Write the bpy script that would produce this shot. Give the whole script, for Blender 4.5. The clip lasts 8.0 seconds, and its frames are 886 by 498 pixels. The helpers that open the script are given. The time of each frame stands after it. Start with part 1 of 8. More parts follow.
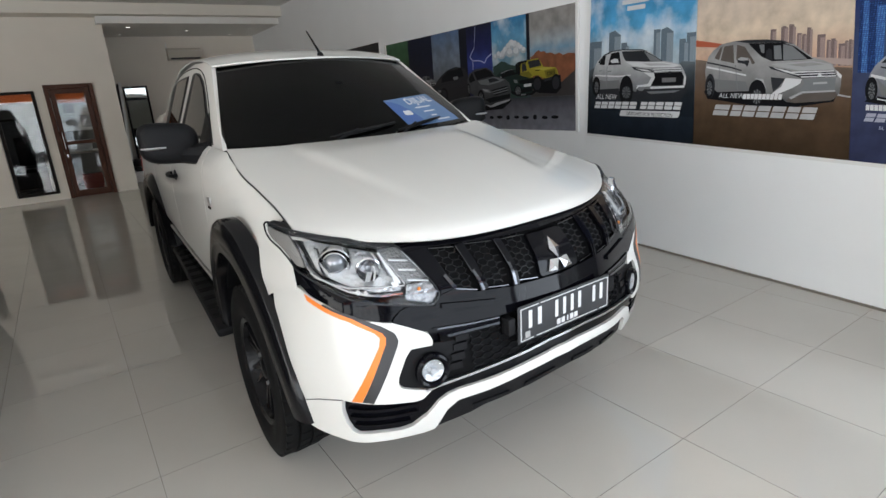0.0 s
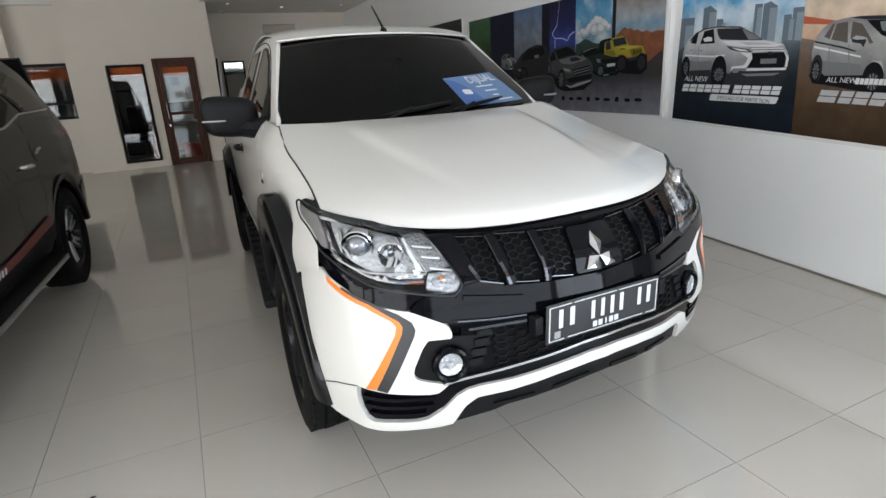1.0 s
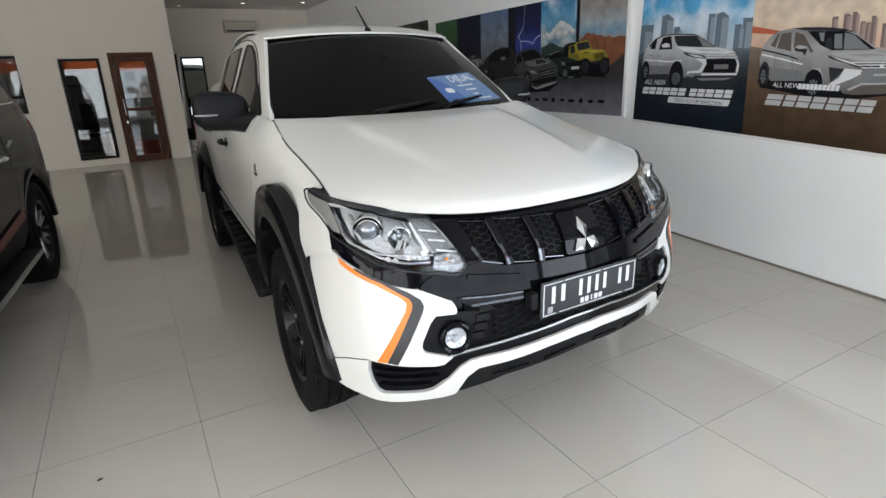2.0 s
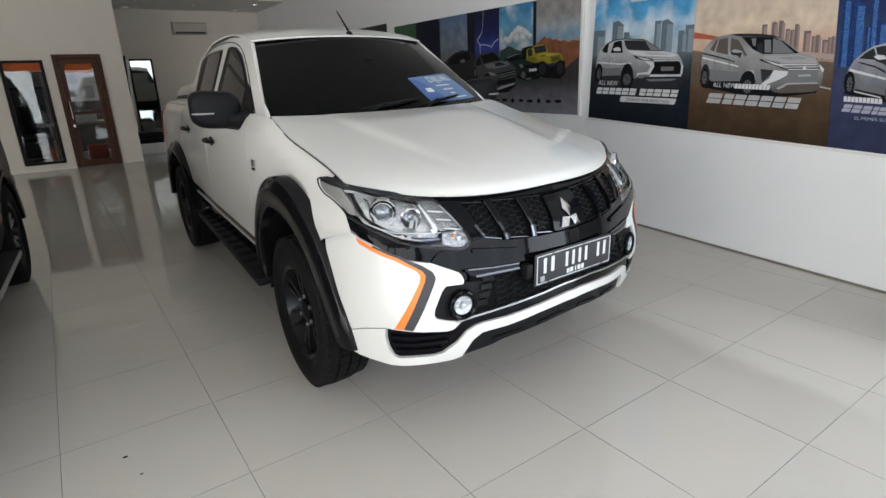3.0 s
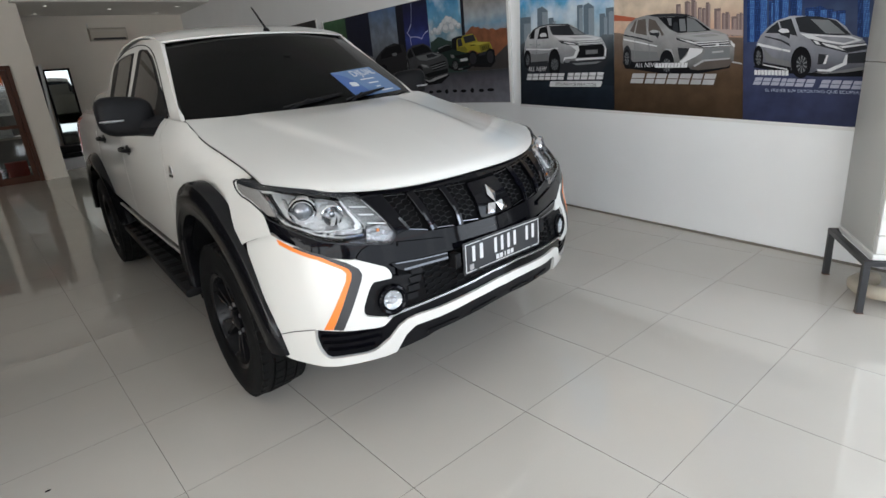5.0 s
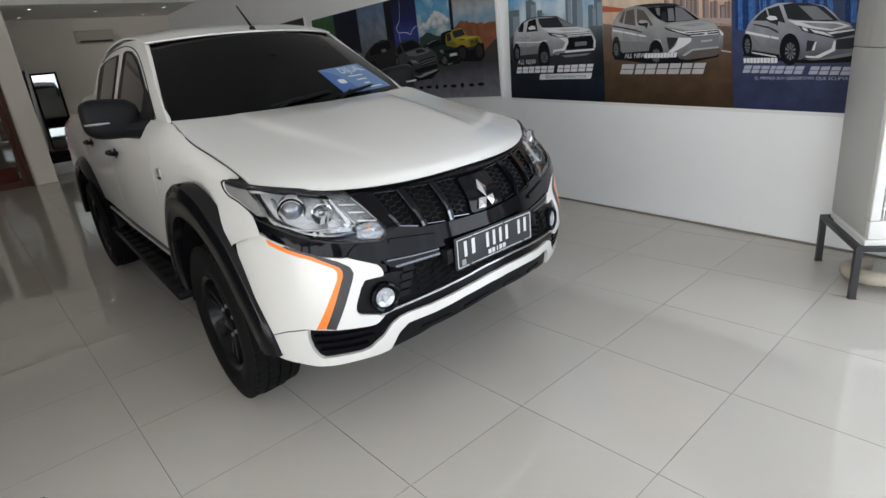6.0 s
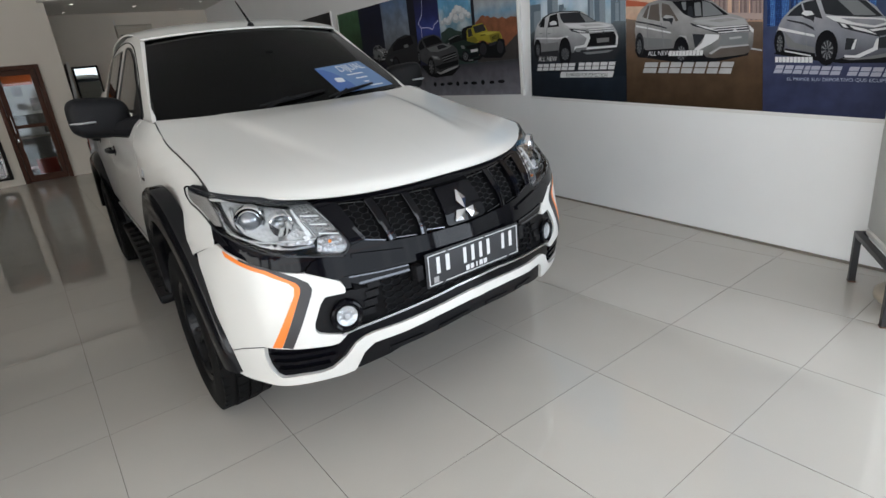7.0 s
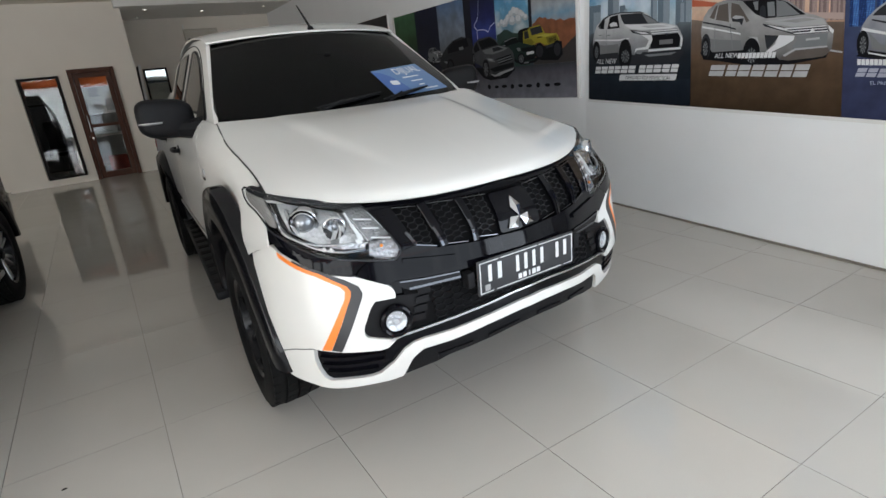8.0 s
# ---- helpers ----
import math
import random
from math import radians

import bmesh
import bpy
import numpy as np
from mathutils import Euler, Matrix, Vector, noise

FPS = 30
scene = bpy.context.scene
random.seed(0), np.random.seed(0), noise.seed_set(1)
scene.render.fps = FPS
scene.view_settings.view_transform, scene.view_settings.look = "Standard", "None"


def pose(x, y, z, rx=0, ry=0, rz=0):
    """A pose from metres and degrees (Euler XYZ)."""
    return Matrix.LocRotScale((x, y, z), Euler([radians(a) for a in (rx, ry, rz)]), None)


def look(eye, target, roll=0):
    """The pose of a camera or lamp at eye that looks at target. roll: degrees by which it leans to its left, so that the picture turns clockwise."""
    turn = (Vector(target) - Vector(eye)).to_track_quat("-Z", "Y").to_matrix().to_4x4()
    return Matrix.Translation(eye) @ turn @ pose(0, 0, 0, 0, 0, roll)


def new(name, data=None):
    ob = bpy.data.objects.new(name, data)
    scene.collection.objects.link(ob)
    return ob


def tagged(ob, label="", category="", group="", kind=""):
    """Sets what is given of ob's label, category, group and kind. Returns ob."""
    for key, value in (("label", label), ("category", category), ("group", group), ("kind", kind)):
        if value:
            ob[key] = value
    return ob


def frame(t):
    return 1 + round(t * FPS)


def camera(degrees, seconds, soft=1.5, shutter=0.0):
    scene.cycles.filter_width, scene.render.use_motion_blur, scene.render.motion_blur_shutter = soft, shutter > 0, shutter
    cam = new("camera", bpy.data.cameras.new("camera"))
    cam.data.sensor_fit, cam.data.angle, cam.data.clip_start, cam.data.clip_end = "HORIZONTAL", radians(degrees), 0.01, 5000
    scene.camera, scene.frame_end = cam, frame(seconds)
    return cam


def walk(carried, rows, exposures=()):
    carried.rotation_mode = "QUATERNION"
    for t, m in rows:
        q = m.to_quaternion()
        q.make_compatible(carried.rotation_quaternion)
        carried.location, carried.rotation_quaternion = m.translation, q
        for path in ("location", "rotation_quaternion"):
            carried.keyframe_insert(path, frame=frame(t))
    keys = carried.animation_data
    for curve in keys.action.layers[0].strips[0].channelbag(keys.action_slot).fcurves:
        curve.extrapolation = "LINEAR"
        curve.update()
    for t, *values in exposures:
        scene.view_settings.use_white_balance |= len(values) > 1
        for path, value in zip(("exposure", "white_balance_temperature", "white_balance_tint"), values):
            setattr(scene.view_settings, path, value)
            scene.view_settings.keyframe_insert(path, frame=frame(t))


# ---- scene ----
from mathutils.geometry import tessellate_polygon

cam = camera(78.1, 8.0)
PATH = [
    (0, (0.216, 0.123, 1.447), (1.281, 1.722, 0.89), -4.2),
    (0.5, (0.286, 0.112, 1.44), (1.15, 1.834, 0.902), -5.7),
    (1, (0.413, 0.118, 1.434), (1.206, 1.851, 0.827), -3.3),
    (1.5, (0.369, 0.096, 1.436), (1.205, 1.807, 0.823), -2.9),
    (3, (-0.096, -0.065, 1.428), (0.985, 1.503, 0.819), -2.3),
    (3.5, (-0.104, -0.079, 1.432), (0.985, 1.491, 0.839), -3.0),
    (4, (-0.105, -0.068, 1.425), (0.952, 1.525, 0.839), -3.3),
    (4.5, (-0.016, -0.111, 1.412), (1.143, 1.399, 0.8), -3.4),
    (6, (0.02, -0.112, 1.4), (1.234, 1.337, 0.747), -6.4),
    (6.5, (0.146, -0.113, 1.394), (1.313, 1.374, 0.738), -6.2),
    (7, (0.314, -0.139, 1.399), (1.418, 1.393, 0.741), -6.2),
    (7.5, (0.342, -0.11, 1.393), (1.37, 1.48, 0.749), -6.3),
    (8, (0.326, -0.099, 1.405), (1.289, 1.535, 0.771), -6.2),
]
walk(cam, [(t, look(eye, target, roll)) for t, eye, target, roll in PATH], exposures=[(0, 0.48), (0.5, 0.52), (1.5, 0.57), (3, 0.43), (4.5, 0.40), (6, 0.22), (7, 0.29), (8, 0.38)])

# ---------------------------------------------------------------- light
world = bpy.data.worlds.new("world")
scene.world = world
world.use_nodes = True
wn = world.node_tree
sky = wn.nodes.new("ShaderNodeTexSky")
sky.sky_type = "NISHITA"
sky.sun_disc = False
sky.sun_elevation, sky.sun_rotation = radians(56), radians(15)
wn.links.new(sky.outputs[0], wn.nodes["Background"].inputs[0])
wn.nodes["Background"].inputs[1].default_value = 0.12
sun = new("sun", bpy.data.lights.new("sun", "SUN"))
sun.data.energy, sun.data.angle, sun.data.color = 3.0, radians(0.6), (1.0, 0.95, 0.88)
sun.matrix_world = look((6, 22, 34), (0, 0, 0))


def area_lamp(name, eye, target, sx, sy, watts, colour):
    ob = new(name, bpy.data.lights.new(name, "AREA"))
    ob.data.shape, ob.data.size, ob.data.size_y = "RECTANGLE", sx, sy
    ob.data.energy, ob.data.color = watts, colour
    ob.matrix_world = look(eye, target)
    return ob


# daylight through the open shop front and the side opening beside it
for x, w, watts, colour in ((-5.3, 2.7, 78, (0.95, 0.975, 0.98)), (-1.8, 3.0, 94, (0.925, 0.975, 1.01)), (1.75, 3.0, 56, (0.87, 0.975, 1.08))):
    area_lamp("shopfront_daylight", (x, -2.55, 1.35), (x, 3, 1.15), w, 2.3, watts, colour)
# fill lamp added at a made-up west opening to brighten flank and wall
area_lamp("west_daylight", (-6.95, 0.8, 1.5), (0, 0.8, 1.5), 6.0, 2.3, 204, (1.005, 0.985, 0.945))
area_lamp("side_daylight", (3.75, -1.65, 1.4), (0.5, 0.3, 0.9), 1.6, 2.3, 66, (0.875, 0.97, 1.08))


# ---------------------------------------------------------------- materials
def shader(name):
    m = bpy.data.materials.new(name)
    m.use_nodes = True
    return m, m.node_tree.nodes, m.node_tree.links, m.node_tree.nodes["Principled BSDF"]


def plain(name, rgb, rough=0.5, metal=0.0, coat=0.0, grain=0.0, scale=60.0, vary=0.0, spec=0.5, vscale=3.0):
    """Paint, plastic or metal with uneven gloss, colour drift at two scales and fine relief."""
    m, n, l, p = shader(name)
    p.inputs["Base Color"].default_value = (*rgb, 1)
    p.inputs["Roughness"].default_value = rough
    p.inputs["Metallic"].default_value = metal
    p.inputs["Coat Weight"].default_value = coat
    p.inputs["Coat Roughness"].default_value = 0.04
    p.inputs["Specular IOR Level"].default_value = spec
    tc = n.new("ShaderNodeTexCoord")
    if vary:
        a = n.new("ShaderNodeTexNoise")
        a.inputs["Scale"].default_value, a.inputs["Detail"].default_value = vscale, 6
        l.new(tc.outputs["Object"], a.inputs["Vector"])
        r = n.new("ShaderNodeMapRange")
        r.inputs["To Min"].default_value, r.inputs["To Max"].default_value = 1 - vary, 1 + vary
        l.new(a.outputs["Fac"], r.inputs["Value"])
        x = n.new("ShaderNodeVectorMath")
        x.operation = "SCALE"
        x.inputs[0].default_value = rgb
        l.new(r.outputs[0], x.inputs["Scale"])
        l.new(x.outputs[0], p.inputs["Base Color"])
        g = n.new("ShaderNodeMapRange")
        g.inputs["To Min"].default_value, g.inputs["To Max"].default_value = max(0.0, rough * (1 - 2 * vary)), rough * (1 + 2 * vary)
        l.new(a.outputs["Fac"], g.inputs["Value"])
        l.new(g.outputs[0], p.inputs["Roughness"])
    if grain:
        b = n.new("ShaderNodeTexNoise")
        b.inputs["Scale"].default_value, b.inputs["Detail"].default_value = scale, 5
        l.new(tc.outputs["Object"], b.inputs["Vector"])
        k = n.new("ShaderNodeBump")
        k.inputs["Strength"].default_value, k.inputs["Distance"].default_value = grain, 0.002
        l.new(b.outputs["Fac"], k.inputs["Height"])
        l.new(k.outputs[0], p.inputs["Normal"])
    return m


def faceted(name, rgb, scale=75.0):
    """Chrome pressed into many small flat facets."""
    m, n, l, p = shader(name)
    p.inputs["Base Color"].default_value = (*rgb, 1)
    p.inputs["Metallic"].default_value, p.inputs["Roughness"].default_value = 0.55, 0.12
    tc, v, k = n.new("ShaderNodeTexCoord"), n.new("ShaderNodeTexVoronoi"), n.new("ShaderNodeBump")
    v.inputs["Scale"].default_value = scale
    k.inputs["Strength"].default_value, k.inputs["Distance"].default_value = 0.6, 0.006
    l.new(tc.outputs["Object"], v.inputs["Vector"])
    l.new(v.outputs["Distance"], k.inputs["Height"])
    l.new(k.outputs[0], p.inputs["Normal"])
    return m


def clear_glass(name, tint=(1, 1, 1), ior=1.35):
    """Thin clear pane: see-through, with gloss that grows at grazing angles."""
    m, n, l, p = shader(name)
    n.remove(p)
    t, g, x = n.new("ShaderNodeBsdfTransparent"), n.new("ShaderNodeBsdfGlossy"), n.new("ShaderNodeMixShader")
    f, pw, mr = n.new("ShaderNodeLayerWeight"), n.new("ShaderNodeMath"), n.new("ShaderNodeMapRange")
    t.inputs[0].default_value = (*tint, 1)
    g.inputs["Roughness"].default_value = 0.015
    f.inputs["Blend"].default_value = 0.5
    pw.operation, pw.inputs[1].default_value = "POWER", 5.0
    mr.inputs["To Min"].default_value, mr.inputs["To Max"].default_value = 2 * ((ior - 1) / (ior + 1)) ** 2, 1.0
    l.new(f.outputs["Facing"], pw.inputs[0])
    l.new(pw.outputs[0], mr.inputs["Value"])
    l.new(mr.outputs[0], x.inputs[0])
    l.new(t.outputs[0], x.inputs[1])
    l.new(g.outputs[0], x.inputs[2])
    l.new(x.outputs[0], n["Material Output"].inputs[0])
    return m


def tinted_glass(name, tint, rough=0.02):
    m, n, l, p = shader(name)
    p.inputs["Base Color"].default_value = (*tint, 1)
    p.inputs["Transmission Weight"].default_value = 0.9
    p.inputs["Roughness"].default_value = rough
    p.inputs["IOR"].default_value = 1.22
    return m


def gradient(name, stops, axis="Z", low=0.0, high=1.0, rough=0.35, cloud=0.0, cloud_rgb=(1, 1, 1), cscale=3.0, gain=0.83):
    """Printed vinyl whose colour runs along one axis, with printed clouds where wanted."""
    m, n, l, p = shader(name)
    p.inputs["Specular IOR Level"].default_value = 0.16
    tc, sep, mr, ramp = n.new("ShaderNodeTexCoord"), n.new("ShaderNodeSeparateXYZ"), n.new("ShaderNodeMapRange"), n.new("ShaderNodeValToRGB")
    l.new(tc.outputs["Object"], sep.inputs[0])
    l.new(sep.outputs[axis], mr.inputs["Value"])
    mr.inputs["From Min"].default_value, mr.inputs["From Max"].default_value = low, high
    l.new(mr.outputs[0], ramp.inputs[0])
    e = ramp.color_ramp.elements
    while len(e) < len(stops):
        e.new(0.5)
    for el, (at, rgb) in zip(e, stops):
        el.position, el.color = at, (*rgb, 1)
    fine, fr, sc = n.new("ShaderNodeTexNoise"), n.new("ShaderNodeMapRange"), n.new("ShaderNodeVectorMath")
    fine.inputs["Scale"].default_value, fine.inputs["Detail"].default_value = 9.0, 8
    l.new(tc.outputs["Object"], fine.inputs["Vector"])
    l.new(fine.outputs["Fac"], fr.inputs["Value"])
    fr.inputs["From Min"].default_value, fr.inputs["From Max"].default_value = 0.3, 0.7
    fr.inputs["To Min"].default_value, fr.inputs["To Max"].default_value = gain * 0.8, gain * 1.2
    sc.operation = "SCALE"
    l.new(ramp.outputs[0], sc.inputs[0])
    l.new(fr.outputs[0], sc.inputs["Scale"])
    out = sc.outputs[0]
    if cloud:
        t = n.new("ShaderNodeTexNoise")
        t.inputs["Scale"].default_value, t.inputs["Detail"].default_value = cscale, 7
        l.new(tc.outputs["Object"], t.inputs["Vector"])
        r = n.new("ShaderNodeMapRange")
        r.inputs["From Min"].default_value, r.inputs["From Max"].default_value = 0.48, 0.68
        r.inputs["To Max"].default_value = cloud
        l.new(t.outputs["Fac"], r.inputs["Value"])
        hi = n.new("ShaderNodeMapRange")
        hi.inputs["From Min"].default_value, hi.inputs["From Max"].default_value = 0.36, 0.48
        l.new(mr.outputs[0], hi.inputs["Value"])
        mu = n.new("ShaderNodeMath")
        mu.operation = "MULTIPLY"
        l.new(r.outputs[0], mu.inputs[0])
        l.new(hi.outputs[0], mu.inputs[1])
        r = mu
        x = n.new("ShaderNodeMix")
        x.data_type = "RGBA"
        l.new(r.outputs[0], x.inputs["Factor"])
        l.new(out, x.inputs["A"])
        x.inputs["B"].default_value = (*cloud_rgb, 1)
        out = x.outputs["Result"]
    l.new(out, p.inputs["Base Color"])
    p.inputs["Roughness"].default_value = rough
    return m


def city_ink(name, wall, lit, dark):
    """Printed tower fronts: rows of small windows, some lit."""
    m, n, l, p = shader(name)
    p.inputs["Roughness"].default_value, p.inputs["Specular IOR Level"].default_value = 0.4, 0.16
    tc, sp, cb, br = n.new("ShaderNodeTexCoord"), n.new("ShaderNodeSeparateXYZ"), n.new("ShaderNodeCombineXYZ"), n.new("ShaderNodeTexBrick")
    l.new(tc.outputs["Object"], sp.inputs[0])
    l.new(sp.outputs["X"], cb.inputs["X"])
    l.new(sp.outputs["Z"], cb.inputs["Y"])
    l.new(cb.outputs[0], br.inputs["Vector"])
    br.offset = 0.0
    for k, v in (("Color1", wall), ("Color2", lit), ("Mortar", dark)):
        br.inputs[k].default_value = (*v, 1)
    for k, v in (("Scale", 1.0), ("Mortar Size", 0.002), ("Brick Width", 0.013), ("Row Height", 0.011), ("Bias", -0.2)):
        br.inputs[k].default_value = v
    l.new(br.outputs["Color"], p.inputs["Base Color"])
    return m


def tile_material():
    m, n, l, p = shader("polished_porcelain")
    tc, oi = n.new("ShaderNodeTexCoord"), n.new("ShaderNodeObjectInfo")
    a, b = n.new("ShaderNodeTexNoise"), n.new("ShaderNodeTexNoise")
    a.inputs["Scale"].default_value, a.inputs["Detail"].default_value = 2.2, 4
    b.inputs["Scale"].default_value, b.inputs["Detail"].default_value = 240, 3
    l.new(tc.outputs["Object"], a.inputs["Vector"])
    l.new(tc.outputs["Object"], b.inputs["Vector"])
    v = n.new("ShaderNodeMath")
    v.operation = "MULTIPLY_ADD"
    l.new(oi.outputs["Random"], v.inputs[0])
    v.inputs[1].default_value, v.inputs[2].default_value = 0.03, 0.97
    mr = n.new("ShaderNodeMapRange")
    mr.inputs["To Min"].default_value, mr.inputs["To Max"].default_value = 0.94, 1.05
    l.new(a.outputs["Fac"], mr.inputs["Value"])
    k = n.new("ShaderNodeMath")
    k.operation = "MULTIPLY"
    l.new(v.outputs[0], k.inputs[0])
    l.new(mr.outputs[0], k.inputs[1])
    s = n.new("ShaderNodeMapRange")
    s.inputs["To Min"].default_value, s.inputs["To Max"].default_value = 0.96, 1.04
    l.new(b.outputs["Fac"], s.inputs["Value"])
    k2 = n.new("ShaderNodeMath")
    k2.operation = "MULTIPLY"
    l.new(k.outputs[0], k2.inputs[0])
    l.new(s.outputs[0], k2.inputs[1])
    x = n.new("ShaderNodeVectorMath")
    x.operation = "SCALE"
    x.inputs[0].default_value = TILE_RGB
    l.new(k2.outputs[0], x.inputs["Scale"])
    l.new(x.outputs[0], p.inputs["Base Color"])
    g = n.new("ShaderNodeMapRange")
    g.inputs["To Min"].default_value, g.inputs["To Max"].default_value = 0.02, 0.06
    l.new(a.outputs["Fac"], g.inputs["Value"])
    l.new(g.outputs[0], p.inputs["Roughness"])
    p.inputs["Specular IOR Level"].default_value = 0.85
    return m


TILE_RGB = (0.53, 0.502, 0.452)
M_TILE = tile_material()
M_GROUT = plain("grout", (0.22, 0.205, 0.185), 0.9, grain=0.4)
M_WALL = plain("wall_paint", (0.865, 0.875, 0.885), 0.65, grain=0.12, scale=90, vary=0.03)
M_CREAM = plain("cream_wall_paint", (0.755, 0.705, 0.63), 0.65, grain=0.12, scale=90, vary=0.04)
M_CEIL = plain("ceiling_paint", (0.77, 0.755, 0.73), 0.8, vary=0.03)
M_SKIRT = plain("skirting_grime", (0.20, 0.175, 0.15), 0.7, vary=0.25, vscale=6)
M_PAINT = plain("white_car_paint", (0.652, 0.646, 0.618), 0.36, coat=0.75, vary=0.012, spec=0.3)
M_GREYPAINT = plain("grey_car_paint", (0.014, 0.0135, 0.013), 0.24, metal=0.1, coat=0.12, spec=0.25, vary=0.05)
M_GLOSS = plain("gloss_black", (0.003, 0.003, 0.0045), 0.06, spec=0.13)
M_MATT = plain("black_plastic", (0.007, 0.007, 0.008), 0.5, grain=0.25, scale=420, vary=0.1, spec=0.14)
M_FLARE = plain("satin_black_flare", (0.005, 0.005, 0.006), 0.15, vary=0.12, spec=0.22)
M_RUBBER = plain("tyre_rubber", (0.0065, 0.0065, 0.0065), 0.72, grain=0.3, scale=150, vary=0.15, spec=0.12)
M_RIM = plain("black_alloy", (0.006, 0.006, 0.007), 0.2, spec=0.16)
M_DARKCHROME = plain("dark_chrome", (0.10, 0.103, 0.112), 0.14, metal=1.0)
M_TAILREFL = plain("pale_lamp_tail", (0.36, 0.345, 0.33), 0.22, metal=0.4, grain=0.5, scale=60)
M_CHROME = plain("chrome", (0.66, 0.67, 0.69), 0.1, metal=1.0)
M_SATIN = plain("satin_metal", (0.55, 0.56, 0.58), 0.28, metal=1.0)
M_ORANGE = plain("orange_vinyl", (0.80, 0.20, 0.03), 0.35)
M_STRIPE = plain("dark_grey_vinyl", (0.024, 0.024, 0.026), 0.4)
M_GAP = plain("panel_gap", (0.01, 0.01, 0.01), 0.9)
M_DARKIN = plain("dark_interior", (0.004, 0.004, 0.0045), 0.85, spec=0.1)
M_SCREEN = tinted_glass("dark_tinted_glass", (0.006, 0.0065, 0.007))
M_LENS = clear_glass("lamp_lens", (0.97, 0.98, 0.985), 1.22)
M_OFFICE = clear_glass("filmed_office_glass", (0.80, 0.82, 0.82), 1.36)
M_AMBER = plain("amber_bulb", (0.75, 0.22, 0.04), 0.2)
M_PROJ = plain("projector_glass", (0.20, 0.21, 0.23), 0.04, metal=0.6, coat=1.0)
M_FACET = faceted("faceted_chrome", (0.63, 0.64, 0.66))
M_FOGBOWL = faceted("silvered_fog_bowl", (0.50, 0.51, 0.53))
M_INDBOWL = faceted("indicator_reflector", (0.28, 0.28, 0.29))
M_SMOKE = plain("smoked_lamp_housing", (0.022, 0.023, 0.026), 0.25, spec=0.2)
M_MESH = plain("grille_mesh_grey", (0.017, 0.0175, 0.019), 0.3, spec=0.15)
M_GUIDE = plain("frosted_light_guide", (0.78, 0.79, 0.81), 0.25, metal=0.25)
M_PLATE = plain("plate_black", (0.030, 0.031, 0.034), 0.5, vary=0.1, spec=0.3)
M_MARK = plain("plate_white_print", (0.62, 0.63, 0.64), 0.5)
M_RED = plain("red_vinyl", (0.14, 0.015, 0.014), 0.4)
M_DOORWOOD = plain("dark_brown_wood", (0.075, 0.03, 0.018), 0.45, vary=0.3, vscale=9, grain=0.2, spec=0.2)
M_BLACKFRAME = plain("black_frame", (0.014, 0.011, 0.010), 0.5, vary=0.1, spec=0.12)
M_STEEL = plain("black_steel", (0.018, 0.018, 0.02), 0.42, grain=0.2, scale=200, vary=0.15)
M_ACWHITE = plain("white_plastic", (0.74, 0.74, 0.72), 0.4, vary=0.03)
M_ACCREAM = plain("cream_plastic", (0.50, 0.465, 0.40), 0.5, vary=0.08)
M_ACGREY = plain("light_grey_metal", (0.52, 0.52, 0.50), 0.45, vary=0.03)
M_MIRROR = plain("mirror_silver", (0.38, 0.40, 0.385), 0.02, metal=1.0)
M_ORANGEBOARD = plain("orange_board", (0.78, 0.16, 0.03), 0.6, vary=0.05)
M_ALU = plain("aluminium", (0.70, 0.71, 0.72), 0.35, metal=0.8)


# ---------------------------------------------------------------- mesh helpers
def part(name, bm, material, parent, label="", smooth=35, kind=""):
    """Links a bmesh as one mesh object under a thing or a part."""
    me = bpy.data.meshes.new(name)
    bmesh.ops.recalc_face_normals(bm, faces=bm.faces)
    bm.to_mesh(me)
    bm.free()
    for m in material if isinstance(material, (list, tuple)) else (material,):
        me.materials.append(m)
    if smooth:
        me.polygons.foreach_set("use_smooth", [True] * len(me.polygons))
        me.set_sharp_from_angle(angle=radians(smooth))
    ob = new(name, me)
    ob.parent = parent
    if label or kind:
        tagged(ob, label, kind=kind)
    return ob


def thing(name, m, label, category, group=""):
    ob = new(name)
    ob.matrix_world = m
    ob.empty_display_size = 0.2
    return tagged(ob, label, category, group)


def add_box(bm, lo, hi, bevel=0.0, m=None):
    """A box from corner lo to corner hi, with rounded edges where wanted."""
    vs = bmesh.ops.create_cube(bm, size=1.0)["verts"]
    c = [(a + b) / 2 for a, b in zip(lo, hi)]
    d = [b - a for a, b in zip(lo, hi)]
    for v in vs:
        v.co = Vector((c[0] + v.co.x * d[0], c[1] + v.co.y * d[1], c[2] + v.co.z * d[2]))
    if bevel:
        es = list({e for v in vs for e in v.link_edges})
        vs = list({v for f in bmesh.ops.bevel(bm, geom=es, offset=bevel, segments=2, profile=0.5, affect="EDGES")["faces"] for v in f.verts} | {v for v in vs if v.is_valid})
    if m:
        for v in vs:
            v.co = m @ v.co
    return vs


def box(lo, hi, bevel=0.0, m=None):
    bm = bmesh.new()
    add_box(bm, lo, hi, bevel, m)
    return bm


def catmull(pts, n):
    """n points evenly spaced in parameter along a smooth curve through pts."""
    p = [Vector(q) for q in pts]
    p = [2 * p[0] - p[1], *p, 2 * p[-1] - p[-2]]
    out = []
    for i in range(n):
        t = i / (n - 1) * (len(pts) - 1)
        k = min(int(t), len(pts) - 2)
        t -= k
        a, b, c, d = p[k : k + 4]
        out.append(0.5 * (2 * b + (c - a) * t + (2 * a - 5 * b + 4 * c - d) * t * t + (3 * b - a - 3 * c + d) * t**3))
    return out


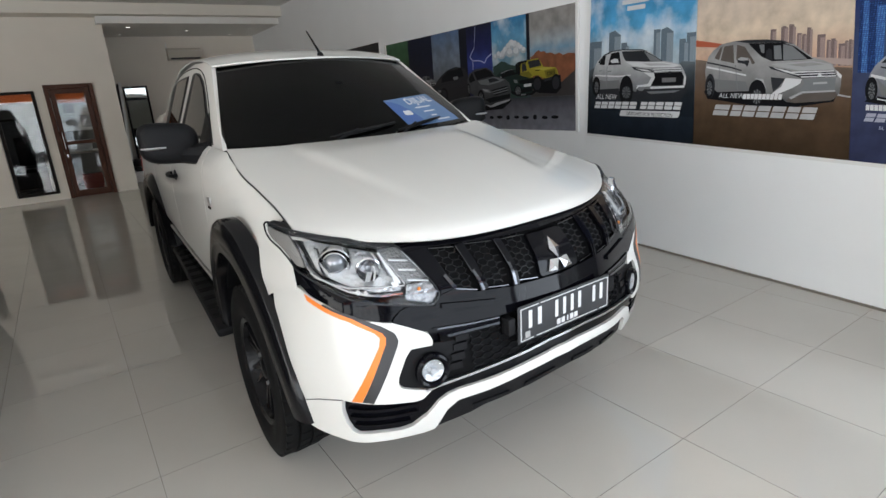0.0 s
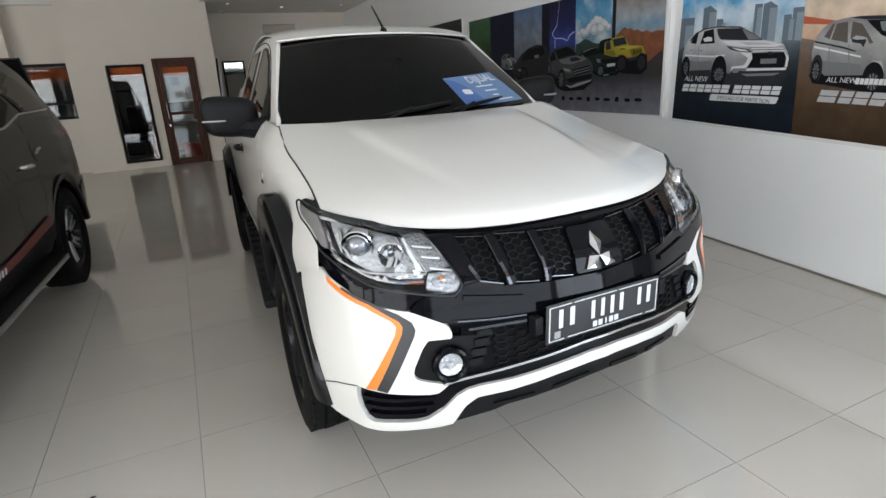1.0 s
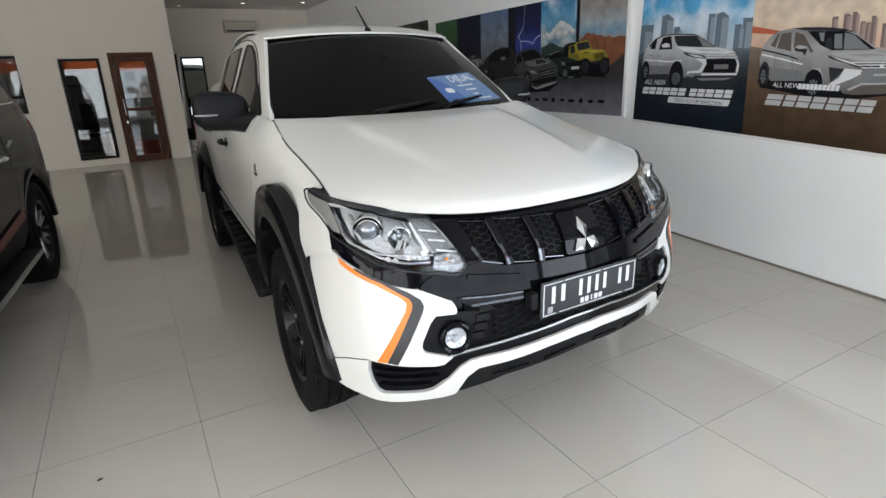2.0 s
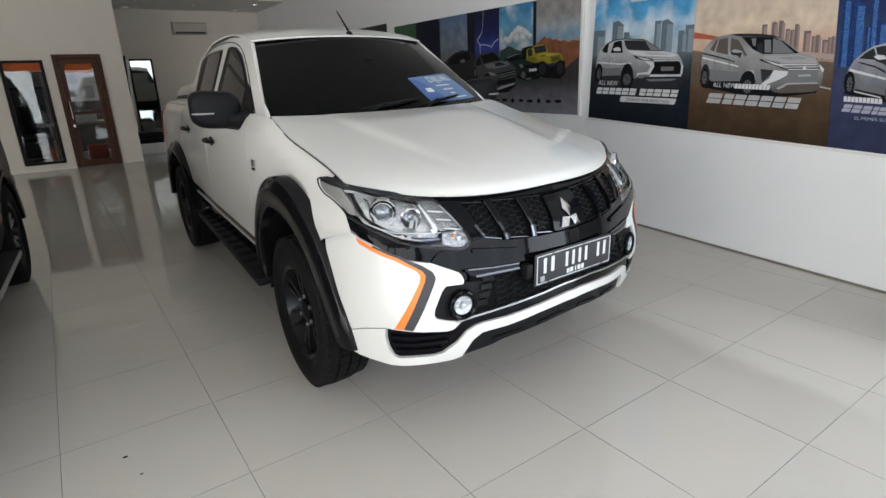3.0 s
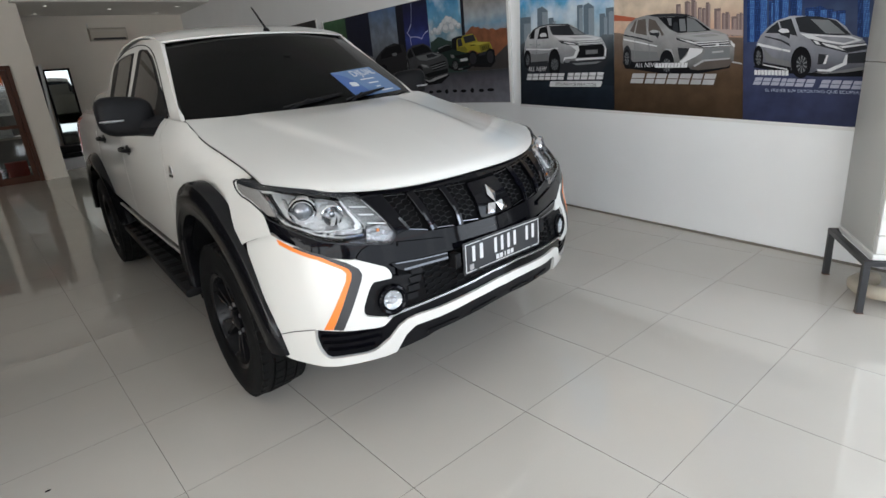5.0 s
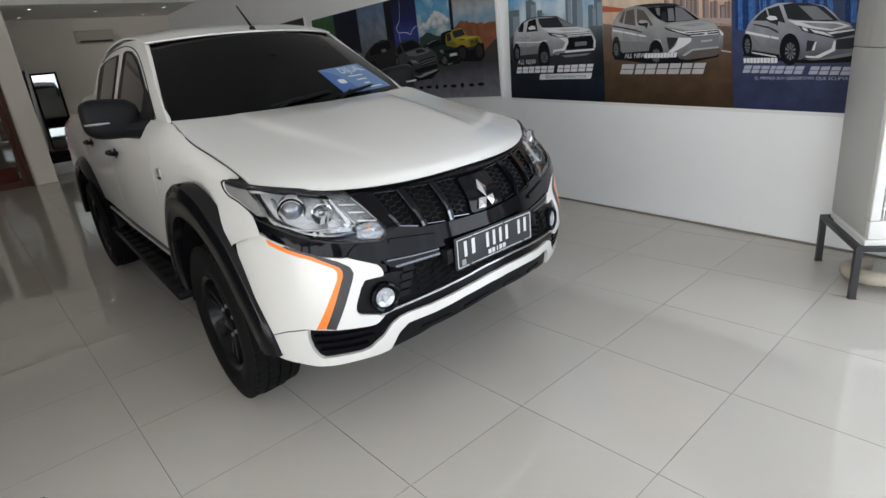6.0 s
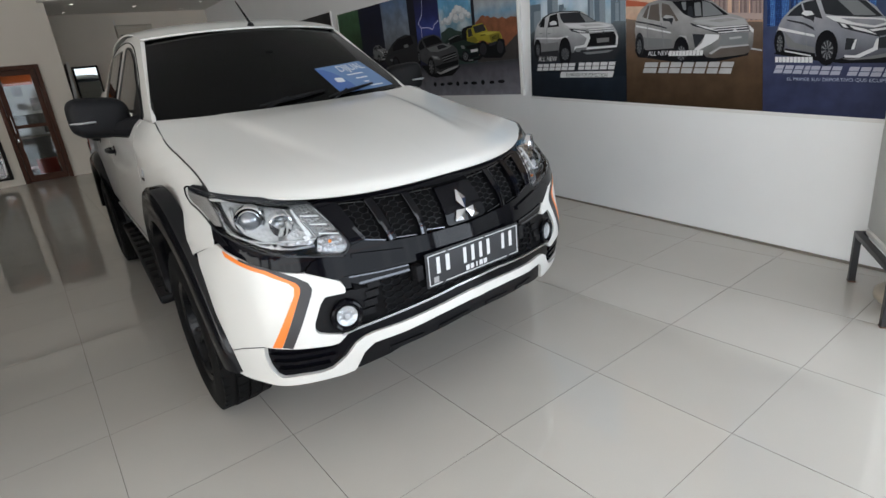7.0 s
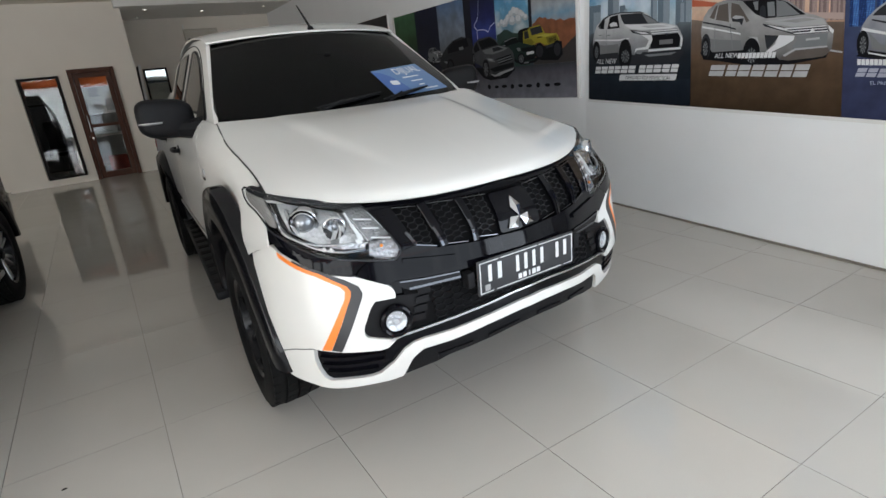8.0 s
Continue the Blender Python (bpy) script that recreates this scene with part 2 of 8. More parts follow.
def lerp_table(table, x):
    """Smooth look-up of x in rows of (x, value)."""
    if x <= table[0][0]:
        return table[0][1]
    for (a, va), (b, vb) in zip(table, table[1:]):
        if x <= b:
            return va + (vb - va) * (x - a) / (b - a)
    return table[-1][1]


def smooth_table(rows, n=160):
    """The same table, refined along a smooth curve."""
    return [(q.x, q.y) for q in catmull([(a, b, 0) for a, b in rows], n)]


def grid_faces(bm, rows, close=False):
    vs = [[bm.verts.new(p) for p in r] for r in rows]
    for a, b in zip(vs, vs[1:]):
        n = len(a)
        for j in range(n if close else n - 1):
            bm.faces.new((a[j], a[(j + 1) % n], b[(j + 1) % n], b[j]))
    return vs


def thick(bm, t):
    bmesh.ops.recalc_face_normals(bm, faces=bm.faces)
    bmesh.ops.solidify(bm, geom=list(bm.faces), thickness=t)
    return bm


def rounded(outline, r, n=4):
    """A 2D outline with its corners rounded by r."""
    out = []
    k = len(outline)
    for i in range(k):
        a, b, c = Vector(outline[i - 1]), Vector(outline[i]), Vector(outline[(i + 1) % k])
        p, q = a - b, c - b
        d = min(r, p.length * 0.45, q.length * 0.45)
        p, q = b + p.normalized() * d, b + q.normalized() * d
        for j in range(n + 1):
            t = j / n
            out.append((1 - t) ** 2 * p + 2 * t * (1 - t) * b + t * t * q)
    return out


def panel(outline, surface, thickness=0.004, step=0.04, rad=0.0, flip=1):
    """A sheet with this 2D outline, cut into a fine net and laid on a curved surface: surface(a, b, off) gives a place, off metres proud."""
    pts = rounded(outline, rad) if rad else [Vector(p) for p in outline]
    flat = bmesh.new()
    corners = [flat.verts.new((p[0], p[1], 0)) for p in pts]
    for tri in tessellate_polygon([[(p[0], p[1], 0) for p in pts]]):
        flat.faces.new([corners[k] for k in tri])
    for ax in (0, 1):
        lo, hi = min(p[ax] for p in pts), max(p[ax] for p in pts)
        n = int((hi - lo) / step) + 1
        for i in range(1, n):
            co, no = [0, 0, 0], [0, 0, 0]
            co[ax], no[ax] = lo + (hi - lo) * i / n, 1
            bmesh.ops.bisect_plane(flat, geom=list(flat.verts) + list(flat.edges) + list(flat.faces), plane_co=co, plane_no=no)
    flat.verts.ensure_lookup_table()
    flat.verts.index_update()
    bm = bmesh.new()
    top = [bm.verts.new(surface(v.co.x, v.co.y, 0.0)) for v in flat.verts]
    low = [bm.verts.new(surface(v.co.x, v.co.y, -thickness)) for v in flat.verts]
    for f in flat.faces:
        i = [v.index for v in f.verts]
        bm.faces.new([top[k] for k in i])
        bm.faces.new([low[k] for k in reversed(i)])
    for e in flat.edges:
        if len(e.link_faces) == 1:
            a, b = (v.index for v in e.verts)
            bm.faces.new((top[a], top[b], low[b], low[a]))
    flat.free()
    for v in bm.verts:
        v.co.x *= flip
    return bm


def lathe(profile, n=40, axis="X"):
    """Turns a profile of (along, radius) round an axis."""
    bm = bmesh.new()
    rows = []
    for i in range(n):
        a = 2 * math.pi * i / n
        c, s = math.cos(a), math.sin(a)
        rows.append([(x, r * c, r * s) if axis == "X" else (r * c, x, r * s) if axis == "Y" else (r * c, r * s, x) for x, r in profile])
    rows.append(rows[0])
    grid_faces(bm, rows)
    bmesh.ops.remove_doubles(bm, verts=bm.verts, dist=1e-5)
    return bm


def tube(points, r, n=8, cap=True):
    """A round bar along points; r may be a number or one radius a point."""
    bm = bmesh.new()
    pts = [Vector(p) for p in points]
    rows = []
    for i, p in enumerate(pts):
        d = (pts[min(i + 1, len(pts) - 1)] - pts[max(i - 1, 0)]).normalized()
        u = d.cross(Vector((0, 0, 1)) if abs(d.z) < 0.9 else Vector((1, 0, 0))).normalized()
        w = d.cross(u)
        q = r[i] if isinstance(r, (list, tuple)) else r
        rows.append([p + (u * math.cos(2 * math.pi * k / n) + w * math.sin(2 * math.pi * k / n)) * q for k in range(n)])
    vs = grid_faces(bm, rows, close=True)
    if cap:
        bm.faces.new(vs[0])
        bm.faces.new(list(reversed(vs[-1])))
    return bm


def strip(bm, surface, a, b, width, height, flip=1, n=4):
    """A raised bar on a surface from 2D point a to 2D point b."""
    a, b = Vector(a), Vector(b)
    d = (b - a).normalized()
    q = Vector((-d.y, d.x)) * width / 2
    rows = []
    for i in range(n + 1):
        p = a.lerp(b, i / n)
        ring = [surface(*(p - q), -0.002), surface(*(p - q), height), surface(*(p + q), height), surface(*(p + q), -0.002)]
        rows.append([Vector((v.x * flip, v.y, v.z)) for v in ring])
    vs = grid_faces(bm, rows, close=True)
    bm.faces.new(vs[0])
    bm.faces.new(list(reversed(vs[-1])))


# ---------------------------------------------------------------- structure
def solid(name, bm, material, label="", smooth=0):
    ob = part(name, bm, material, None, smooth=smooth)
    return tagged(ob, label, kind="structure")


def slab_along(a, b, z0, z1, t):
    """An upright slab whose inner face runs from a to b in plan; it thickens to the right of that line."""
    a, b = Vector((*a, 0)), Vector((*b, 0))
    d = (b - a).normalized()
    n = Vector((d.y, -d.x, 0)) * t
    bm = bmesh.new()
    q = [a, b, b + n, a + n]
    lo = [bm.verts.new((p.x, p.y, z0)) for p in q]
    hi = [bm.verts.new((p.x, p.y, z1)) for p in q]
    bm.faces.new(lo), bm.faces.new(hi)
    for i in range(4):
        bm.faces.new((lo[i], lo[(i + 1) % 4], hi[(i + 1) % 4], hi[i]))
    return bm


CEIL = 3.34
WALL_KINK = (4.35, 3.75)


def wall_x(y):
    return 3.881 + 0.125 * y if y < 3.75 else 4.35 + 0.021 * (y - 3.75)


solid("wall_east", slab_along((4.572, 14.28), WALL_KINK, 0, CEIL, -0.2), M_WALL, "white painted showroom wall behind the printed boards")
solid("wall_east_front", slab_along(WALL_KINK, (wall_x(-0.6), -0.6), 0, CEIL, -0.2), M_WALL, "white painted showroom wall behind the posters")
solid("wall_east_end", box((3.7, -2.8, 2.75), (4.1, -0.6, CEIL)), M_WALL, "lintel over the side opening")
for k, (y0, y1) in enumerate((((-0.75), (-0.6)), ((-2.8), (-2.6)))):
    solid("side_post", box((3.7, y0, 0), (4.1, y1, 2.75)), M_WALL, "white post of the side opening")
# the gap in this wall is made up for the added west lamp
for y0, y1, z0, z1 in ((-2.8, -2.3, 0, CEIL), (-2.3, 3.9, 2.75, CEIL), (-2.3, 3.9, 0, 0.25), (3.9, 15.9, 0, CEIL)):
    solid("wall_west", box((-7.2, y0, z0), (-7.0, y1, z1)), M_WALL, "plain white side wall")
solid("wall_back", box((1.2, 14.28, 0), (4.8, 14.48, CEIL)), M_CREAM, "grey-white wall at the back of the recess")
solid("baseboard", slab_along((4.572 - 0.012, 14.28), (WALL_KINK[0] - 0.012, WALL_KINK[1]), 0.0, 0.016, -0.011), M_SKIRT, "grimy edge along the foot of the wall")
solid("baseboard_front", slab_along((WALL_KINK[0] - 0.012, WALL_KINK[1]), (wall_x(-0.6) - 0.012, -0.6), 0.0, 0.014, -0.011), M_SKIRT, "grimy edge along the foot of the wall")

# office front: piers and panels round two windows and a door
YD = 12.43
for x0, x1, z0, z1 in (
    (-1.22, -0.62, 0, 3.16), (-0.62, 0.03, 0, 0.12), (-0.62, 0.03, 1.94, 3.16), (0.03, 0.17, 0, 3.16),
    (0.17, 0.93, 2.03, 3.16), (0.93, 1.30, 0, 3.16),
):
    solid("wall_office", box((x0, YD, z0), (x1, YD + 0.15, z1)), M_CREAM, "white painted office front wall")
solid("wall_office_return", box((1.15, YD + 0.15, 0), (1.30, 14.48, 3.16)), M_CREAM, "white return wall of the office")
# the unlit look of the room is put into this dark wall colour
solid("wall_office_inner", box((-2.3, 15.7, 0), (1.2, 15.9, 3.16)), plain("office_wall", (0.10, 0.095, 0.09), 0.8, vary=0.05), "back wall of the office, coloured dark to look unlit")
solid("wall_left_sill", box((-2.3, YD + 0.3, 0), (-1.22, YD + 0.42, 1.02)), M_CREAM, "white wall under the office window")
solid("wall_left_head", box((-2.3, YD + 0.3, 2.02), (-1.22, YD + 0.42, 3.16)), M_CREAM, "white wall over the office window")
solid("wall_left_pier", box((-7.0, YD, 0), (-2.02, YD + 0.42, 3.16)), M_CREAM, "white painted pier")
# side wall added to shut out leaking light, in the same darkened colour
solid("wall_office_side", box((-2.5, YD + 0.42, 0), (-2.3, 15.9, 3.15)), bpy.data.materials["office_wall"], "dark side wall added to keep light out of the office")
beam = solid("beam", box((-7.0, 11.95, 3.15), (4.53, 14.3, CEIL), 0.0), M_CREAM, "white bulkhead over the office front")
solid("ceiling_recess", box((1.2, 12.2, 3.03), (4.56, 14.28, 3.15)), M_CEIL, "lowered recess ceiling with downlights")
solid("ceiling_office", box((-7.0, 12.6, 3.0), (1.2, 15.9, 3.15)), M_CEIL)
solid("ceiling", box((-7.2, -2.8, CEIL), (4.9, 15.9, CEIL + 0.12)), M_CEIL, "plain pale ceiling of the showroom")

# shop front behind the visitor: header with an orange board, posts, open between
solid("wall_front_head", box((-7.2, -2.8, 2.9), (4.1, -2.6, CEIL)), M_WALL, "header over the open shop front")
for x in (-7.0, -3.6, 0.0, 3.6):
    solid("shopfront_post", box((x - 0.06, -2.74, 0), (x + 0.06, -2.62, 2.9), 0.004), M_ALU, "slim post of the open shop front")

# ground outside
gm = plain("forecourt_concrete", (0.30, 0.29, 0.27), 0.85, grain=0.5, scale=25, vary=0.12, vscale=0.6)
solid("ground", box((-1500, -1500, -0.32), (1500, 1500, -0.12)), gm, "grey concrete forecourt and street")


# ---------------------------------------------------------------- fitted openings
def framed_window(name, x0, x1, z0, z1, y, frame, material, label, pane=M_OFFICE):
    ob = new(name)
    ob.location = ((x0 + x1) / 2, y, z0)
    tagged(ob, label, "window", kind="structure")
    w, h = (x1 - x0) / 2, z1 - z0
    for n, lo, hi in (
        ("stile", (-w, -0.03, 0), (-w + frame, 0.05, h)), ("stile", (w - frame, -0.03, 0), (w, 0.05, h)),
        ("rail", (-w + frame, -0.028, 0), (w - frame, 0.05, frame)), ("rail", (-w + frame, -0.028, h - frame), (w - frame, 0.05, h)),
    ):
        part(n, box(lo, hi, 0.004), material, ob, smooth=0)
    part("pane", box((-w + frame, 0.008, frame), (w - frame, 0.014, h - frame)), pane, ob, "reflecting glass pane", smooth=0).visible_shadow = False
    return ob


framed_window("window_1", -0.60, 0.02, 0.12, 1.94, YD, 0.045, M_BLACKFRAME, "tall fixed office window in a thin dark frame")
framed_window("window_2", -2.02, -1.22, 1.02, 2.02, YD + 0.3, 0.05, M_BLACKFRAME, "wide office window in a dark frame")
rail = part("rail", box((-0.4, -0.035, 0.27), (0.4, 0.05, 0.32), 0.004), M_BLACKFRAME, bpy.data.objects["window_2"], smooth=0)

door = new("door_1")
door.location = (0.55, YD, 0)
tagged(door, "closed glazed office door in a dark brown wooden frame", "door", kind="structure")
for n, lo, hi in (
    ("jamb", (-0.38, -0.04, 0), (-0.31, 0.1, 2.03)), ("jamb", (0.31, -0.04, 0), (0.38, 0.1, 2.03)), ("head", (-0.31, -0.038, 1.96), (0.31, 0.1, 2.03)),
    ("stile", (-0.305, -0.01, 0.01), (-0.225, 0.03, 1.955)), ("stile", (0.225, -0.01, 0.01), (0.305, 0.03, 1.955)),
    ("rail", (-0.225, -0.008, 0.01), (0.225, 0.03, 0.13)), ("rail", (-0.225, -0.008, 1.87), (0.225, 0.03, 1.955)), ("rail", (-0.225, -0.008, 0.97), (0.225, 0.03, 1.03)),
):
    part(n, box(lo, hi, 0.004), M_DOORWOOD, door, smooth=0)
for z0, z1 in ((0.13, 0.97), (1.03, 1.87)):
    part("pane", box((-0.225, 0.006, z0), (0.225, 0.012, z1)), M_OFFICE, door, "reflecting glass pane", smooth=0).visible_shadow = False
part("handle", tube([(-0.265, -0.012, 0.88), (-0.265, -0.05, 0.9), (-0.265, -0.05, 1.2), (-0.265, -0.012, 1.22)], 0.009), M_CHROME, door, "chrome pull bar")
part("lock", box((-0.28, -0.02, 0.74), (-0.25, -0.009, 0.8), 0.003), M_CHROME, door)

# downlights in the recess and the strip of light that each gives
glow = bpy.data.materials.new("downlight_glow")
glow.use_nodes = True
em = glow.node_tree.nodes.new("ShaderNodeEmission")
em.inputs[0].default_value, em.inputs[1].default_value = (1.0, 0.95, 0.86, 1), 3.5
glow.node_tree.links.new(em.outputs[0], glow.node_tree.nodes["Material Output"].inputs[0])
for x, y in ((1.75, 12.75), (2.9, 13.25), (4.1, 12.85), (1.7, 13.9), (3.95, 13.9)):
    d = thing("downlight", pose(x, y, 3.03), "small round recessed ceiling downlight, lit", "downlight", "recess downlights")
    part("trim_ring", lathe([(-0.004, 0.034), (-0.008, 0.045), (-0.004, 0.055), (0.0, 0.055)], 24, "Z"), M_ALU, d)
    bm = bmesh.new()
    bmesh.ops.create_circle(bm, cap_ends=True, radius=0.034, segments=20, matrix=pose(0, 0, -0.003))
    part("lamp_face", bm, glow, d, "glowing lamp face", smooth=0)


# ---------------------------------------------------------------- white pickup truck
TRUCK_AT = (1.553, 1.376, 0.0, 0, 0, -1.5)
SKEW = 0.091  # truck meshes are sheared by this to fit the camera's view
NOSE = [(q.x, q.y) for q in catmull([(0, 0, 0), (0.25, 0.026, 0), (0.5, 0.098, 0), (0.62, 0.14, 0), (0.69, 0.17, 0), (0.745, 0.207, 0), (0.785, 0.255, 0), (0.815, 0.325, 0), (0.838, 0.42, 0), (0.858, 0.53, 0), (0.872, 0.68, 0), (0.878, 0.85, 0)], 200)]
ROUND = [0.0]
for (xa, va), (xb, vb) in zip(NOSE, NOSE[1:]):
    ROUND.append(ROUND[-1] + math.hypot(xb - xa, vb - va))
PLAN_X = [(r, q[0]) for r, q in zip(ROUND, NOSE)]
PLAN_V = [(r, q[1]) for r, q in zip(ROUND, NOSE)]
LEAN = smooth_table([(0.30, 0.07), (0.36, 0.035), (0.42, 0.012), (0.50, -0.008), (0.60, -0.010), (0.70, 0.004), (0.78, 0.018), (0.86, 0.038), (0.92, 0.085), (0.97, 0.143), (1.0, 0.19), (1.05, 0.24), (1.1, 0.29)])


def fascia(s, z, off=0.0):
    """The truck's curved nose: s runs round it from the middle, z is the height."""
    g, a = (1 if s >= 0 else -1), abs(s)
    x, v = lerp_table(PLAN_X, a), lerp_table(PLAN_V, a)
    tx, tv = lerp_table(PLAN_X, a + 0.01) - lerp_table(PLAN_X, max(0, a - 0.01)), lerp_table(PLAN_V, a + 0.01) - lerp_table(PLAN_V, max(0, a - 0.01))
    k = off / max(1e-6, math.hypot(tx, tv))
    x += 0.024 * min(1, max(0, (a - 0.88) / 0.16)) * min(1, max(0, (0.88 - z) / 0.25))
    return Vector((g * (x + tv * k), v + lerp_table(LEAN, z) - tx * k, z))


SHOULDER = smooth_table([(0.3, 1.003), (0.459, 1.046), (0.52, 1.064), (0.66, 1.096), (0.85, 1.136), (1.08, 1.187), (1.33, 1.243), (1.6, 1.262), (2.6, 1.285), (3.4, 1.30), (3.7, 1.25), (5.2, 1.25)])
FLANK = smooth_table([(-0.05, 0.71), (0, 0.745), (0.03, 0.778), (0.08, 0.808), (0.15, 0.822), (0.3, 0.832), (0.5, 0.834), (0.7, 0.825), (0.85, 0.80)])
TAPER = smooth_table([(0.3, 0.965), (0.6, 0.985), (1.0, 1.0), (2.2, 1.0), (3.5, 0.985), (5.0, 0.95)])


def ease(a, b, t):
    t = min(1.0, max(0.0, (t - a) / (b - a)))
    return t * t * (3 - 2 * t)


def flank(v, z, off=0.0):
    swell = 0.050 * ease(1.02, 0.86, z) * (1 - ease(0.55, 1.25, v))
    return Vector((lerp_table(FLANK, lerp_table(SHOULDER, v) - z) * lerp_table(TAPER, v) + swell + 0.008 + 0.0122 * v + off, v + 0.0755, z))


def greenhouse(v, z, off=0.0):
    x = 0.748 - 0.40 * (z - 1.25) - 0.02 * (v - 2.4) ** 2
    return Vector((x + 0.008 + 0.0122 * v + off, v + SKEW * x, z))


def arc(cv, cz, r, a0, a1, n=16):
    return [(cv + r * math.cos(radians(a0 + (a1 - a0) * i / n)), cz + r * math.sin(radians(a0 + (a1 - a0) * i / n))) for i in range(n + 1)]


def both(half):
    """A whole outline from its right half, which runs from the middle out and back."""
    return half + [(-a, b) for a, b in reversed(half) if abs(a) > 1e-6]


def patch(fn, nu, nw, t=0.006):
    bm = bmesh.new()
    grid_faces(bm, [[fn(-1 + 2 * i / nu, j / nw) for i in range(nu + 1)] for j in range(nw + 1)])
    return thick(bm, t)


HOOD_C = [(0, 0.148, 0.977), (0, 0.187, 1.010), (0, 0.33, 1.056), (0, 0.6, 1.112), (0, 0.95, 1.178), (0, 1.30, 1.236)]
HOOD_E = [(0.788, 0.503, 1.037), (0.782, 0.59, 1.058), (0.775, 0.728, 1.087), (0.775, 0.919, 1.125), (0.778, 1.149, 1.173), (0.752, 1.466, 1.248)]


def hood_at(u, w):
    c, e = catmull_at(HOOD_C, w), catmull_at(HOOD_E, w)
    a = abs(u)
    f = a ** (2.7 - 0.5 * w)
    x = u * e.x
    z = c.z + (e.z - c.z) * a ** (2.3 + 1.5 * (1 - w) ** 4)
    edge = 0.29 + 0.34 * w
    z += 0.013 * ease(0.30, 0.75, w) * (1 - 0.75 * ease(0.86, 1.0, w)) * ease(edge + 0.05, edge - 0.04, a) + 0.010 * (1 - w) ** 0.5 * w**0.5 * max(0.0, 1 - (a / 0.62) ** 6) + 0.006 * math.sin(math.pi * min(1, w * 1.2)) * (1 - a) ** 2
    return Vector((x, c.y + (e.y - c.y) * f, z))


def catmull_at(pts, w):
    t = w * (len(pts) - 1)
    k = min(int(t), len(pts) - 2)
    t -= k
    p = [Vector(q) for q in pts]
    p = [2 * p[0] - p[1], *p, 2 * p[-1] - p[-2]]
    a, b, c, d = p[k : k + 4]
    return 0.5 * (2 * b + (c - a) * t + (2 * a - 5 * b + 4 * c - d) * t * t + (3 * b - a - 3 * c + d) * t**3)


def screen_at(u, w):
    lo = Vector((u * 0.748, 1.325 + 0.23 * u * u, 1.240 + 0.014 * u * u))
    hi = Vector((u * 0.590, 1.935 + 0.20 * u * u, 1.676 - 0.027 * u * u))
    p = lo.lerp(hi, w)
    return p + Vector((0, -0.5, 0.75)) * 0.05 * w * (1 - w)


ROOF_C = [(0, 1.92, 1.676), (0, 2.12, 1.729), (0, 2.6, 1.770), (0, 3.1, 1.757), (0, 3.45, 1.66)]
ROOF_E = [(0.612, 2.124, 1.657), (0.620, 2.304, 1.698), (0.625, 2.654, 1.72), (0.625, 3.154, 1.69), (0.615, 3.504, 1.60)]


def roof_at(u, w):
    c, e = catmull_at(ROOF_C, w), catmull_at(ROOF_E, w)
    return Vector((u * e.x, c.y + (e.y - c.y) * u * u, c.z + (e.z - c.z) * abs(u) ** 2.6))


def tyre_mesh(r, w, rim):
    h = w / 2
    prof = [(-h * 0.72, rim), (-h * 0.93, rim + 0.02), (-h, rim + (r - rim) * 0.5), (-h * 0.93, r - 0.028), (-h * 0.80, r - 0.009)]
    for g in (-0.45, -0.02, 0.42):
        prof += [(h * g - 0.006, r - 0.003), (h * g - 0.005, r - 0.012), (h * g + 0.005, r - 0.012), (h * g + 0.006, r - 0.003)]
    prof += [(h * 0.80, r - 0.009), (h * 0.93, r - 0.028), (h, rim + (r - rim) * 0.5), (h * 0.93, rim + 0.02), (h * 0.72, rim)]
    return lathe(prof, 56)


def tread_mesh(r, w):
    h = w / 2
    bm = bmesh.new()
    for i in range(44):
        for k, (x0, x1) in enumerate(((-0.86, -0.5), (-0.40, -0.06), (0.03, 0.38), (0.47, 0.86))):
            m = Matrix.Rotation(2 * math.pi * (i + 0.37 * k) / 44, 4, "X")
            drop = 0.008 if k in (0, 3) else 0.002
            add_box(bm, (h * x0, -0.019, r - 0.02), (h * x1, 0.019, r - drop + 0.002), 0.0, m)
    return bm


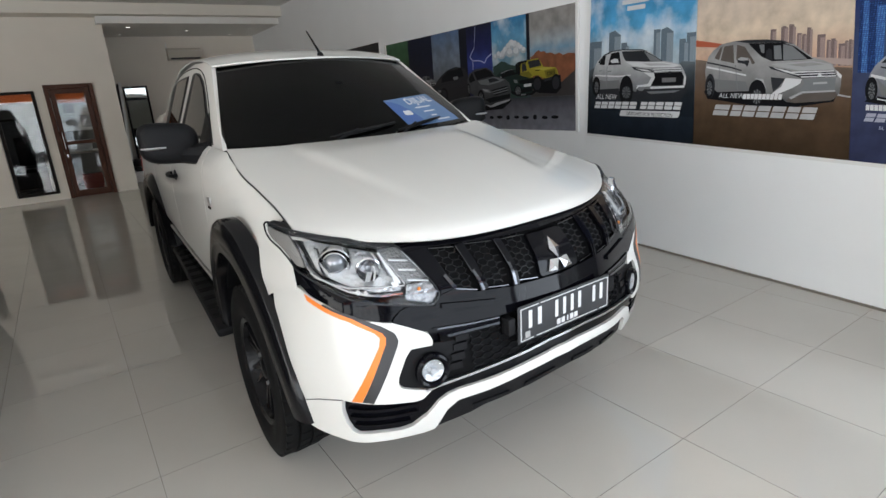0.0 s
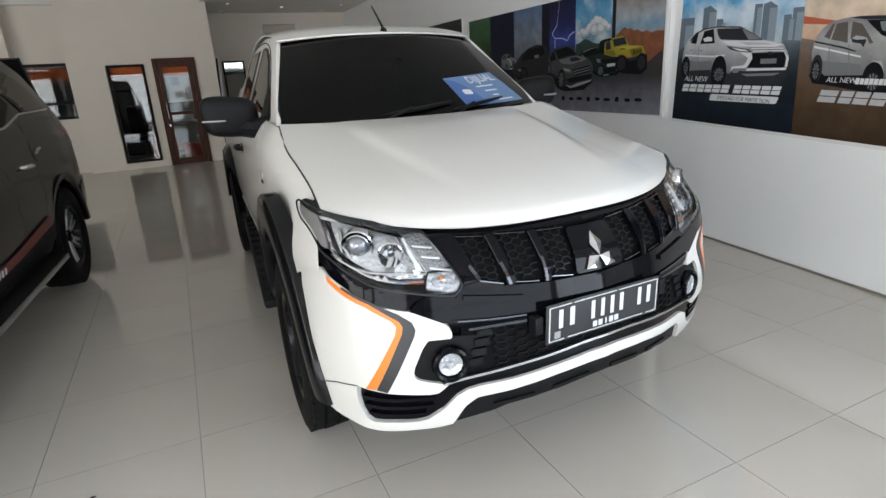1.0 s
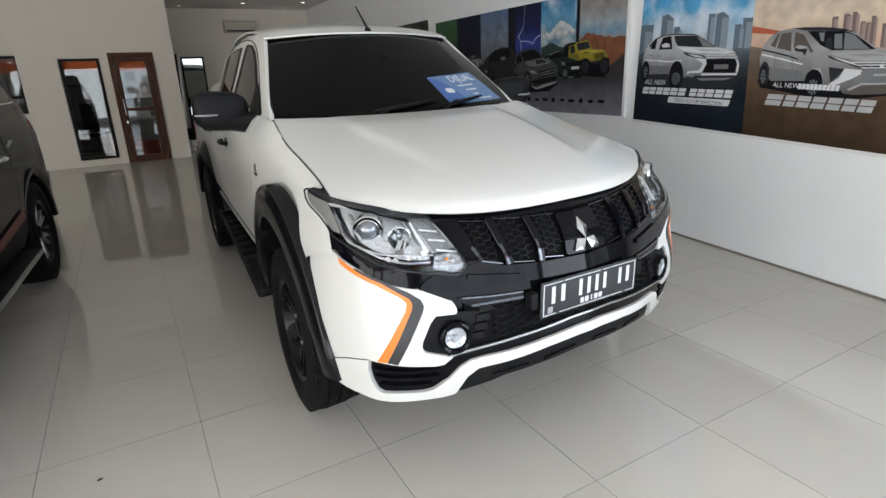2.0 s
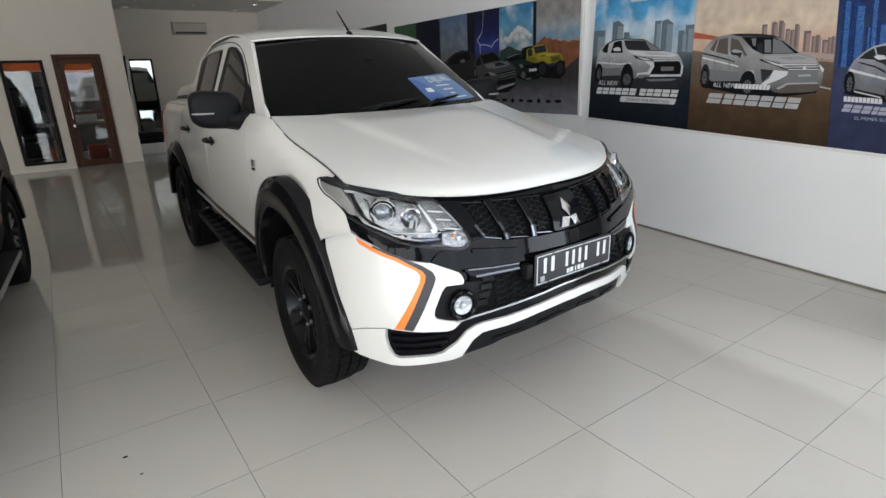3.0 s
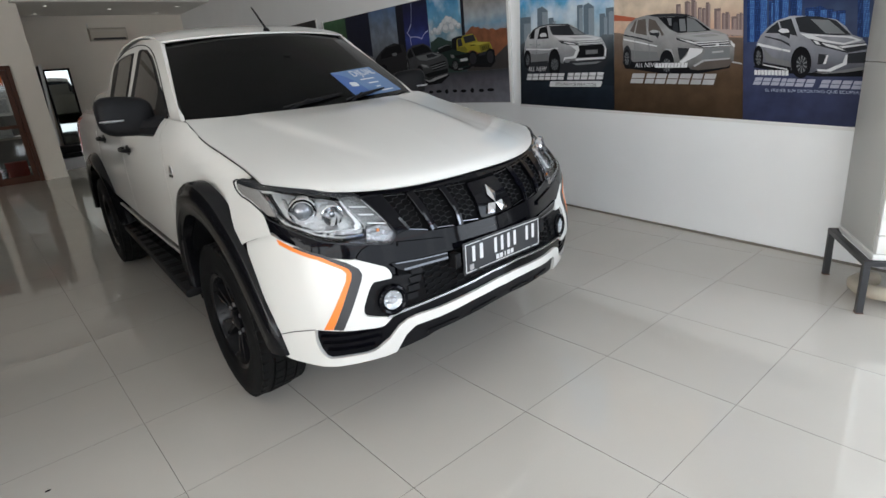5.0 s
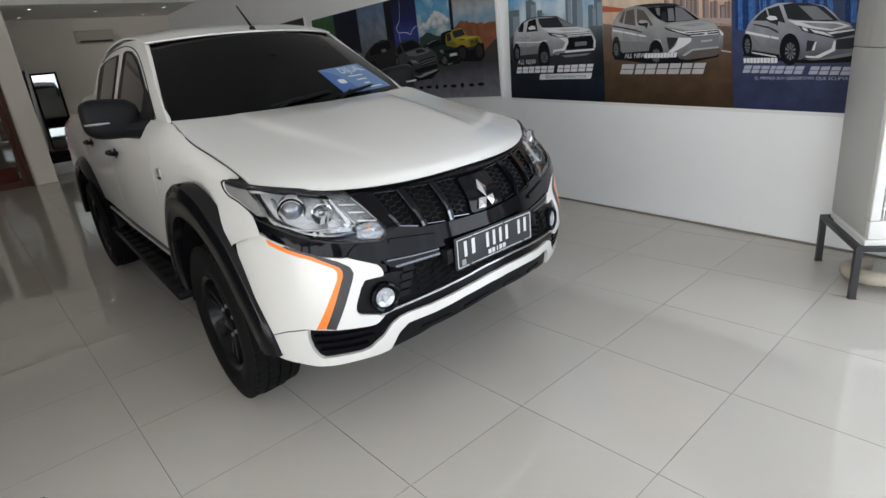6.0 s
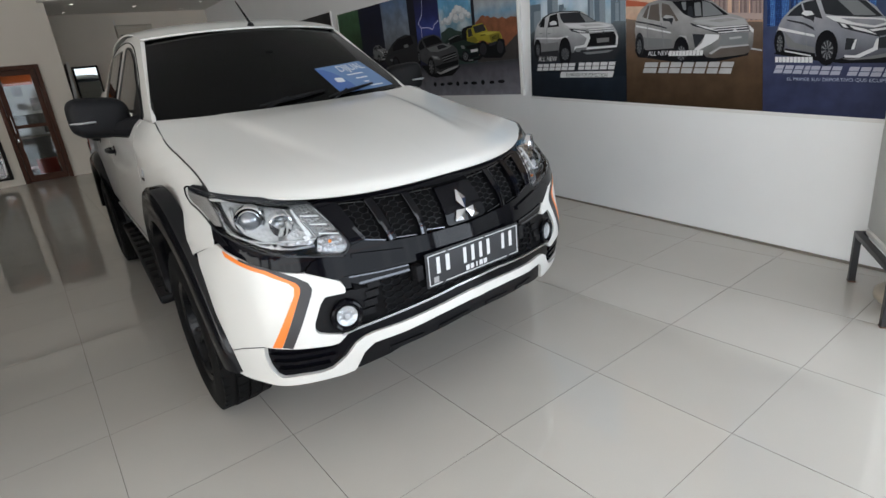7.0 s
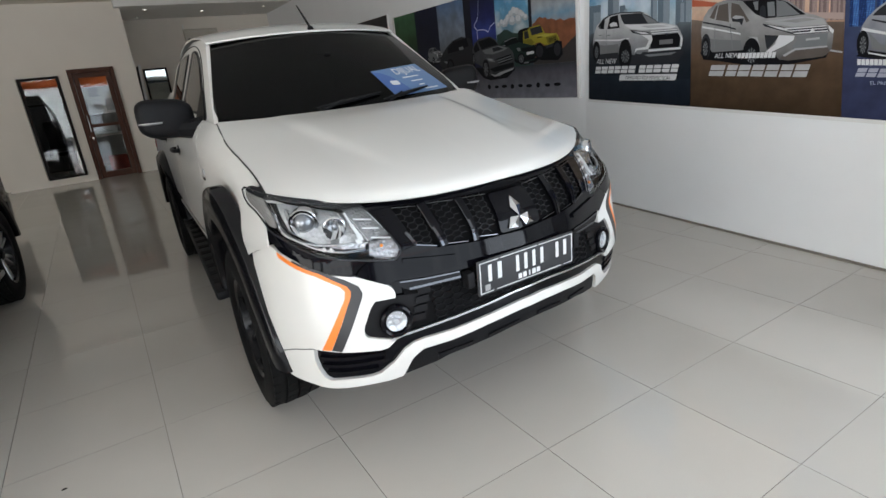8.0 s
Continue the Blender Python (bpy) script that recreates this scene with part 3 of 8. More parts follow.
def wheel(parent, x, v, z, r, w, rim, spokes, face=None, name="wheel"):
    """A wheel whose outer face looks along -x; w its width."""
    g = 1 if x > 0 else -1
    wh = part(name, tyre_mesh(r, w, rim), M_RUBBER, parent, "black road tyre on a dark alloy rim", smooth=50)
    wh.matrix_local = pose(x, v, z, 0, 0, 180 if g > 0 else 0)
    part("tread", tread_mesh(r, w), M_RUBBER, wh, smooth=0, kind="stuff")
    h = w / 2
    part("rim", lathe([(h * 0.7, rim - 0.004), (-h * 0.78, rim - 0.004), (-h * 0.86, rim + 0.006), (-h * 0.80, rim - 0.014), (-h * 0.45, rim - 0.03), (-h * 0.1, rim * 0.75), (-h * 0.02, 0.03), (-h * 0.02, 0.0)], 48), M_RIM, wh)
    for i in range(spokes):
        for d in (-0.16, 0.16):
            a = 2 * math.pi * i / spokes + d
            bm = bmesh.new()
            rows = []
            for q in range(6):
                t = q / 5
                rad = 0.045 + (rim - 0.06) * t
                x0 = -h * (0.50 + 0.28 * t - 0.1 * t * t)
                wd = 0.016 - 0.004 * t
                rows.append([(x0 + 0.025, -wd, rad), (x0, -wd * 0.7, rad), (x0, wd * 0.7, rad), (x0 + 0.025, wd, rad)])
            vs = grid_faces(bm, rows, close=True)
            bm.faces.new(vs[0]), bm.faces.new(list(reversed(vs[-1])))
            bmesh.ops.rotate(bm, verts=bm.verts, matrix=Matrix.Rotation(a, 3, "X"))
            part("spoke", bm, face or M_RIM, wh)
    part("hub_cap", lathe([(-h * 0.40, 0.055), (-h * 0.60, 0.05), (-h * 0.68, 0.034), (-h * 0.70, 0.0)], 28), M_RIM, wh)
    for i in range(6):
        a = 2 * math.pi * (i + 0.5) / 6
        bm = lathe([(-h * 0.50, 0.009), (-h * 0.60, 0.009), (-h * 0.62, 0.0)], 10)
        bmesh.ops.translate(bm, verts=bm.verts, vec=(0, 0.072 * math.cos(a), 0.072 * math.sin(a)))
        part("wheel_nut", bm, M_SATIN, wh)
    return wh


def flare_mesh(cv, cz, flip, a0, a1, x_out=0.878, r_in=0.49, r_out=0.585, squash=1.0):
    sec = [(r_in, 0.74), (r_in, x_out - 0.02), (r_in + 0.012, x_out - 0.004), (r_in + 0.05, x_out), (r_out - 0.015, x_out - 0.022), (r_out, x_out - 0.045), (r_out - 0.004, 0.76)]
    bm = bmesh.new()
    rows = []
    for i in range(41):
        deg = a0 + (a1 - a0) * i / 40
        a, tuck = radians(deg), 0.034 * max(0.0, (deg - 105) / 72)
        rows.append([((x - tuck if x > 0.8 else x) * flip, cv + r * squash * math.cos(a), cz + r * math.sin(a)) for r, x in sec])
    vs = grid_faces(bm, rows, close=True)
    bm.faces.new(vs[0]), bm.faces.new(list(reversed(vs[-1])))
    return bm


FLARE_OUT = [(0.880, 1.57, 0.42), (0.892, 1.57, 0.58), (0.903, 1.43, 0.80), (0.912, 1.21, 0.975), (0.910, 0.985, 1.027), (0.900, 0.79, 0.968), (0.890, 0.617, 0.833), (0.884, 0.50, 0.66), (0.876, 0.425, 0.514), (0.858, 0.405, 0.406)]
FLARE_IN = [(0.895, 1.45, 0.42), (0.902, 1.44, 0.55), (0.910, 1.36, 0.72), (0.914, 1.20, 0.845), (0.914, 1.05, 0.876), (0.910, 0.87, 0.835), (0.902, 0.72, 0.72), (0.894, 0.61, 0.57), (0.884, 0.54, 0.44), (0.878, 0.53, 0.40)]


def front_flare_mesh(flip):
    """The wide front flare: a band between a long outer edge on the wing and a smaller opening round the wheel."""
    bm = bmesh.new()
    rows = []
    for out, ins in zip(catmull(FLARE_OUT, 55), catmull(FLARE_IN, 55)):
        ring = [out + Vector((-0.05, 0, 0)), out, out.lerp(ins, 0.08) + Vector((0.012, 0, 0)), out.lerp(ins, 0.42) + Vector((0.020, 0, 0)), out.lerp(ins, 0.68) + Vector((0.020, 0, 0)), out.lerp(ins, 0.75) + Vector((0.010, 0, 0)), ins + Vector((0.008, 0, 0)), ins.lerp(out, -0.05) + Vector((-0.006, 0, 0)), ins.lerp(out, -0.03) + Vector((-0.17, 0, 0))]
        rows.append([(p.x * flip, p.y, p.z) for p in ring])
    vs = grid_faces(bm, rows, close=True)
    bm.faces.new(vs[0]), bm.faces.new(list(reversed(vs[-1])))
    return bm


def hexes(bm, surface, s0, s1, z0, z1, pitch, inside, width=0.0035, height=0.004):
    """Thin bars that form a honeycomb on a surface, where inside(s, z) holds."""
    dx, dz = pitch, pitch * 0.50
    done = set()
    for i in range(int((s1 - s0) / (dx * 0.75)) + 2):
        for j in range(int((z1 - z0) / dz) + 2):
            cx, cz = s0 + i * dx * 0.75, z0 + (j + 0.5 * (i % 2)) * dz
            ring = [(cx + dx / 2 * math.cos(k * math.pi / 3), cz + dz * 0.577 * math.sin(k * math.pi / 3)) for k in range(6)]
            for a, b in zip(ring, ring[1:] + ring[:1]):
                key = tuple(sorted(((round(a[0], 3), round(a[1], 3)), (round(b[0], 3), round(b[1], 3)))))
                mid = ((a[0] + b[0]) / 2, (a[1] + b[1]) / 2)
                if key in done or not inside(*mid):
                    continue
                done.add(key)
                strip(bm, surface, a, b, width, height, n=1)


def skew_to_view(root):
    """Shears every mesh under root along its length, in proportion to how far it lies from the middle line, to fit the
    camera's view.
    """
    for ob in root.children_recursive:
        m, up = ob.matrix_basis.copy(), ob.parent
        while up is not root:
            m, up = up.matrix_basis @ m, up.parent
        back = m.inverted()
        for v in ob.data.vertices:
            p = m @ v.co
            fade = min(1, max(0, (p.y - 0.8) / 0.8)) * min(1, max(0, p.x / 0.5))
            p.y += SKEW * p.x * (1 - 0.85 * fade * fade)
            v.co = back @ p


def build_truck():
    truck = thing("pickup_truck", pose(*TRUCK_AT), "white double-cab pickup truck with black trim and orange stripes", "pickup truck")

    # body sheets
    part("hood", patch(hood_at, 96, 40, -0.008), M_PAINT, truck, "white bonnet with two soft creases")
    for f in (-1, 1):
        pts = [hood_at(f, w / 30) + Vector((f * 0.003, 0, 0.0005)) for w in range(31)]
        part("bonnet_gap", tube(pts, 0.0030, 6), M_GAP, truck, "dark shut line of the bonnet")
    part("windscreen", patch(screen_at, 28, 14, -0.005), M_SCREEN, truck, "dark tinted windscreen")
    part("roof", patch(roof_at, 28, 24, -0.01), M_PAINT, truck)
    for f in (-1, 1):
        bm = bmesh.new()
        rows = []
        for j in range(25):
            p, q = roof_at(f * 0.925, 0.3 * j / 24), roof_at(f * 0.955, 0.3 * j / 24)
            rows.append([p + Vector((0, 0, -0.004)), p + Vector((0, 0, 0.004)), q + Vector((0, 0, 0.004)), q + Vector((f * 0.004, 0, -0.004))])
        grid_faces(bm, rows)
        part("roof_moulding", thick(bm, 0.004), M_MATT, truck)
        cab = panel([(1.455, 1.245), (1.75, 1.437), (2.06, 1.650), (2.2, 1.694), (2.6, 1.715), (2.85, 1.703), (3.38, 1.664), (3.53, 1.620), (3.585, 1.50), (3.64, 1.37), (3.68, 1.25)], greenhouse, 0.02, 0.06, 0.0, f)
        part("cab_side", cab, M_PAINT, truck, "white cab pillar and door frame")
        fender = [(0.425, 1.036), (0.52, 1.060), (0.66, 1.092), (0.85, 1.128), (1.08, 1.175), (1.25, 1.221), (1.33, 1.246), (1.5, 1.256), (1.60, 1.26), (1.585, 0.95), (1.60, 0.60), (1.56, 0.44)]
        fender += [(1.455, 0.44), (1.445, 0.56), (1.40, 0.68), (1.315, 0.79), (1.235, 0.865), (1.135, 0.92), (1.04, 0.948), (0.945, 0.955), (0.86, 0.940), (0.775, 0.905), (0.695, 0.855), (0.625, 0.80), (0.57, 0.765), (0.525, 0.824), (0.50, 0.832), (0.39, 0.868), (0.306, 0.891), (0.345, 0.916), (0.388, 0.939), (0.44, 0.962), (0.482, 0.984), (0.573, 0.998), (0.594, 1.040), (0.572, 1.064), (0.480, 1.052), (0.430, 1.044)]
        part("fender", panel(fender, flank, 0.004, 0.045, 0, f), M_PAINT, truck, "white front wing")
        d1 = [(1.606, 1.26), (2.58, 1.286), (2.615, 0.9), (2.60, 0.62), (1.606, 0.565), (1.592, 0.9)]
        d2 = [(2.587, 1.286), (3.42, 1.302), (3.56, 1.28), (3.56, 0.98)] + arc(3.86, 0.375, 0.53, 120, 146) + [(3.33, 0.67), (2.607, 0.62), (2.622, 0.9)]
        for outline, hv, hz in ((d1, 2.42, 1.066), (d2, 3.22, 1.10)):
            dr = part("door", panel(outline, flank, 0.004, 0.05, 0.01, f), M_PAINT, truck, "white cab door")
            cup = [(hv + 0.055 * math.cos(a), hz + 0.032 * math.sin(a)) for a in [2 * math.pi * i / 20 for i in range(20)]]
            part("handle_cup", panel(cup, lambda a, b, o: flank(a, b, o + 0.002), 0.004, 0.03, 0, f), M_MATT, dr)
            p0 = [flank(hv + d, hz + 0.004, o) for d, o in ((-0.09, 0.004), (-0.085, 0.03), (0.0, 0.04), (0.085, 0.03), (0.09, 0.004))]
            part("door_handle", tube([(p.x * f, p.y, p.z) for p in catmull(p0, 12)], 0.013), M_MATT, dr, "black pull handle")
        shut = [greenhouse(v, z, 0.001) for v, z in ((1.655, 1.267), (1.827, 1.385), (2.0, 1.505), (2.2, 1.615), (2.40, 1.668), (2.66, 1.690), (3.03, 1.682), (3.36, 1.640))]
        part("door_gap", tube([(p.x * f, p.y, p.z) for p in catmull(shut, 40)], 0.0032, 6), M_GAP, truck, "dark shut line round the doors")
        for seal, glass in (
            ([(1.735, 1.282), (1.93, 1.430), (2.05, 1.512), (2.19, 1.592), (2.35, 1.642), (2.50, 1.657), (2.585, 1.652), (2.60, 1.30)], [(1.80, 1.30), (1.945, 1.418), (2.15, 1.553), (2.31, 1.618), (2.42, 1.640), (2.475, 1.640), (2.47, 1.31)]),
            ([(2.70, 1.305), (2.725, 1.652), (3.00, 1.650), (3.26, 1.636), (3.41, 1.606), (3.44, 1.56), (3.40, 1.36), (3.37, 1.315)], [(2.735, 1.32), (2.755, 1.640), (3.00, 1.638), (3.19, 1.628), (3.20, 1.46), (3.18, 1.32)]),
        ):
            part("window_seal", panel(seal, lambda a, b, o: greenhouse(a, b, o + 0.003), 0.004, 0.08, 0.02, f), M_MATT, truck, "black window surround")
            part("side_window", panel(glass, lambda a, b, o: greenhouse(a, b, o + 0.007), 0.004, 0.08, 0.015, f), M_SCREEN, truck, "dark tinted side window")
        bed = [(3.575, 1.25), (4.72, 1.262), (4.75, 1.2), (4.75, 0.62), (4.45, 0.56)] + arc(3.86, 0.375, 0.53, 20, 122) + [(3.575, 0.99)]
        bb = part("bed_side", panel(bed, flank, 0.03, 0.06, 0.01, f), M_PAINT, truck, "white cargo bed side")
        part("tail_lamp", panel([(4.60, 1.23), (4.735, 1.23), (4.735, 0.9), (4.66, 0.92)], lambda a, b, o: flank(a, b, o + 0.004), 0.01, 0.06, 0.02, f), plain("red_lamp", (0.4, 0.02, 0.015), 0.15, coat=1.0) if f < 0 else bpy.data.materials["red_lamp"], bb, "red tail lamp")
        bed_rail = tube([(f * (flank(v, 1.25).x - 0.03), v, 1.262) for v in (3.58, 3.9, 4.3, 4.72)], 0.022)
        part("bed_rail", bed_rail, M_PAINT, truck)
        fairing = part("bed_fairing", panel([(3.66, 1.25), (3.63, 1.44), (3.75, 1.425), (4.26, 1.413), (4.62, 1.39), (4.70, 1.36), (4.72, 1.25)], greenhouse, 0.03, 0.08, 0.02, f), M_PAINT, truck, "white fairing on the cargo bed")
        part("fairing_slot", panel([(3.80, 1.345), (4.58, 1.325), (4.58, 1.298), (3.80, 1.312)], lambda a, b, o: greenhouse(a, b, o + 0.003), 0.003, 0.08, 0.008, f), M_MATT, fairing)
        # wheel arches, steps
        part("front_flare", front_flare_mesh(f), M_FLARE, truck, "wide black wheel arch flare", smooth=50)
        part("arch_liner", box((min(0.42 * f, 0.60 * f), 0.50, 0.40), (max(0.42 * f, 0.60 * f), 1.60, 0.99), 0.01), M_DARKIN, truck)
        bm = bmesh.new()
        grid_faces(bm, [[(f * x, 1.02 + 0.47 * math.cos(radians(a)), 0.34 + 0.53 * math.sin(radians(a))) for x in (0.55, 0.87)] for a in range(0, 181, 10)])
        part("arch_roof", thick(bm, 0.006), M_DARKIN, truck)
        part("rear_flare", flare_mesh(3.935, 0.375, f, 6, 174, 0.93), M_FLARE, truck, "wide black wheel arch flare")
        part("rocker", panel([(1.42, 0.562), (1.606, 0.568), (2.607, 0.624), (3.36, 0.675), (3.34, 0.42), (1.42, 0.42)], lambda a, b, o: flank(a, b, o - 0.006), 0.03, 0.1, 0, f), M_GLOSS, truck, "gloss black sill")
        bm = bmesh.new()
        strip(bm, lambda a, b, o: flank(a, b, o - 0.004), (1.60, 0.510), (3.30, 0.60), 0.014, 0.006, f, 12)
        part("sill_line", bm, M_PAINT, truck, "thin white line along the sill")
        bm = bmesh.new()
        add_box(bm, (0.78, 1.44, 0.375), (0.95, 3.42, 0.425), 0.018)
        for q in bm.verts:
            q.co = Vector(((q.co.x - (0.07 * (q.co.y - 1.44) / 1.98 if q.co.x > 0.86 else 0)) * f, q.co.y, q.co.z))
        step = part("side_step", bm, M_MATT, truck, "black plastic running board")
        for k in range(11):
            part("tread_rib", box((min(0.80 * f, (0.93 - 0.0057 * k) * f), 1.60 + 0.16 * k, 0.424), (max(0.80 * f, (0.93 - 0.0057 * k) * f), 1.66 + 0.16 * k, 0.429), 0.001), M_RUBBER, step, smooth=0)
        for v in (1.7, 2.4, 3.1):
            part("step_bracket", box((min(0.6 * f, 0.84 * f), v - 0.03, 0.36), (max(0.6 * f, 0.84 * f), v + 0.03, 0.39)), M_MATT, step, smooth=0)
        # wheels
        wheel(truck, 0.784 * f, 0.988, 0.373, 0.372, 0.245, 0.225, 6)
        wheel(truck, 0.790 * f, 3.93, 0.373, 0.372, 0.245, 0.225, 6)
        # door mirror
        bm = bmesh.new()
        add_box(bm, (-0.142, -0.055, -0.1), (0.142, 0.065, 0.1), 0.0)
        bmesh.ops.subdivide_edges(bm, edges=bm.edges, cuts=7, use_grid_fill=True)
        for q in bm.verts:
            a, b, c = q.co.x / 0.142, q.co.y / 0.06, q.co.z / 0.1
            k = (abs(a) ** 4 + abs(b) ** 2.6 + abs(c) ** 4) ** -0.28
            q.co = Vector((q.co.x * min(1.1, k), q.co.y * min(1.15, k), q.co.z * min(1.1, k) + 0.012 * a * f))
        mirror = part("door_mirror", bm, M_MATT, truck, "matt black folding door mirror", smooth=60)
        mirror.matrix_local = pose(0.940 * f, 1.845, 1.290, 0, 0, -13 * f)
        part("mirror_glass", box((-0.088, 0.058, -0.08), (0.088, 0.068, 0.08), 0.008), M_MIRROR, mirror)
        part("indicator", tube([(f * 0.146, -0.028, -0.012), (f * 0.130, -0.050, -0.013), (f * 0.09, -0.066, -0.014), (f * 0.045, -0.071, -0.014)], [0.004, 0.006, 0.0065, 0.004]), M_SATIN, mirror, "clear indicator strip")
        part("mirror_foot", tube([(f * 0.764, 1.80, 1.225), (f * 0.82, 1.815, 1.222), (f * 0.90, 1.84, 1.230)], [0.06, 0.052, 0.042]), M_MATT, truck)
        part("mirror_sail", panel([(1.645, 1.235), (1.91, 1.245), (1.91, 1.425), (1.81, 1.375), (1.70, 1.300)], lambda a, b, o: greenhouse(a, b, o + 0.012), 0.01, 0.06, 0.01, f), M_MATT, truck)
        # badge on the wing
        part("wing_badge", panel([(1.44, 1.04), (1.50, 1.04), (1.50, 1.005), (1.44, 1.005)], lambda a, b, o: flank(a, b, o + 0.004), 0.003, 0.03, 0.004, f), M_SATIN, truck)
        part("wing_badge_bar", panel([(1.44, 0.998), (1.50, 0.998), (1.50, 0.985), (1.44, 0.985)], lambda a, b, o: flank(a, b, o + 0.004), 0.003, 0.03, 0.002, f), M_GLOSS, truck)
    # closing pieces; the near-black boxes among them block light and the view through
    part("cab_rear", box((-0.58, 3.42, 0.55), (0.58, 3.47, 1.56), 0.01), M_PAINT, truck)
    part("bed_floor", box((-0.78, 3.58, 0.70), (0.78, 4.74, 0.76)), M_MATT, truck, smooth=0)
    part("tailgate", box((-0.76, 4.70, 0.66), (0.76, 4.75, 1.25), 0.015), M_PAINT, truck)
    part("rear_bumper", box((-0.8, 4.70, 0.45), (0.8, 4.86, 0.64), 0.03), M_MATT, truck)
    part("engine_bay", box((-0.60, 0.30, 0.28), (0.60, 1.5, 0.93), 0.02), M_DARKIN, truck)
    part("chassis", box((-0.58, 1.45, 0.33), (0.58, 4.7, 0.56), 0.02), M_DARKIN, truck)
    part("cabin_interior", box((-0.68, 1.56, 0.56), (0.68, 3.48, 1.19), 0.03), M_DARKIN, truck, "near-black box that keeps the cabin dark")
    part("cowl", patch(lambda u, w: screen_at(u, 0).lerp(hood_at(u * 0.97, 0.985), w) + Vector((0, 0, -0.012)), 20, 2, -0.006), M_MATT, truck)
    # wipers
    for a, b in (((-0.36, 0.02), (0.18, 0.10)), ((0.16, 0.02), (0.66, 0.09))):
        pts = [screen_at(a[0] + (b[0] - a[0]) * t, a[1] + (b[1] - a[1]) * t) + Vector((0, -0.012, 0.012)) for t in (0, 0.3, 0.65, 1)]
        wp = part("wiper", tube(catmull(pts, 10), [0.005 + 0.006 * math.sin(math.pi * i / 9) for i in range(10)]), M_MATT, truck)
        q = [screen_at(a[0], 0.0) + Vector((0, -0.03, -0.005)), screen_at((a[0] + b[0]) / 2 - 0.06, (a[1] + b[1]) / 2) + Vector((0, -0.022, 0.02))]
        part("wiper_arm", tube(q, 0.008), M_MATT, wp)
    # aerial and sensor blob inside the screen
    ab = part("aerial_base", lathe([(0.0, 0.030), (0.012, 0.026), (0.034, 0.015), (0.042, 0.0)], 20, "Z"), M_MATT, truck)
    ab.matrix_local = pose(-0.020, 1.955, 1.676)
    part("aerial_rod", tube([(0, 0.0, 0.03), (-0.012, 0.04, 0.085), (-0.03, 0.10, 0.165)], [0.008, 0.006, 0.004]), M_MATT, ab)
    pm = screen_at(-0.045, 0.64)
    part("screen_sensor", box((-0.02, -0.007, -0.010), (0.02, 0.002, 0.010), 0.005, Matrix.Translation(pm + Vector((0.0, -0.003, 0.004))) @ pose(0, 0, 0, -54)), M_GLOSS, truck)

    # nose: black core, grille, lamps, bumper
    core = both([(0, 0.972), (0.25, 0.977), (0.462, 0.984), (0.545, 0.978), (0.475, 0.842), (0.50, 0.80), (0.62, 0.79), (0.62, 0.50), (0.50, 0.42), (0.30, 0.44), (0, 0.46)])
    part("nose_core", panel(core, lambda s, z, o: fascia(s, z, o - 0.030), 0.02, 0.05), M_GLOSS, truck, "gloss black grille surround")
    grille = part("grille", panel(both([(0, 0.968), (0.25, 0.972), (0.462, 0.980), (0.505, 0.962), (0.475, 0.89), (0.455, 0.835), (0.36, 0.815), (0.2, 0.806), (0, 0.80)]), lambda s, z, o: fascia(s, z, o - 0.020), 0.006, 0.05), M_DARKIN, truck, "gloss black grille with honeycomb inserts")
    cells = [(0.454, 0.424, 0.366, 0.352), (0.328, 0.312, 0.224, 0.226), (0.190, 0.191, 0.090, 0.108)]

    def in_cell(s, z):
        t = (0.957 - z) / 0.125
        return 0 < t < 1 and any(b + (d - b) * t < s < a + (c - a) * t for a, c, b, d in cells)

    for g in (-1, 1):
        bm = bmesh.new()
        hexes(bm, lambda s, z, o: fascia(s, z, o - 0.016), 0.06, 0.48, 0.82, 0.965, 0.039, in_cell, 0.0021, 0.004)
        for v in bm.verts:
            v.co.x *= g
        part("honeycomb", bm, M_MESH, grille, kind="stuff", smooth=0)
        # brow over the cells and the piece that runs out to the lamp
        part("grille_brow", panel([(0.0, 0.970), (0.25, 0.974), (0.462, 0.981), (0.54, 0.976), (0.53, 0.962), (0.455, 0.966), (0.224, 0.957), (0.0, 0.955)], lambda s, z, o: fascia(s, z, o - 0.002), 0.016, 0.05, 0.0, g), M_GLOSS, grille)
        part("grille_cheek", panel([(0.455, 0.966), (0.528, 0.962), (0.49, 0.885), (0.472, 0.845), (0.478, 0.832), (0.424, 0.842), (0.438, 0.90)], lambda s, z, o: fascia(s, z, o - 0.004), 0.016, 0.03, 0.004, g), M_GLOSS, grille)
        for top, mid, low, wd in (((0.347, 0.962), (0.338, 0.885), (0.326, 0.826), 0.034), ((0.207, 0.957), (0.204, 0.885), (0.206, 0.818), 0.030)):
            bm = bmesh.new()
            strip(bm, lambda s, z, o: fascia(s, z, o - 0.004), top, mid, wd, 0.012, g, 5)
            strip(bm, lambda s, z, o: fascia(s, z, o - 0.004), mid, low, wd * 0.8, 0.012, g, 4)
            sl = part("slat", bm, M_GLOSS, grille, "upright gloss black bar")
            # dark chrome strips imitate the highlights on the gloss bar
            bm = bmesh.new()
            e = wd * 0.42
            strip(bm, lambda s, z, o: fascia(s, z, o + 0.007), (top[0] + e, top[1] - 0.004), (mid[0] + e, mid[1]), 0.003, 0.003, g, 5)
            strip(bm, lambda s, z, o: fascia(s, z, o + 0.007), (mid[0] + e * 0.6, mid[1] + 0.006), (low[0] + e * 0.3, low[1] + 0.002), 0.010, 0.003, g, 4)
            part("slat_edge", bm, M_DARKCHROME, sl)
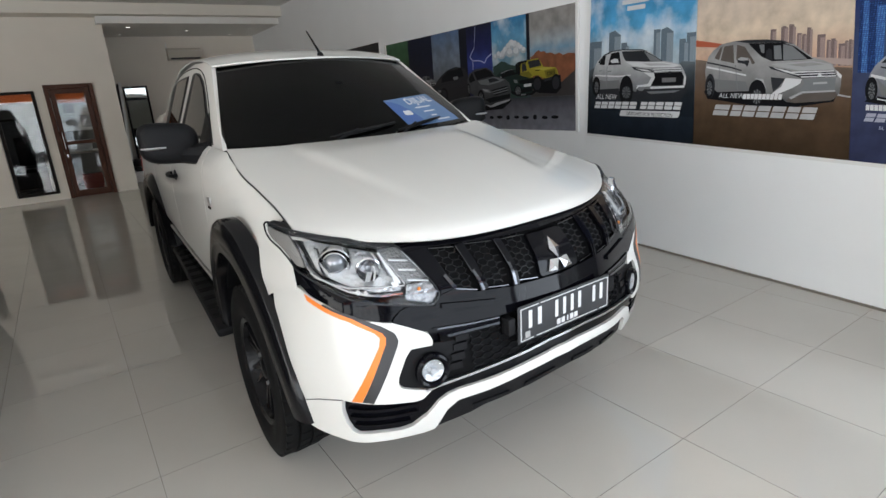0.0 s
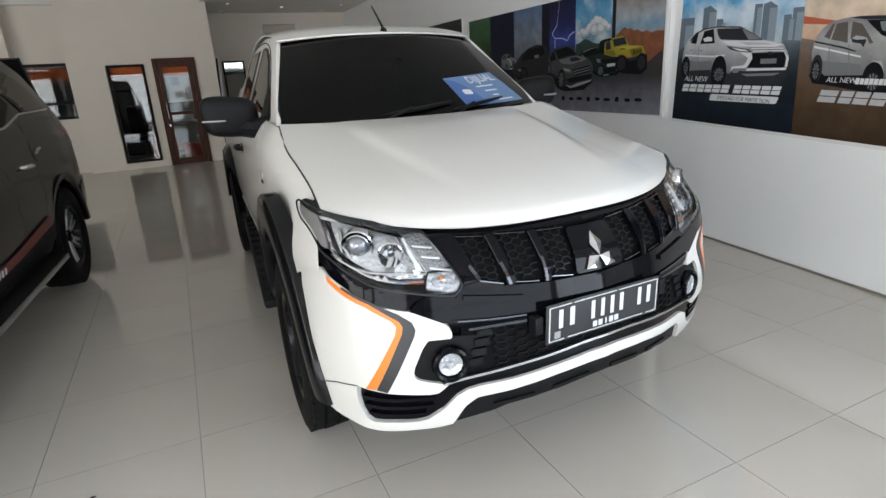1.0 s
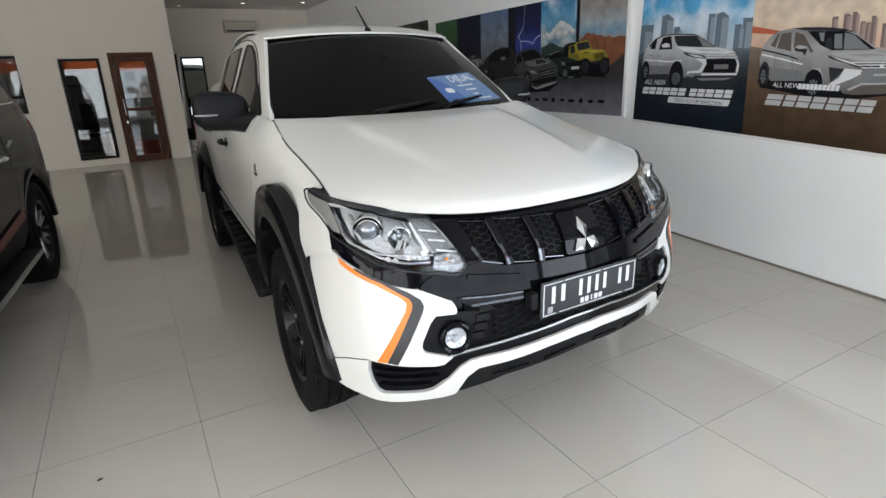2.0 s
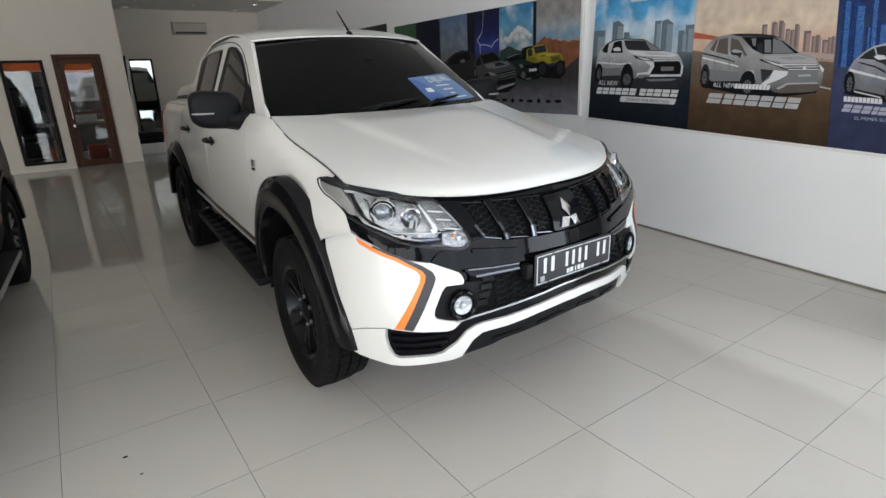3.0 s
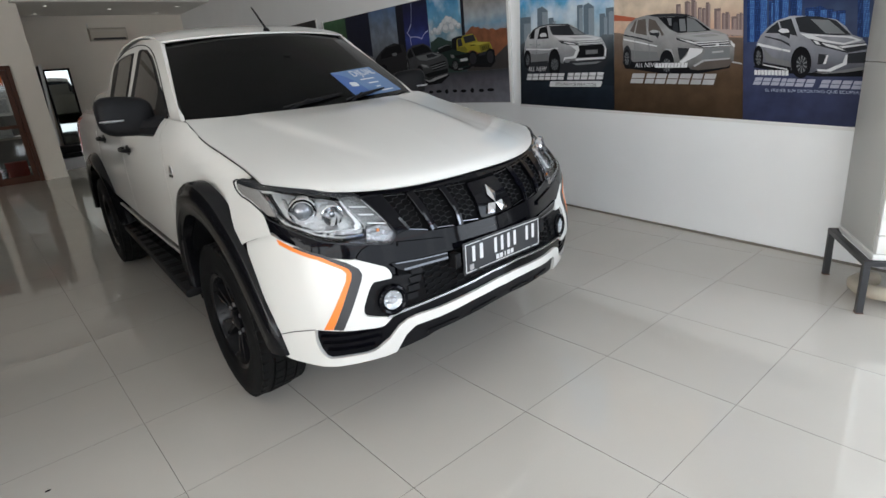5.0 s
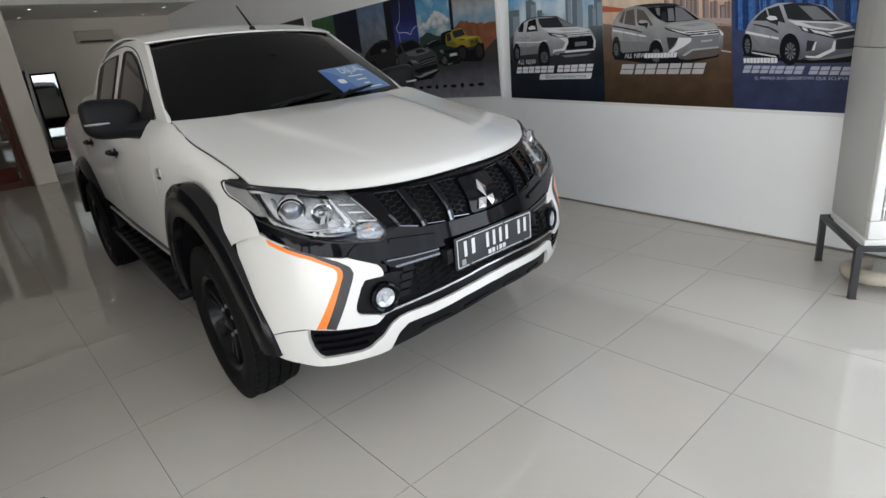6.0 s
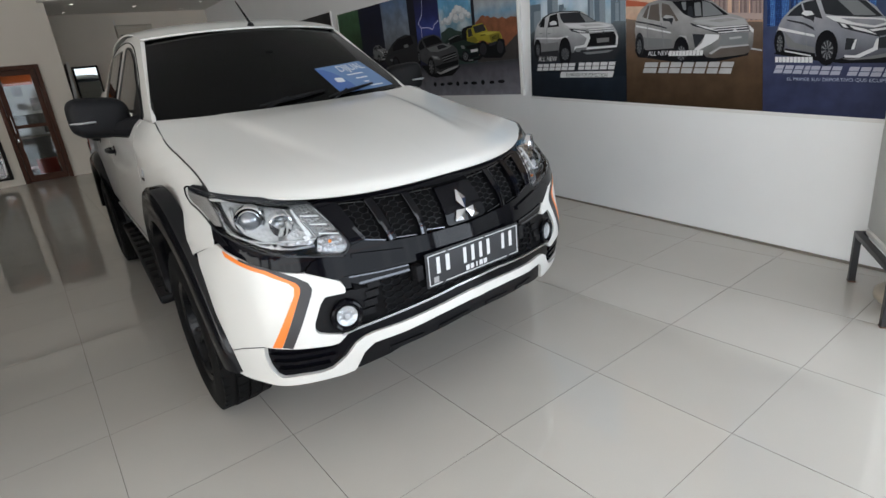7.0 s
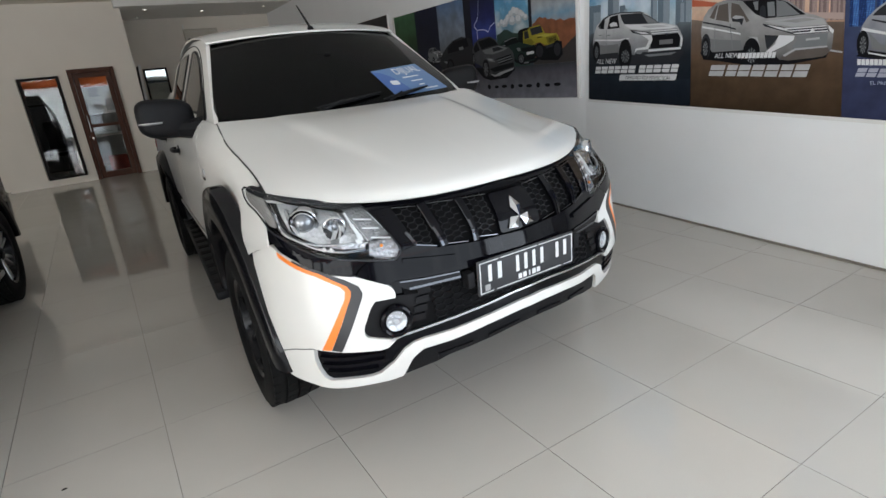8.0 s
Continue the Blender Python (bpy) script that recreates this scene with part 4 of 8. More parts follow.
        for a, b, w in (((0.452, 0.962), (0.368, 0.956), 0.0025), ((0.326, 0.958), (0.226, 0.953), 0.0025), ((0.188, 0.952), (0.090, 0.948), 0.0025), ((0.446, 0.890), (0.424, 0.848), 0.012), ((0.424, 0.846), (0.352, 0.830), 0.004), ((0.312, 0.830), (0.235, 0.822), 0.003), ((0.190, 0.828), (0.112, 0.818), 0.003)):
            bm = bmesh.new()
            strip(bm, lambda s, z, o: fascia(s, z, o - 0.003), a, b, w, 0.006, g, 3)
            part("cell_edge", bm, M_DARKCHROME, grille, "bright edge of a grille cell")
    bm = panel(both([(0, 0.806), (0.2, 0.813), (0.35, 0.824), (0.43, 0.845), (0.476, 0.836), (0.505, 0.806), (0.59, 0.820), (0.618, 0.811), (0.640, 0.793), (0.650, 0.780), (0.603, 0.758), (0.553, 0.734), (0.525, 0.742), (0.414, 0.735), (0.29, 0.732), (0, 0.735)]), lambda s, z, o: fascia(s, z, o + 0.002), 0.02, 0.04, 0.0)
    part("nose_band", bm, M_GLOSS, truck, "gloss black band under the grille")
    for g in (-1, 1):
        bm = bmesh.new()
        strip(bm, lambda s, z, o: fascia(s, z, o + 0.002), (0.484, 0.804), (0.298, 0.783), 0.016, 0.010, g, 6)
        part("band_ridge", bm, M_GLOSS, truck)
    # emblem: three plain rhombs
    emblem = part("emblem_base", panel([(-0.086, 0.946), (0.086, 0.946), (0.100, 0.816), (-0.100, 0.816)], lambda s, z, o: fascia(s, z, o + 0.004), 0.02, 0.03, 0.02), M_GLOSS, truck)
    for a in (90, 210, 330):
        c, d = Vector((-0.004, 0.862)), Vector((math.cos(radians(a)), math.sin(radians(a))))
        n = Vector((-d.y, d.x))
        rh = [c, c + d * 0.034 + n * 0.023, c + d * 0.068, c + d * 0.034 - n * 0.023]
        bm = bmesh.new()
        foot = [bm.verts.new(fascia(q.x, q.y, -0.002)) for q in rh]
        rim = [bm.verts.new(fascia(q.x, q.y, 0.012)) for q in rh]
        mid = c + d * 0.036
        peak = bm.verts.new(fascia(mid.x, mid.y, 0.019))
        for k in range(4):
            j = (k + 1) % 4
            bm.faces.new((foot[k], foot[j], rim[j], rim[k]))
            bm.faces.new((rim[k], rim[j], peak))
        bmesh.ops.recalc_face_normals(bm, faces=bm.faces)
        part("rhomb", bm, M_CHROME, emblem, "chrome rhomb", smooth=0)
    # lower grille, bright strip, number plate
    low = part("lower_grille", panel(both([(0, 0.738), (0.30, 0.734), (0.50, 0.72), (0.505, 0.60), (0.52, 0.556), (0.43, 0.558), (0.273, 0.574), (0, 0.594)]), lambda s, z, o: fascia(s, z, o - 0.016), 0.004, 0.06), M_DARKIN, truck)
    for g in (-1, 1):
        bm = bmesh.new()
        hexes(bm, lambda s, z, o: fascia(s, z, o - 0.015), 0.0, 0.42, 0.58, 0.74, 0.046, lambda s, z: 0.02 < s < 0.40 and 0.60 - 0.09 * s < z < 0.70, 0.0036, 0.005)
        for v in bm.verts:
            v.co.x *= g
        part("honeycomb", bm, M_MATT, low, kind="stuff", smooth=0)
        for k in range(4):
            bm = bmesh.new()
            strip(bm, lambda s, z, o: fascia(s, z, o - 0.014), (0.405 + 0.012 * k, 0.690 - 0.030 * k), (0.452 + 0.012 * k, 0.688 - 0.030 * k), 0.022, 0.010, g, 2)
            part("vent_block", bm, M_MATT, low)
        part("valance_strip", panel([(0.29, 0.732), (0.414, 0.735), (0.527, 0.742), (0.506, 0.716), (0.47, 0.700), (0.38, 0.702), (0.29, 0.704)], lambda s, z, o: fascia(s, z, o + 0.006), 0.012, 0.04, 0.006, g), M_GLOSS, truck, "gloss black bar beside the number plate")
        # dark chrome lines stand in for the soft highlight along this bar
        bm = bmesh.new()
        for a, b in (((0.292, 0.729), (0.41, 0.731)), ((0.41, 0.731), (0.51, 0.737))):
            strip(bm, lambda s, z, o: fascia(s, z, o + 0.006), a, b, 0.005, 0.003, g)
        for a, b in (((0.292, 0.711), (0.38, 0.710)), ((0.38, 0.710), (0.48, 0.708))):
            strip(bm, lambda s, z, o: fascia(s, z, o + 0.006), a, b, 0.008, 0.002, g)
        part("strip_edge", bm, M_DARKCHROME, truck)
        bm = bmesh.new()
        line = [(0.0, 0.599), (0.10, 0.596), (0.273, 0.580), (0.43, 0.562), (0.53, 0.552), (0.575, 0.543)]
        for a, b in zip(line, line[1:]):
            strip(bm, lambda s, z, o: fascia(s, z, o - 0.004), a, b, 0.008, 0.010, g)
        part("silver_line", bm, M_SATIN, truck, "thin silver line over the lower lip")
        part("plate_bracket", box((min(0.252 * g, 0.282 * g), 0.0, 0.668), (max(0.252 * g, 0.282 * g), 0.04, 0.724), 0.003), M_MATT, truck)
        # white bumper wing
        wing = [(0.975, 0.884), (0.925, 0.866), (0.849, 0.846), (0.785, 0.819), (0.73, 0.797), (0.67, 0.782), (0.650, 0.779), (0.603, 0.759), (0.560, 0.739), (0.538, 0.720), (0.530, 0.700), (0.534, 0.685), (0.606, 0.687), (0.626, 0.665), (0.658, 0.607), (0.662, 0.583), (0.653, 0.567), (0.613, 0.554), (0.576, 0.545), (0.556, 0.537), (0.588, 0.513), (0.615, 0.511), (0.711, 0.524), (0.795, 0.536), (0.858, 0.540), (0.955, 0.521), (1.075, 0.478), (1.085, 0.52), (1.115, 0.60), (1.14, 0.70), (1.16, 0.78), (1.16, 0.828)]
        part("bumper_wing", panel(wing, fascia, 0.02, 0.03, 0.006, g), M_PAINT, truck, "white front bumper corner")
        bm = bmesh.new()
        seam = [(0.858, 0.539), (0.955, 0.519), (1.02, 0.497), (1.075, 0.477)]
        for a, b in zip(seam, seam[1:]):
            strip(bm, fascia, a, b, 0.003, 0.0015, g, 3)
        part("bumper_seam", bm, M_STRIPE, truck)
        orange = [(0.941, 0.868), (0.934, 0.850), (0.878, 0.831), (0.785, 0.800), (0.71, 0.757), (0.697, 0.740), (0.704, 0.713), (0.820, 0.541), (0.784, 0.540), (0.682, 0.718), (0.678, 0.738), (0.687, 0.755), (0.77, 0.808), (0.869, 0.844), (0.921, 0.862)]
        part("orange_stripe", panel(orange, lambda s, z, o: fascia(s, z, o + 0.0025), 0.002, 0.03, 0.003, g), M_ORANGE, truck, "orange vinyl stripe")
        grey = [(0.783, 0.540), (0.682, 0.718), (0.678, 0.738), (0.687, 0.755), (0.77, 0.808), (0.869, 0.844), (0.863, 0.849), (0.768, 0.817), (0.687, 0.776), (0.648, 0.747), (0.640, 0.724), (0.647, 0.705), (0.747, 0.532)]
        part("grey_stripe", panel(grey, lambda s, z, o: fascia(s, z, o + 0.0022), 0.002, 0.03, 0.003, g), M_STRIPE, truck, "dark grey vinyl stripe")
        # fog lamp in its pod
        pod = part("fog_pod", panel([(0.610, 0.690), (0.532, 0.686), (0.448, 0.680), (0.490, 0.584), (0.502, 0.558), (0.544, 0.546), (0.580, 0.540), (0.630, 0.553), (0.658, 0.575), (0.664, 0.602)], lambda s, z, o: fascia(s, z, o - 0.012), 0.01, 0.03, 0.01, g), M_MATT, truck, "black fog lamp pod")
        fp = fascia(0.546, 0.607, 0.0)
        m = Matrix.Translation((fp.x * g, fp.y, fp.z)) @ pose(0, 0, 0, 0, 0, 16 * g)
        fog = part("fog_ring", lathe([(0.004, 0.060), (-0.010, 0.057), (-0.014, 0.050), (-0.010, 0.043), (0.004, 0.037)], 36, "Y"), M_GLOSS, pod)
        fog.matrix_local = m
        lens = part("fog_reflector", lathe([(-0.004, 0.037), (0.002, 0.028), (0.003, 0.016), (-0.002, 0.011), (-0.008, 0.009), (-0.009, 0.0)], 28, "Y"), M_FOGBOWL, pod, "round clear fog lamp")
        lens.matrix_local = m
        fl = part("fog_lens", lathe([(-0.005, 0.037), (-0.012, 0.022), (-0.014, 0.0)], 28, "Y"), M_LENS, pod)
        fl.matrix_local = m
        # black corner vent in the lip, and the black band that runs on between lip and silver line
        vent = part("corner_vent", panel([(0.862, 0.540), (0.866, 0.495), (0.850, 0.453), (0.822, 0.418), (0.80, 0.408), (0.732, 0.409), (0.654, 0.403), (0.615, 0.408), (0.566, 0.446), (0.575, 0.515), (0.615, 0.514), (0.711, 0.527), (0.795, 0.539)], lambda s, z, o: fascia(s, z, o - 0.016), 0.006, 0.04, 0, g), M_GLOSS, truck, "black corner vent")
        for z0, a, b in ((0.498, 0.60, 0.845), (0.468, 0.605, 0.838), (0.436, 0.625, 0.82)):
            bm = bmesh.new()
            strip(bm, lambda s, z, o: fascia(s, z, o - 0.016), (a, z0 - 0.006), (b, z0 + 0.004), 0.012, 0.010, g, 8)
            part("vent_fin", bm, M_GLOSS, vent)
        part("lip_band", panel([(0.0, 0.600), (0.10, 0.596), (0.273, 0.579), (0.43, 0.561), (0.53, 0.548), (0.575, 0.535), (0.598, 0.512), (0.60, 0.45), (0.571, 0.444), (0.531, 0.490), (0.496, 0.508), (0.456, 0.515), (0.353, 0.520), (0.222, 0.535), (0.05, 0.549), (0, 0.550)], lambda s, z, o: fascia(s, z, o - 0.012), 0.012, 0.04, 0, g), M_GLOSS, truck, "gloss black band over the white lip")
        # headlight
        let_in = lambda s: 0.003 * max(0.0, (abs(s) - 0.80) / 0.2)
        lens_o = [(0.543, 0.979), (0.519, 0.934), (0.502, 0.895), (0.487, 0.864), (0.480, 0.842), (0.488, 0.824), (0.511, 0.810), (0.595, 0.824), (0.688, 0.843), (0.757, 0.862), (0.812, 0.887), (0.870, 0.910), (0.942, 0.932), (0.965, 0.962), (0.995, 0.985), (1.035, 1.000), (1.048, 1.022), (1.038, 1.048), (1.004, 1.059), (0.91, 1.049), (0.845, 1.043), (0.785, 1.034), (0.698, 1.017), (0.60, 0.996)]
        trim = [(0.595, 0.822), (0.688, 0.841), (0.757, 0.860), (0.812, 0.885), (0.870, 0.908), (0.946, 0.932), (0.965, 0.925), (0.978, 0.900), (0.942, 0.884), (0.922, 0.870), (0.849, 0.849), (0.785, 0.822), (0.73, 0.800), (0.67, 0.785), (0.653, 0.784), (0.642, 0.797), (0.62, 0.813)]
        lamp = part("headlight", panel(lens_o, lambda s, z, o: fascia(s, z, o - 0.075 + 0.05 * max(0, (abs(s) - 0.75) / 0.25)), 0.006, 0.03, 0.006, g), M_SMOKE, truck, "clear headlight with chrome projector")
        part("lamp_trim", panel(trim, lambda s, z, o: fascia(s, z, o + 0.001 - let_in(s)), 0.03, 0.03, 0.004, g), M_GLOSS, lamp, "gloss black trim under the lamp")
        ln = part("lens", panel(lens_o, lambda s, z, o: fascia(s, z, o - 0.001 - let_in(s)), 0.003, 0.03, 0.008, g), M_LENS, lamp, "clear lens")
        ln.visible_shadow = False
        bm = bmesh.new()
        ring = rounded(lens_o, 0.008)
        for a, b in zip(ring, ring[1:] + ring[:1]):
            if (Vector(a) - Vector(b)).length > 1e-4:
                strip(bm, lambda s, z, o: fascia(s, z, o - 0.001 - let_in(s)), a, b, 0.005, 0.002, g, 3)
        part("lens_edge", bm, M_SMOKE, lamp)
        # black rim inside the upper edge
        part("lamp_brow", panel([(0.545, 0.977), (0.60, 0.994), (0.698, 1.015), (0.785, 1.032), (0.845, 1.041), (0.91, 1.047), (1.00, 1.056), (0.98, 1.046), (0.90, 1.034), (0.81, 1.023), (0.70, 1.001), (0.61, 0.978)], lambda s, z, o: fascia(s, z, o - 0.006 - let_in(s)), 0.004, 0.03, 0, g), M_SMOKE, lamp)
        # lamp internals
        back = lambda d: (lambda s, z, o: fascia(s, z, o - d + 0.5 * d * max(0, (abs(s) - 0.75) / 0.25)))
        bz = [(0.880, 1.016), (0.715, 0.992), (0.626, 0.967), (0.584, 0.872), (0.597, 0.848), (0.688, 0.858), (0.765, 0.880), (0.833, 0.903), (0.887, 0.927), (0.893, 0.98)]
        part("bezel", panel(bz, back(0.060), 0.006, 0.03, 0.012, g), M_FACET, lamp, "chrome lamp bezel")
        part("tail_reflector", panel([(0.985, 1.034), (0.905, 1.026), (0.893, 0.985), (0.899, 0.940), (0.944, 0.942), (0.967, 0.966), (0.996, 0.988), (1.033, 1.003), (1.044, 1.022), (1.030, 1.042)], lambda s, z, o: fascia(s, z, o - 0.008 - let_in(s)), 0.004, 0.03, 0.006, g), M_TAILREFL, lamp, "pale lamp tail")
        c = fascia(0.778, 0.951, -0.040)
        mm = Matrix.Translation((c.x * g, c.y, c.z)) @ pose(0, 0, 0, 8, 0, 30 * g)
        r = 0.043
        for nm, prof, mt, lb in (
            ("projector_ring", [(0.012, r * 1.26), (-0.010, r * 1.22), (-0.014, r * 1.14), (-0.008, r * 1.06), (0.006, r * 1.02)], M_CHROME, "chrome ring"),
            ("projector_cone", [(0.006, r * 1.04), (0.010, r * 0.98), (0.002, r * 0.95)], M_DARKCHROME, ""),
            ("inner_ring", [(0.004, r * 0.97), (-0.014, r * 0.95), (-0.017, r * 0.89), (-0.004, r * 0.85)], M_CHROME, ""),
            ("projector_lens", [(-0.004, r * 0.87), (-0.018, r * 0.70), (-0.028, r * 0.40), (-0.032, 0.0)], M_PROJ, "glass projector lens"),
        ):
            part(nm, lathe(prof, 40, "Y"), mt, lamp, lb).matrix_local = mm
        c = fascia(0.672, 0.926, -0.048)
        mm = Matrix.Translation((c.x * g, c.y, c.z)) @ pose(0, 0, 0, 8, 0, 24 * g)
        part("reflector_bowl", lathe([(-0.010, 0.040), (-0.012, 0.037), (0.006, 0.031), (0.018, 0.018), (0.022, 0.0)], 32, "Y"), M_CHROME, lamp, "chrome high-beam bowl").matrix_local = mm
        part("high_beam_bulb", lathe([(0.018, 0.013), (-0.002, 0.011), (-0.008, 0.0)], 14, "Y"), M_PROJ, lamp).matrix_local = mm
        part("bowl_wedge", panel([(0.679, 0.922), (0.663, 0.919), (0.684, 0.897), (0.703, 0.896)], back(0.030), 0.004, 0.02, 0, g), M_CHROME, lamp)
        part("side_reflector", panel([(0.672, 0.896), (0.647, 0.906), (0.632, 0.893), (0.649, 0.870), (0.669, 0.862), (0.682, 0.878)], back(0.032), 0.004, 0.02, 0, g), M_FACET, lamp)
        part("side_shadow", panel([(0.715, 0.935), (0.690, 0.915), (0.655, 0.915), (0.648, 0.900), (0.70, 0.892), (0.715, 0.905)], back(0.042), 0.004, 0.02, 0, g), M_SMOKE, lamp)
        # chrome frame lines and light guides
        for pts, wd in (
            ([(0.905, 1.018), (0.813, 1.015), (0.713, 0.995), (0.622, 0.971)], 0.009), ([(0.622, 0.971), (0.604, 0.938), (0.579, 0.877)], 0.005),
            ([(0.904, 1.014), (0.893, 0.984), (0.899, 0.942), (0.879, 0.923)], 0.005), ([(0.893, 0.926), (0.833, 0.903), (0.762, 0.886), (0.681, 0.881), (0.581, 0.873)], 0.004),
            ([(0.882, 0.918), (0.831, 0.904), (0.766, 0.877), (0.700, 0.860), (0.665, 0.854), (0.595, 0.852)], 0.005),
            ([(0.667, 0.961), (0.652, 0.937), (0.655, 0.918), (0.671, 0.898)], 0.006), ([(0.64, 0.975), (0.63, 0.945), (0.636, 0.925)], 0.006),
            ([(0.820, 0.990), (0.833, 0.960), (0.815, 0.925)], 0.012), ([(0.74, 0.878), (0.735, 0.866)], 0.014), ([(0.715, 0.874), (0.708, 0.862)], 0.012),
        ):
            bm = bmesh.new()
            for a, b in zip(pts, pts[1:]):
                strip(bm, back(0.034), a, b, wd, 0.008, g, 3)
            part("light_guide", bm, M_CHROME, lamp)
        bm = bmesh.new()
        guide = [(0.616, 0.966), (0.612, 0.934), (0.602, 0.902), (0.600, 0.884), (0.619, 0.880)]
        for (a, b), wd in zip(zip(guide, guide[1:]), (0.008, 0.012, 0.018, 0.014)):
            strip(bm, back(0.028), a, b, wd, 0.008, g, 3)
        part("day_light", bm, M_GUIDE, lamp, "white day-light guide")
        part("smoked_insert", panel([(0.600, 0.985), (0.618, 0.970), (0.577, 0.876), (0.502, 0.885), (0.546, 0.972)], back(0.030), 0.004, 0.02, 0.004, g), faceted("smoked_clear_plastic", (0.30, 0.305, 0.315), 110.0) if g < 0 else bpy.data.materials["smoked_clear_plastic"], lamp, "smoked ribbed insert")
        for a, b in (((0.597, 0.945), (0.537, 0.936)), ((0.580, 0.917), (0.525, 0.909)), ((0.565, 0.887), (0.500, 0.876)), ((0.538, 0.960), (0.494, 0.876))):
            bm = bmesh.new()
            strip(bm, back(0.026), a, b, 0.004, 0.006, g, 2)
            part("inner_rib", bm, M_GUIDE, lamp)
        part("indicator_bowl", panel([(0.578, 0.874), (0.499, 0.875), (0.485, 0.845), (0.490, 0.826), (0.511, 0.812), (0.592, 0.833)], back(0.022), 0.004, 0.012, 0.006, g), M_INDBOWL, lamp, "faceted indicator bowl")
        cb = fascia(0.540, 0.860, -0.016)
        bm = bmesh.new()
        bmesh.ops.create_uvsphere(bm, u_segments=14, v_segments=8, radius=0.006, matrix=Matrix.Translation((cb.x * g, cb.y, cb.z)))
        part("bulb", bm, M_AMBER, lamp, "amber bulb")
    lip = [(0, 0.553), (0.05, 0.552), (0.222, 0.538), (0.353, 0.523), (0.456, 0.518), (0.496, 0.511), (0.531, 0.493), (0.571, 0.446), (0.619, 0.411), (0.654, 0.406), (0.732, 0.412), (0.80, 0.411), (0.82, 0.421), (0.847, 0.455), (0.862, 0.495), (0.859, 0.537), (0.955, 0.517), (1.075, 0.475), (1.07, 0.42), (1.03, 0.398), (0.97, 0.386), (0.89, 0.380), (0.825, 0.375), (0.775, 0.372), (0.709, 0.370), (0.637, 0.366), (0.578, 0.365), (0.534, 0.371), (0.500, 0.445), (0.462, 0.475), (0.351, 0.483), (0.204, 0.504), (0.057, 0.514), (0, 0.515)]
    part("front_lip", panel(both(lip), lambda s, z, o: fascia(s, z, o + 0.001), 0.03, 0.03), M_PAINT, truck, "white lower bumper lip")
    part("skid_panel", panel(both([(0, 0.520), (0.057, 0.519), (0.204, 0.509), (0.351, 0.488), (0.466, 0.480), (0.506, 0.448), (0.540, 0.374), (0.514, 0.370), (0.40, 0.392), (0.35, 0.410), (0.259, 0.421), (0.133, 0.435), (0, 0.446)]), lambda s, z, o: fascia(s, z, o - 0.014), 0.04, 0.05), M_MATT, truck, "black skid panel under the nose")
    for s in (-0.33, -0.12, 0.12, 0.33):
        bm = bmesh.new()
        strip(bm, lambda a, b, o: fascia(a, b, o - 0.014), (s - 0.07, 0.462 - 0.10 * abs(s - 0.07)), (s + 0.07, 0.462 - 0.10 * abs(s + 0.07)), 0.016, 0.008, 1, 4)
        part("skid_rib", bm, M_MATT, truck)
    part("under_tray", box((-0.55, 0.22, 0.33), (0.55, 0.7, 0.42), 0.02), M_DARKIN, truck)
    plate = part("number_plate", box((-0.241, -0.006, 0.615), (0.219, 0.002, 0.762), 0.004), M_PLATE, truck, "black number plate with white marks")
    for k, (x0, x1) in enumerate(((-0.205, -0.172), (-0.163, -0.128), (-0.080, -0.048), (-0.041, -0.009), (-0.002, 0.030), (0.037, 0.069), (0.115, 0.147), (0.155, 0.188))):
        part("plate_bar", box((x0 + 0.0085, -0.0085, 0.668), (x1 - 0.0085, -0.006, 0.738), 0.0015), M_MARK, plate, smooth=0)
    for x0, x1 in ((-0.062, -0.046), (-0.04, -0.024), (-0.012, -0.006), (0.004, 0.02), (0.026, 0.042)):
        part("plate_bar", box((x0, -0.0085, 0.634), (x1, -0.006, 0.656), 0.0005), M_MARK, plate, smooth=0)
    part("plate_mark", box((-0.212, -0.0082, 0.632), (-0.190, -0.006, 0.658), 0.0005), plain("faded_grey_print", (0.3, 0.3, 0.3), 0.6), plate, smooth=0)
    for lo, hi in (
        ((-0.232, 0.750), (-0.15, 0.753)), ((-0.14, 0.750), (0.03, 0.753)), ((0.04, 0.750), (0.21, 0.753)), ((-0.232, 0.624), (-0.175, 0.627)), ((-0.16, 0.624), (0.15, 0.627)),
        ((0.165, 0.624), (0.21, 0.627)), ((-0.232, 0.627), (-0.229, 0.750)), ((0.207, 0.627), (0.210, 0.750)),
    ):
        part("plate_line", box((lo[0], -0.0082, lo[1]), (hi[0], -0.006, hi[1])), M_MARK, plate, smooth=0)
    plate.matrix_local = pose(-0.002, 0, 0.686, 0, 1.4, 0) @ Matrix.Diagonal((1.055, 1, 0.885, 1)) @ pose(0.011, 0, -0.6885)
    skew_to_view(truck)
    return truck


truck = build_truck()


def text_mesh(body, size, extrude=0.0008, shear=0.0):
    """Lettering as a bmesh in the x-z plane, centred on x, resting on z = 0."""
    cu = bpy.data.curves.new("lettering", "FONT")
    cu.body, cu.size, cu.extrude, cu.shear, cu.align_x = body, size, extrude, shear, "CENTER"
    ob = new("lettering", cu)
    me = ob.evaluated_get(bpy.context.evaluated_depsgraph_get()).to_mesh()
    bm = bmesh.new()
    bm.from_mesh(me)
    bpy.data.objects.remove(ob)
    bmesh.ops.rotate(bm, verts=bm.verts, matrix=Matrix.Rotation(radians(90), 3, "X"))
    return bm


# blue sale card behind the windscreen
card = thing("sale_card", pose(*TRUCK_AT), "blue and white for-sale card on the windscreen", "card")


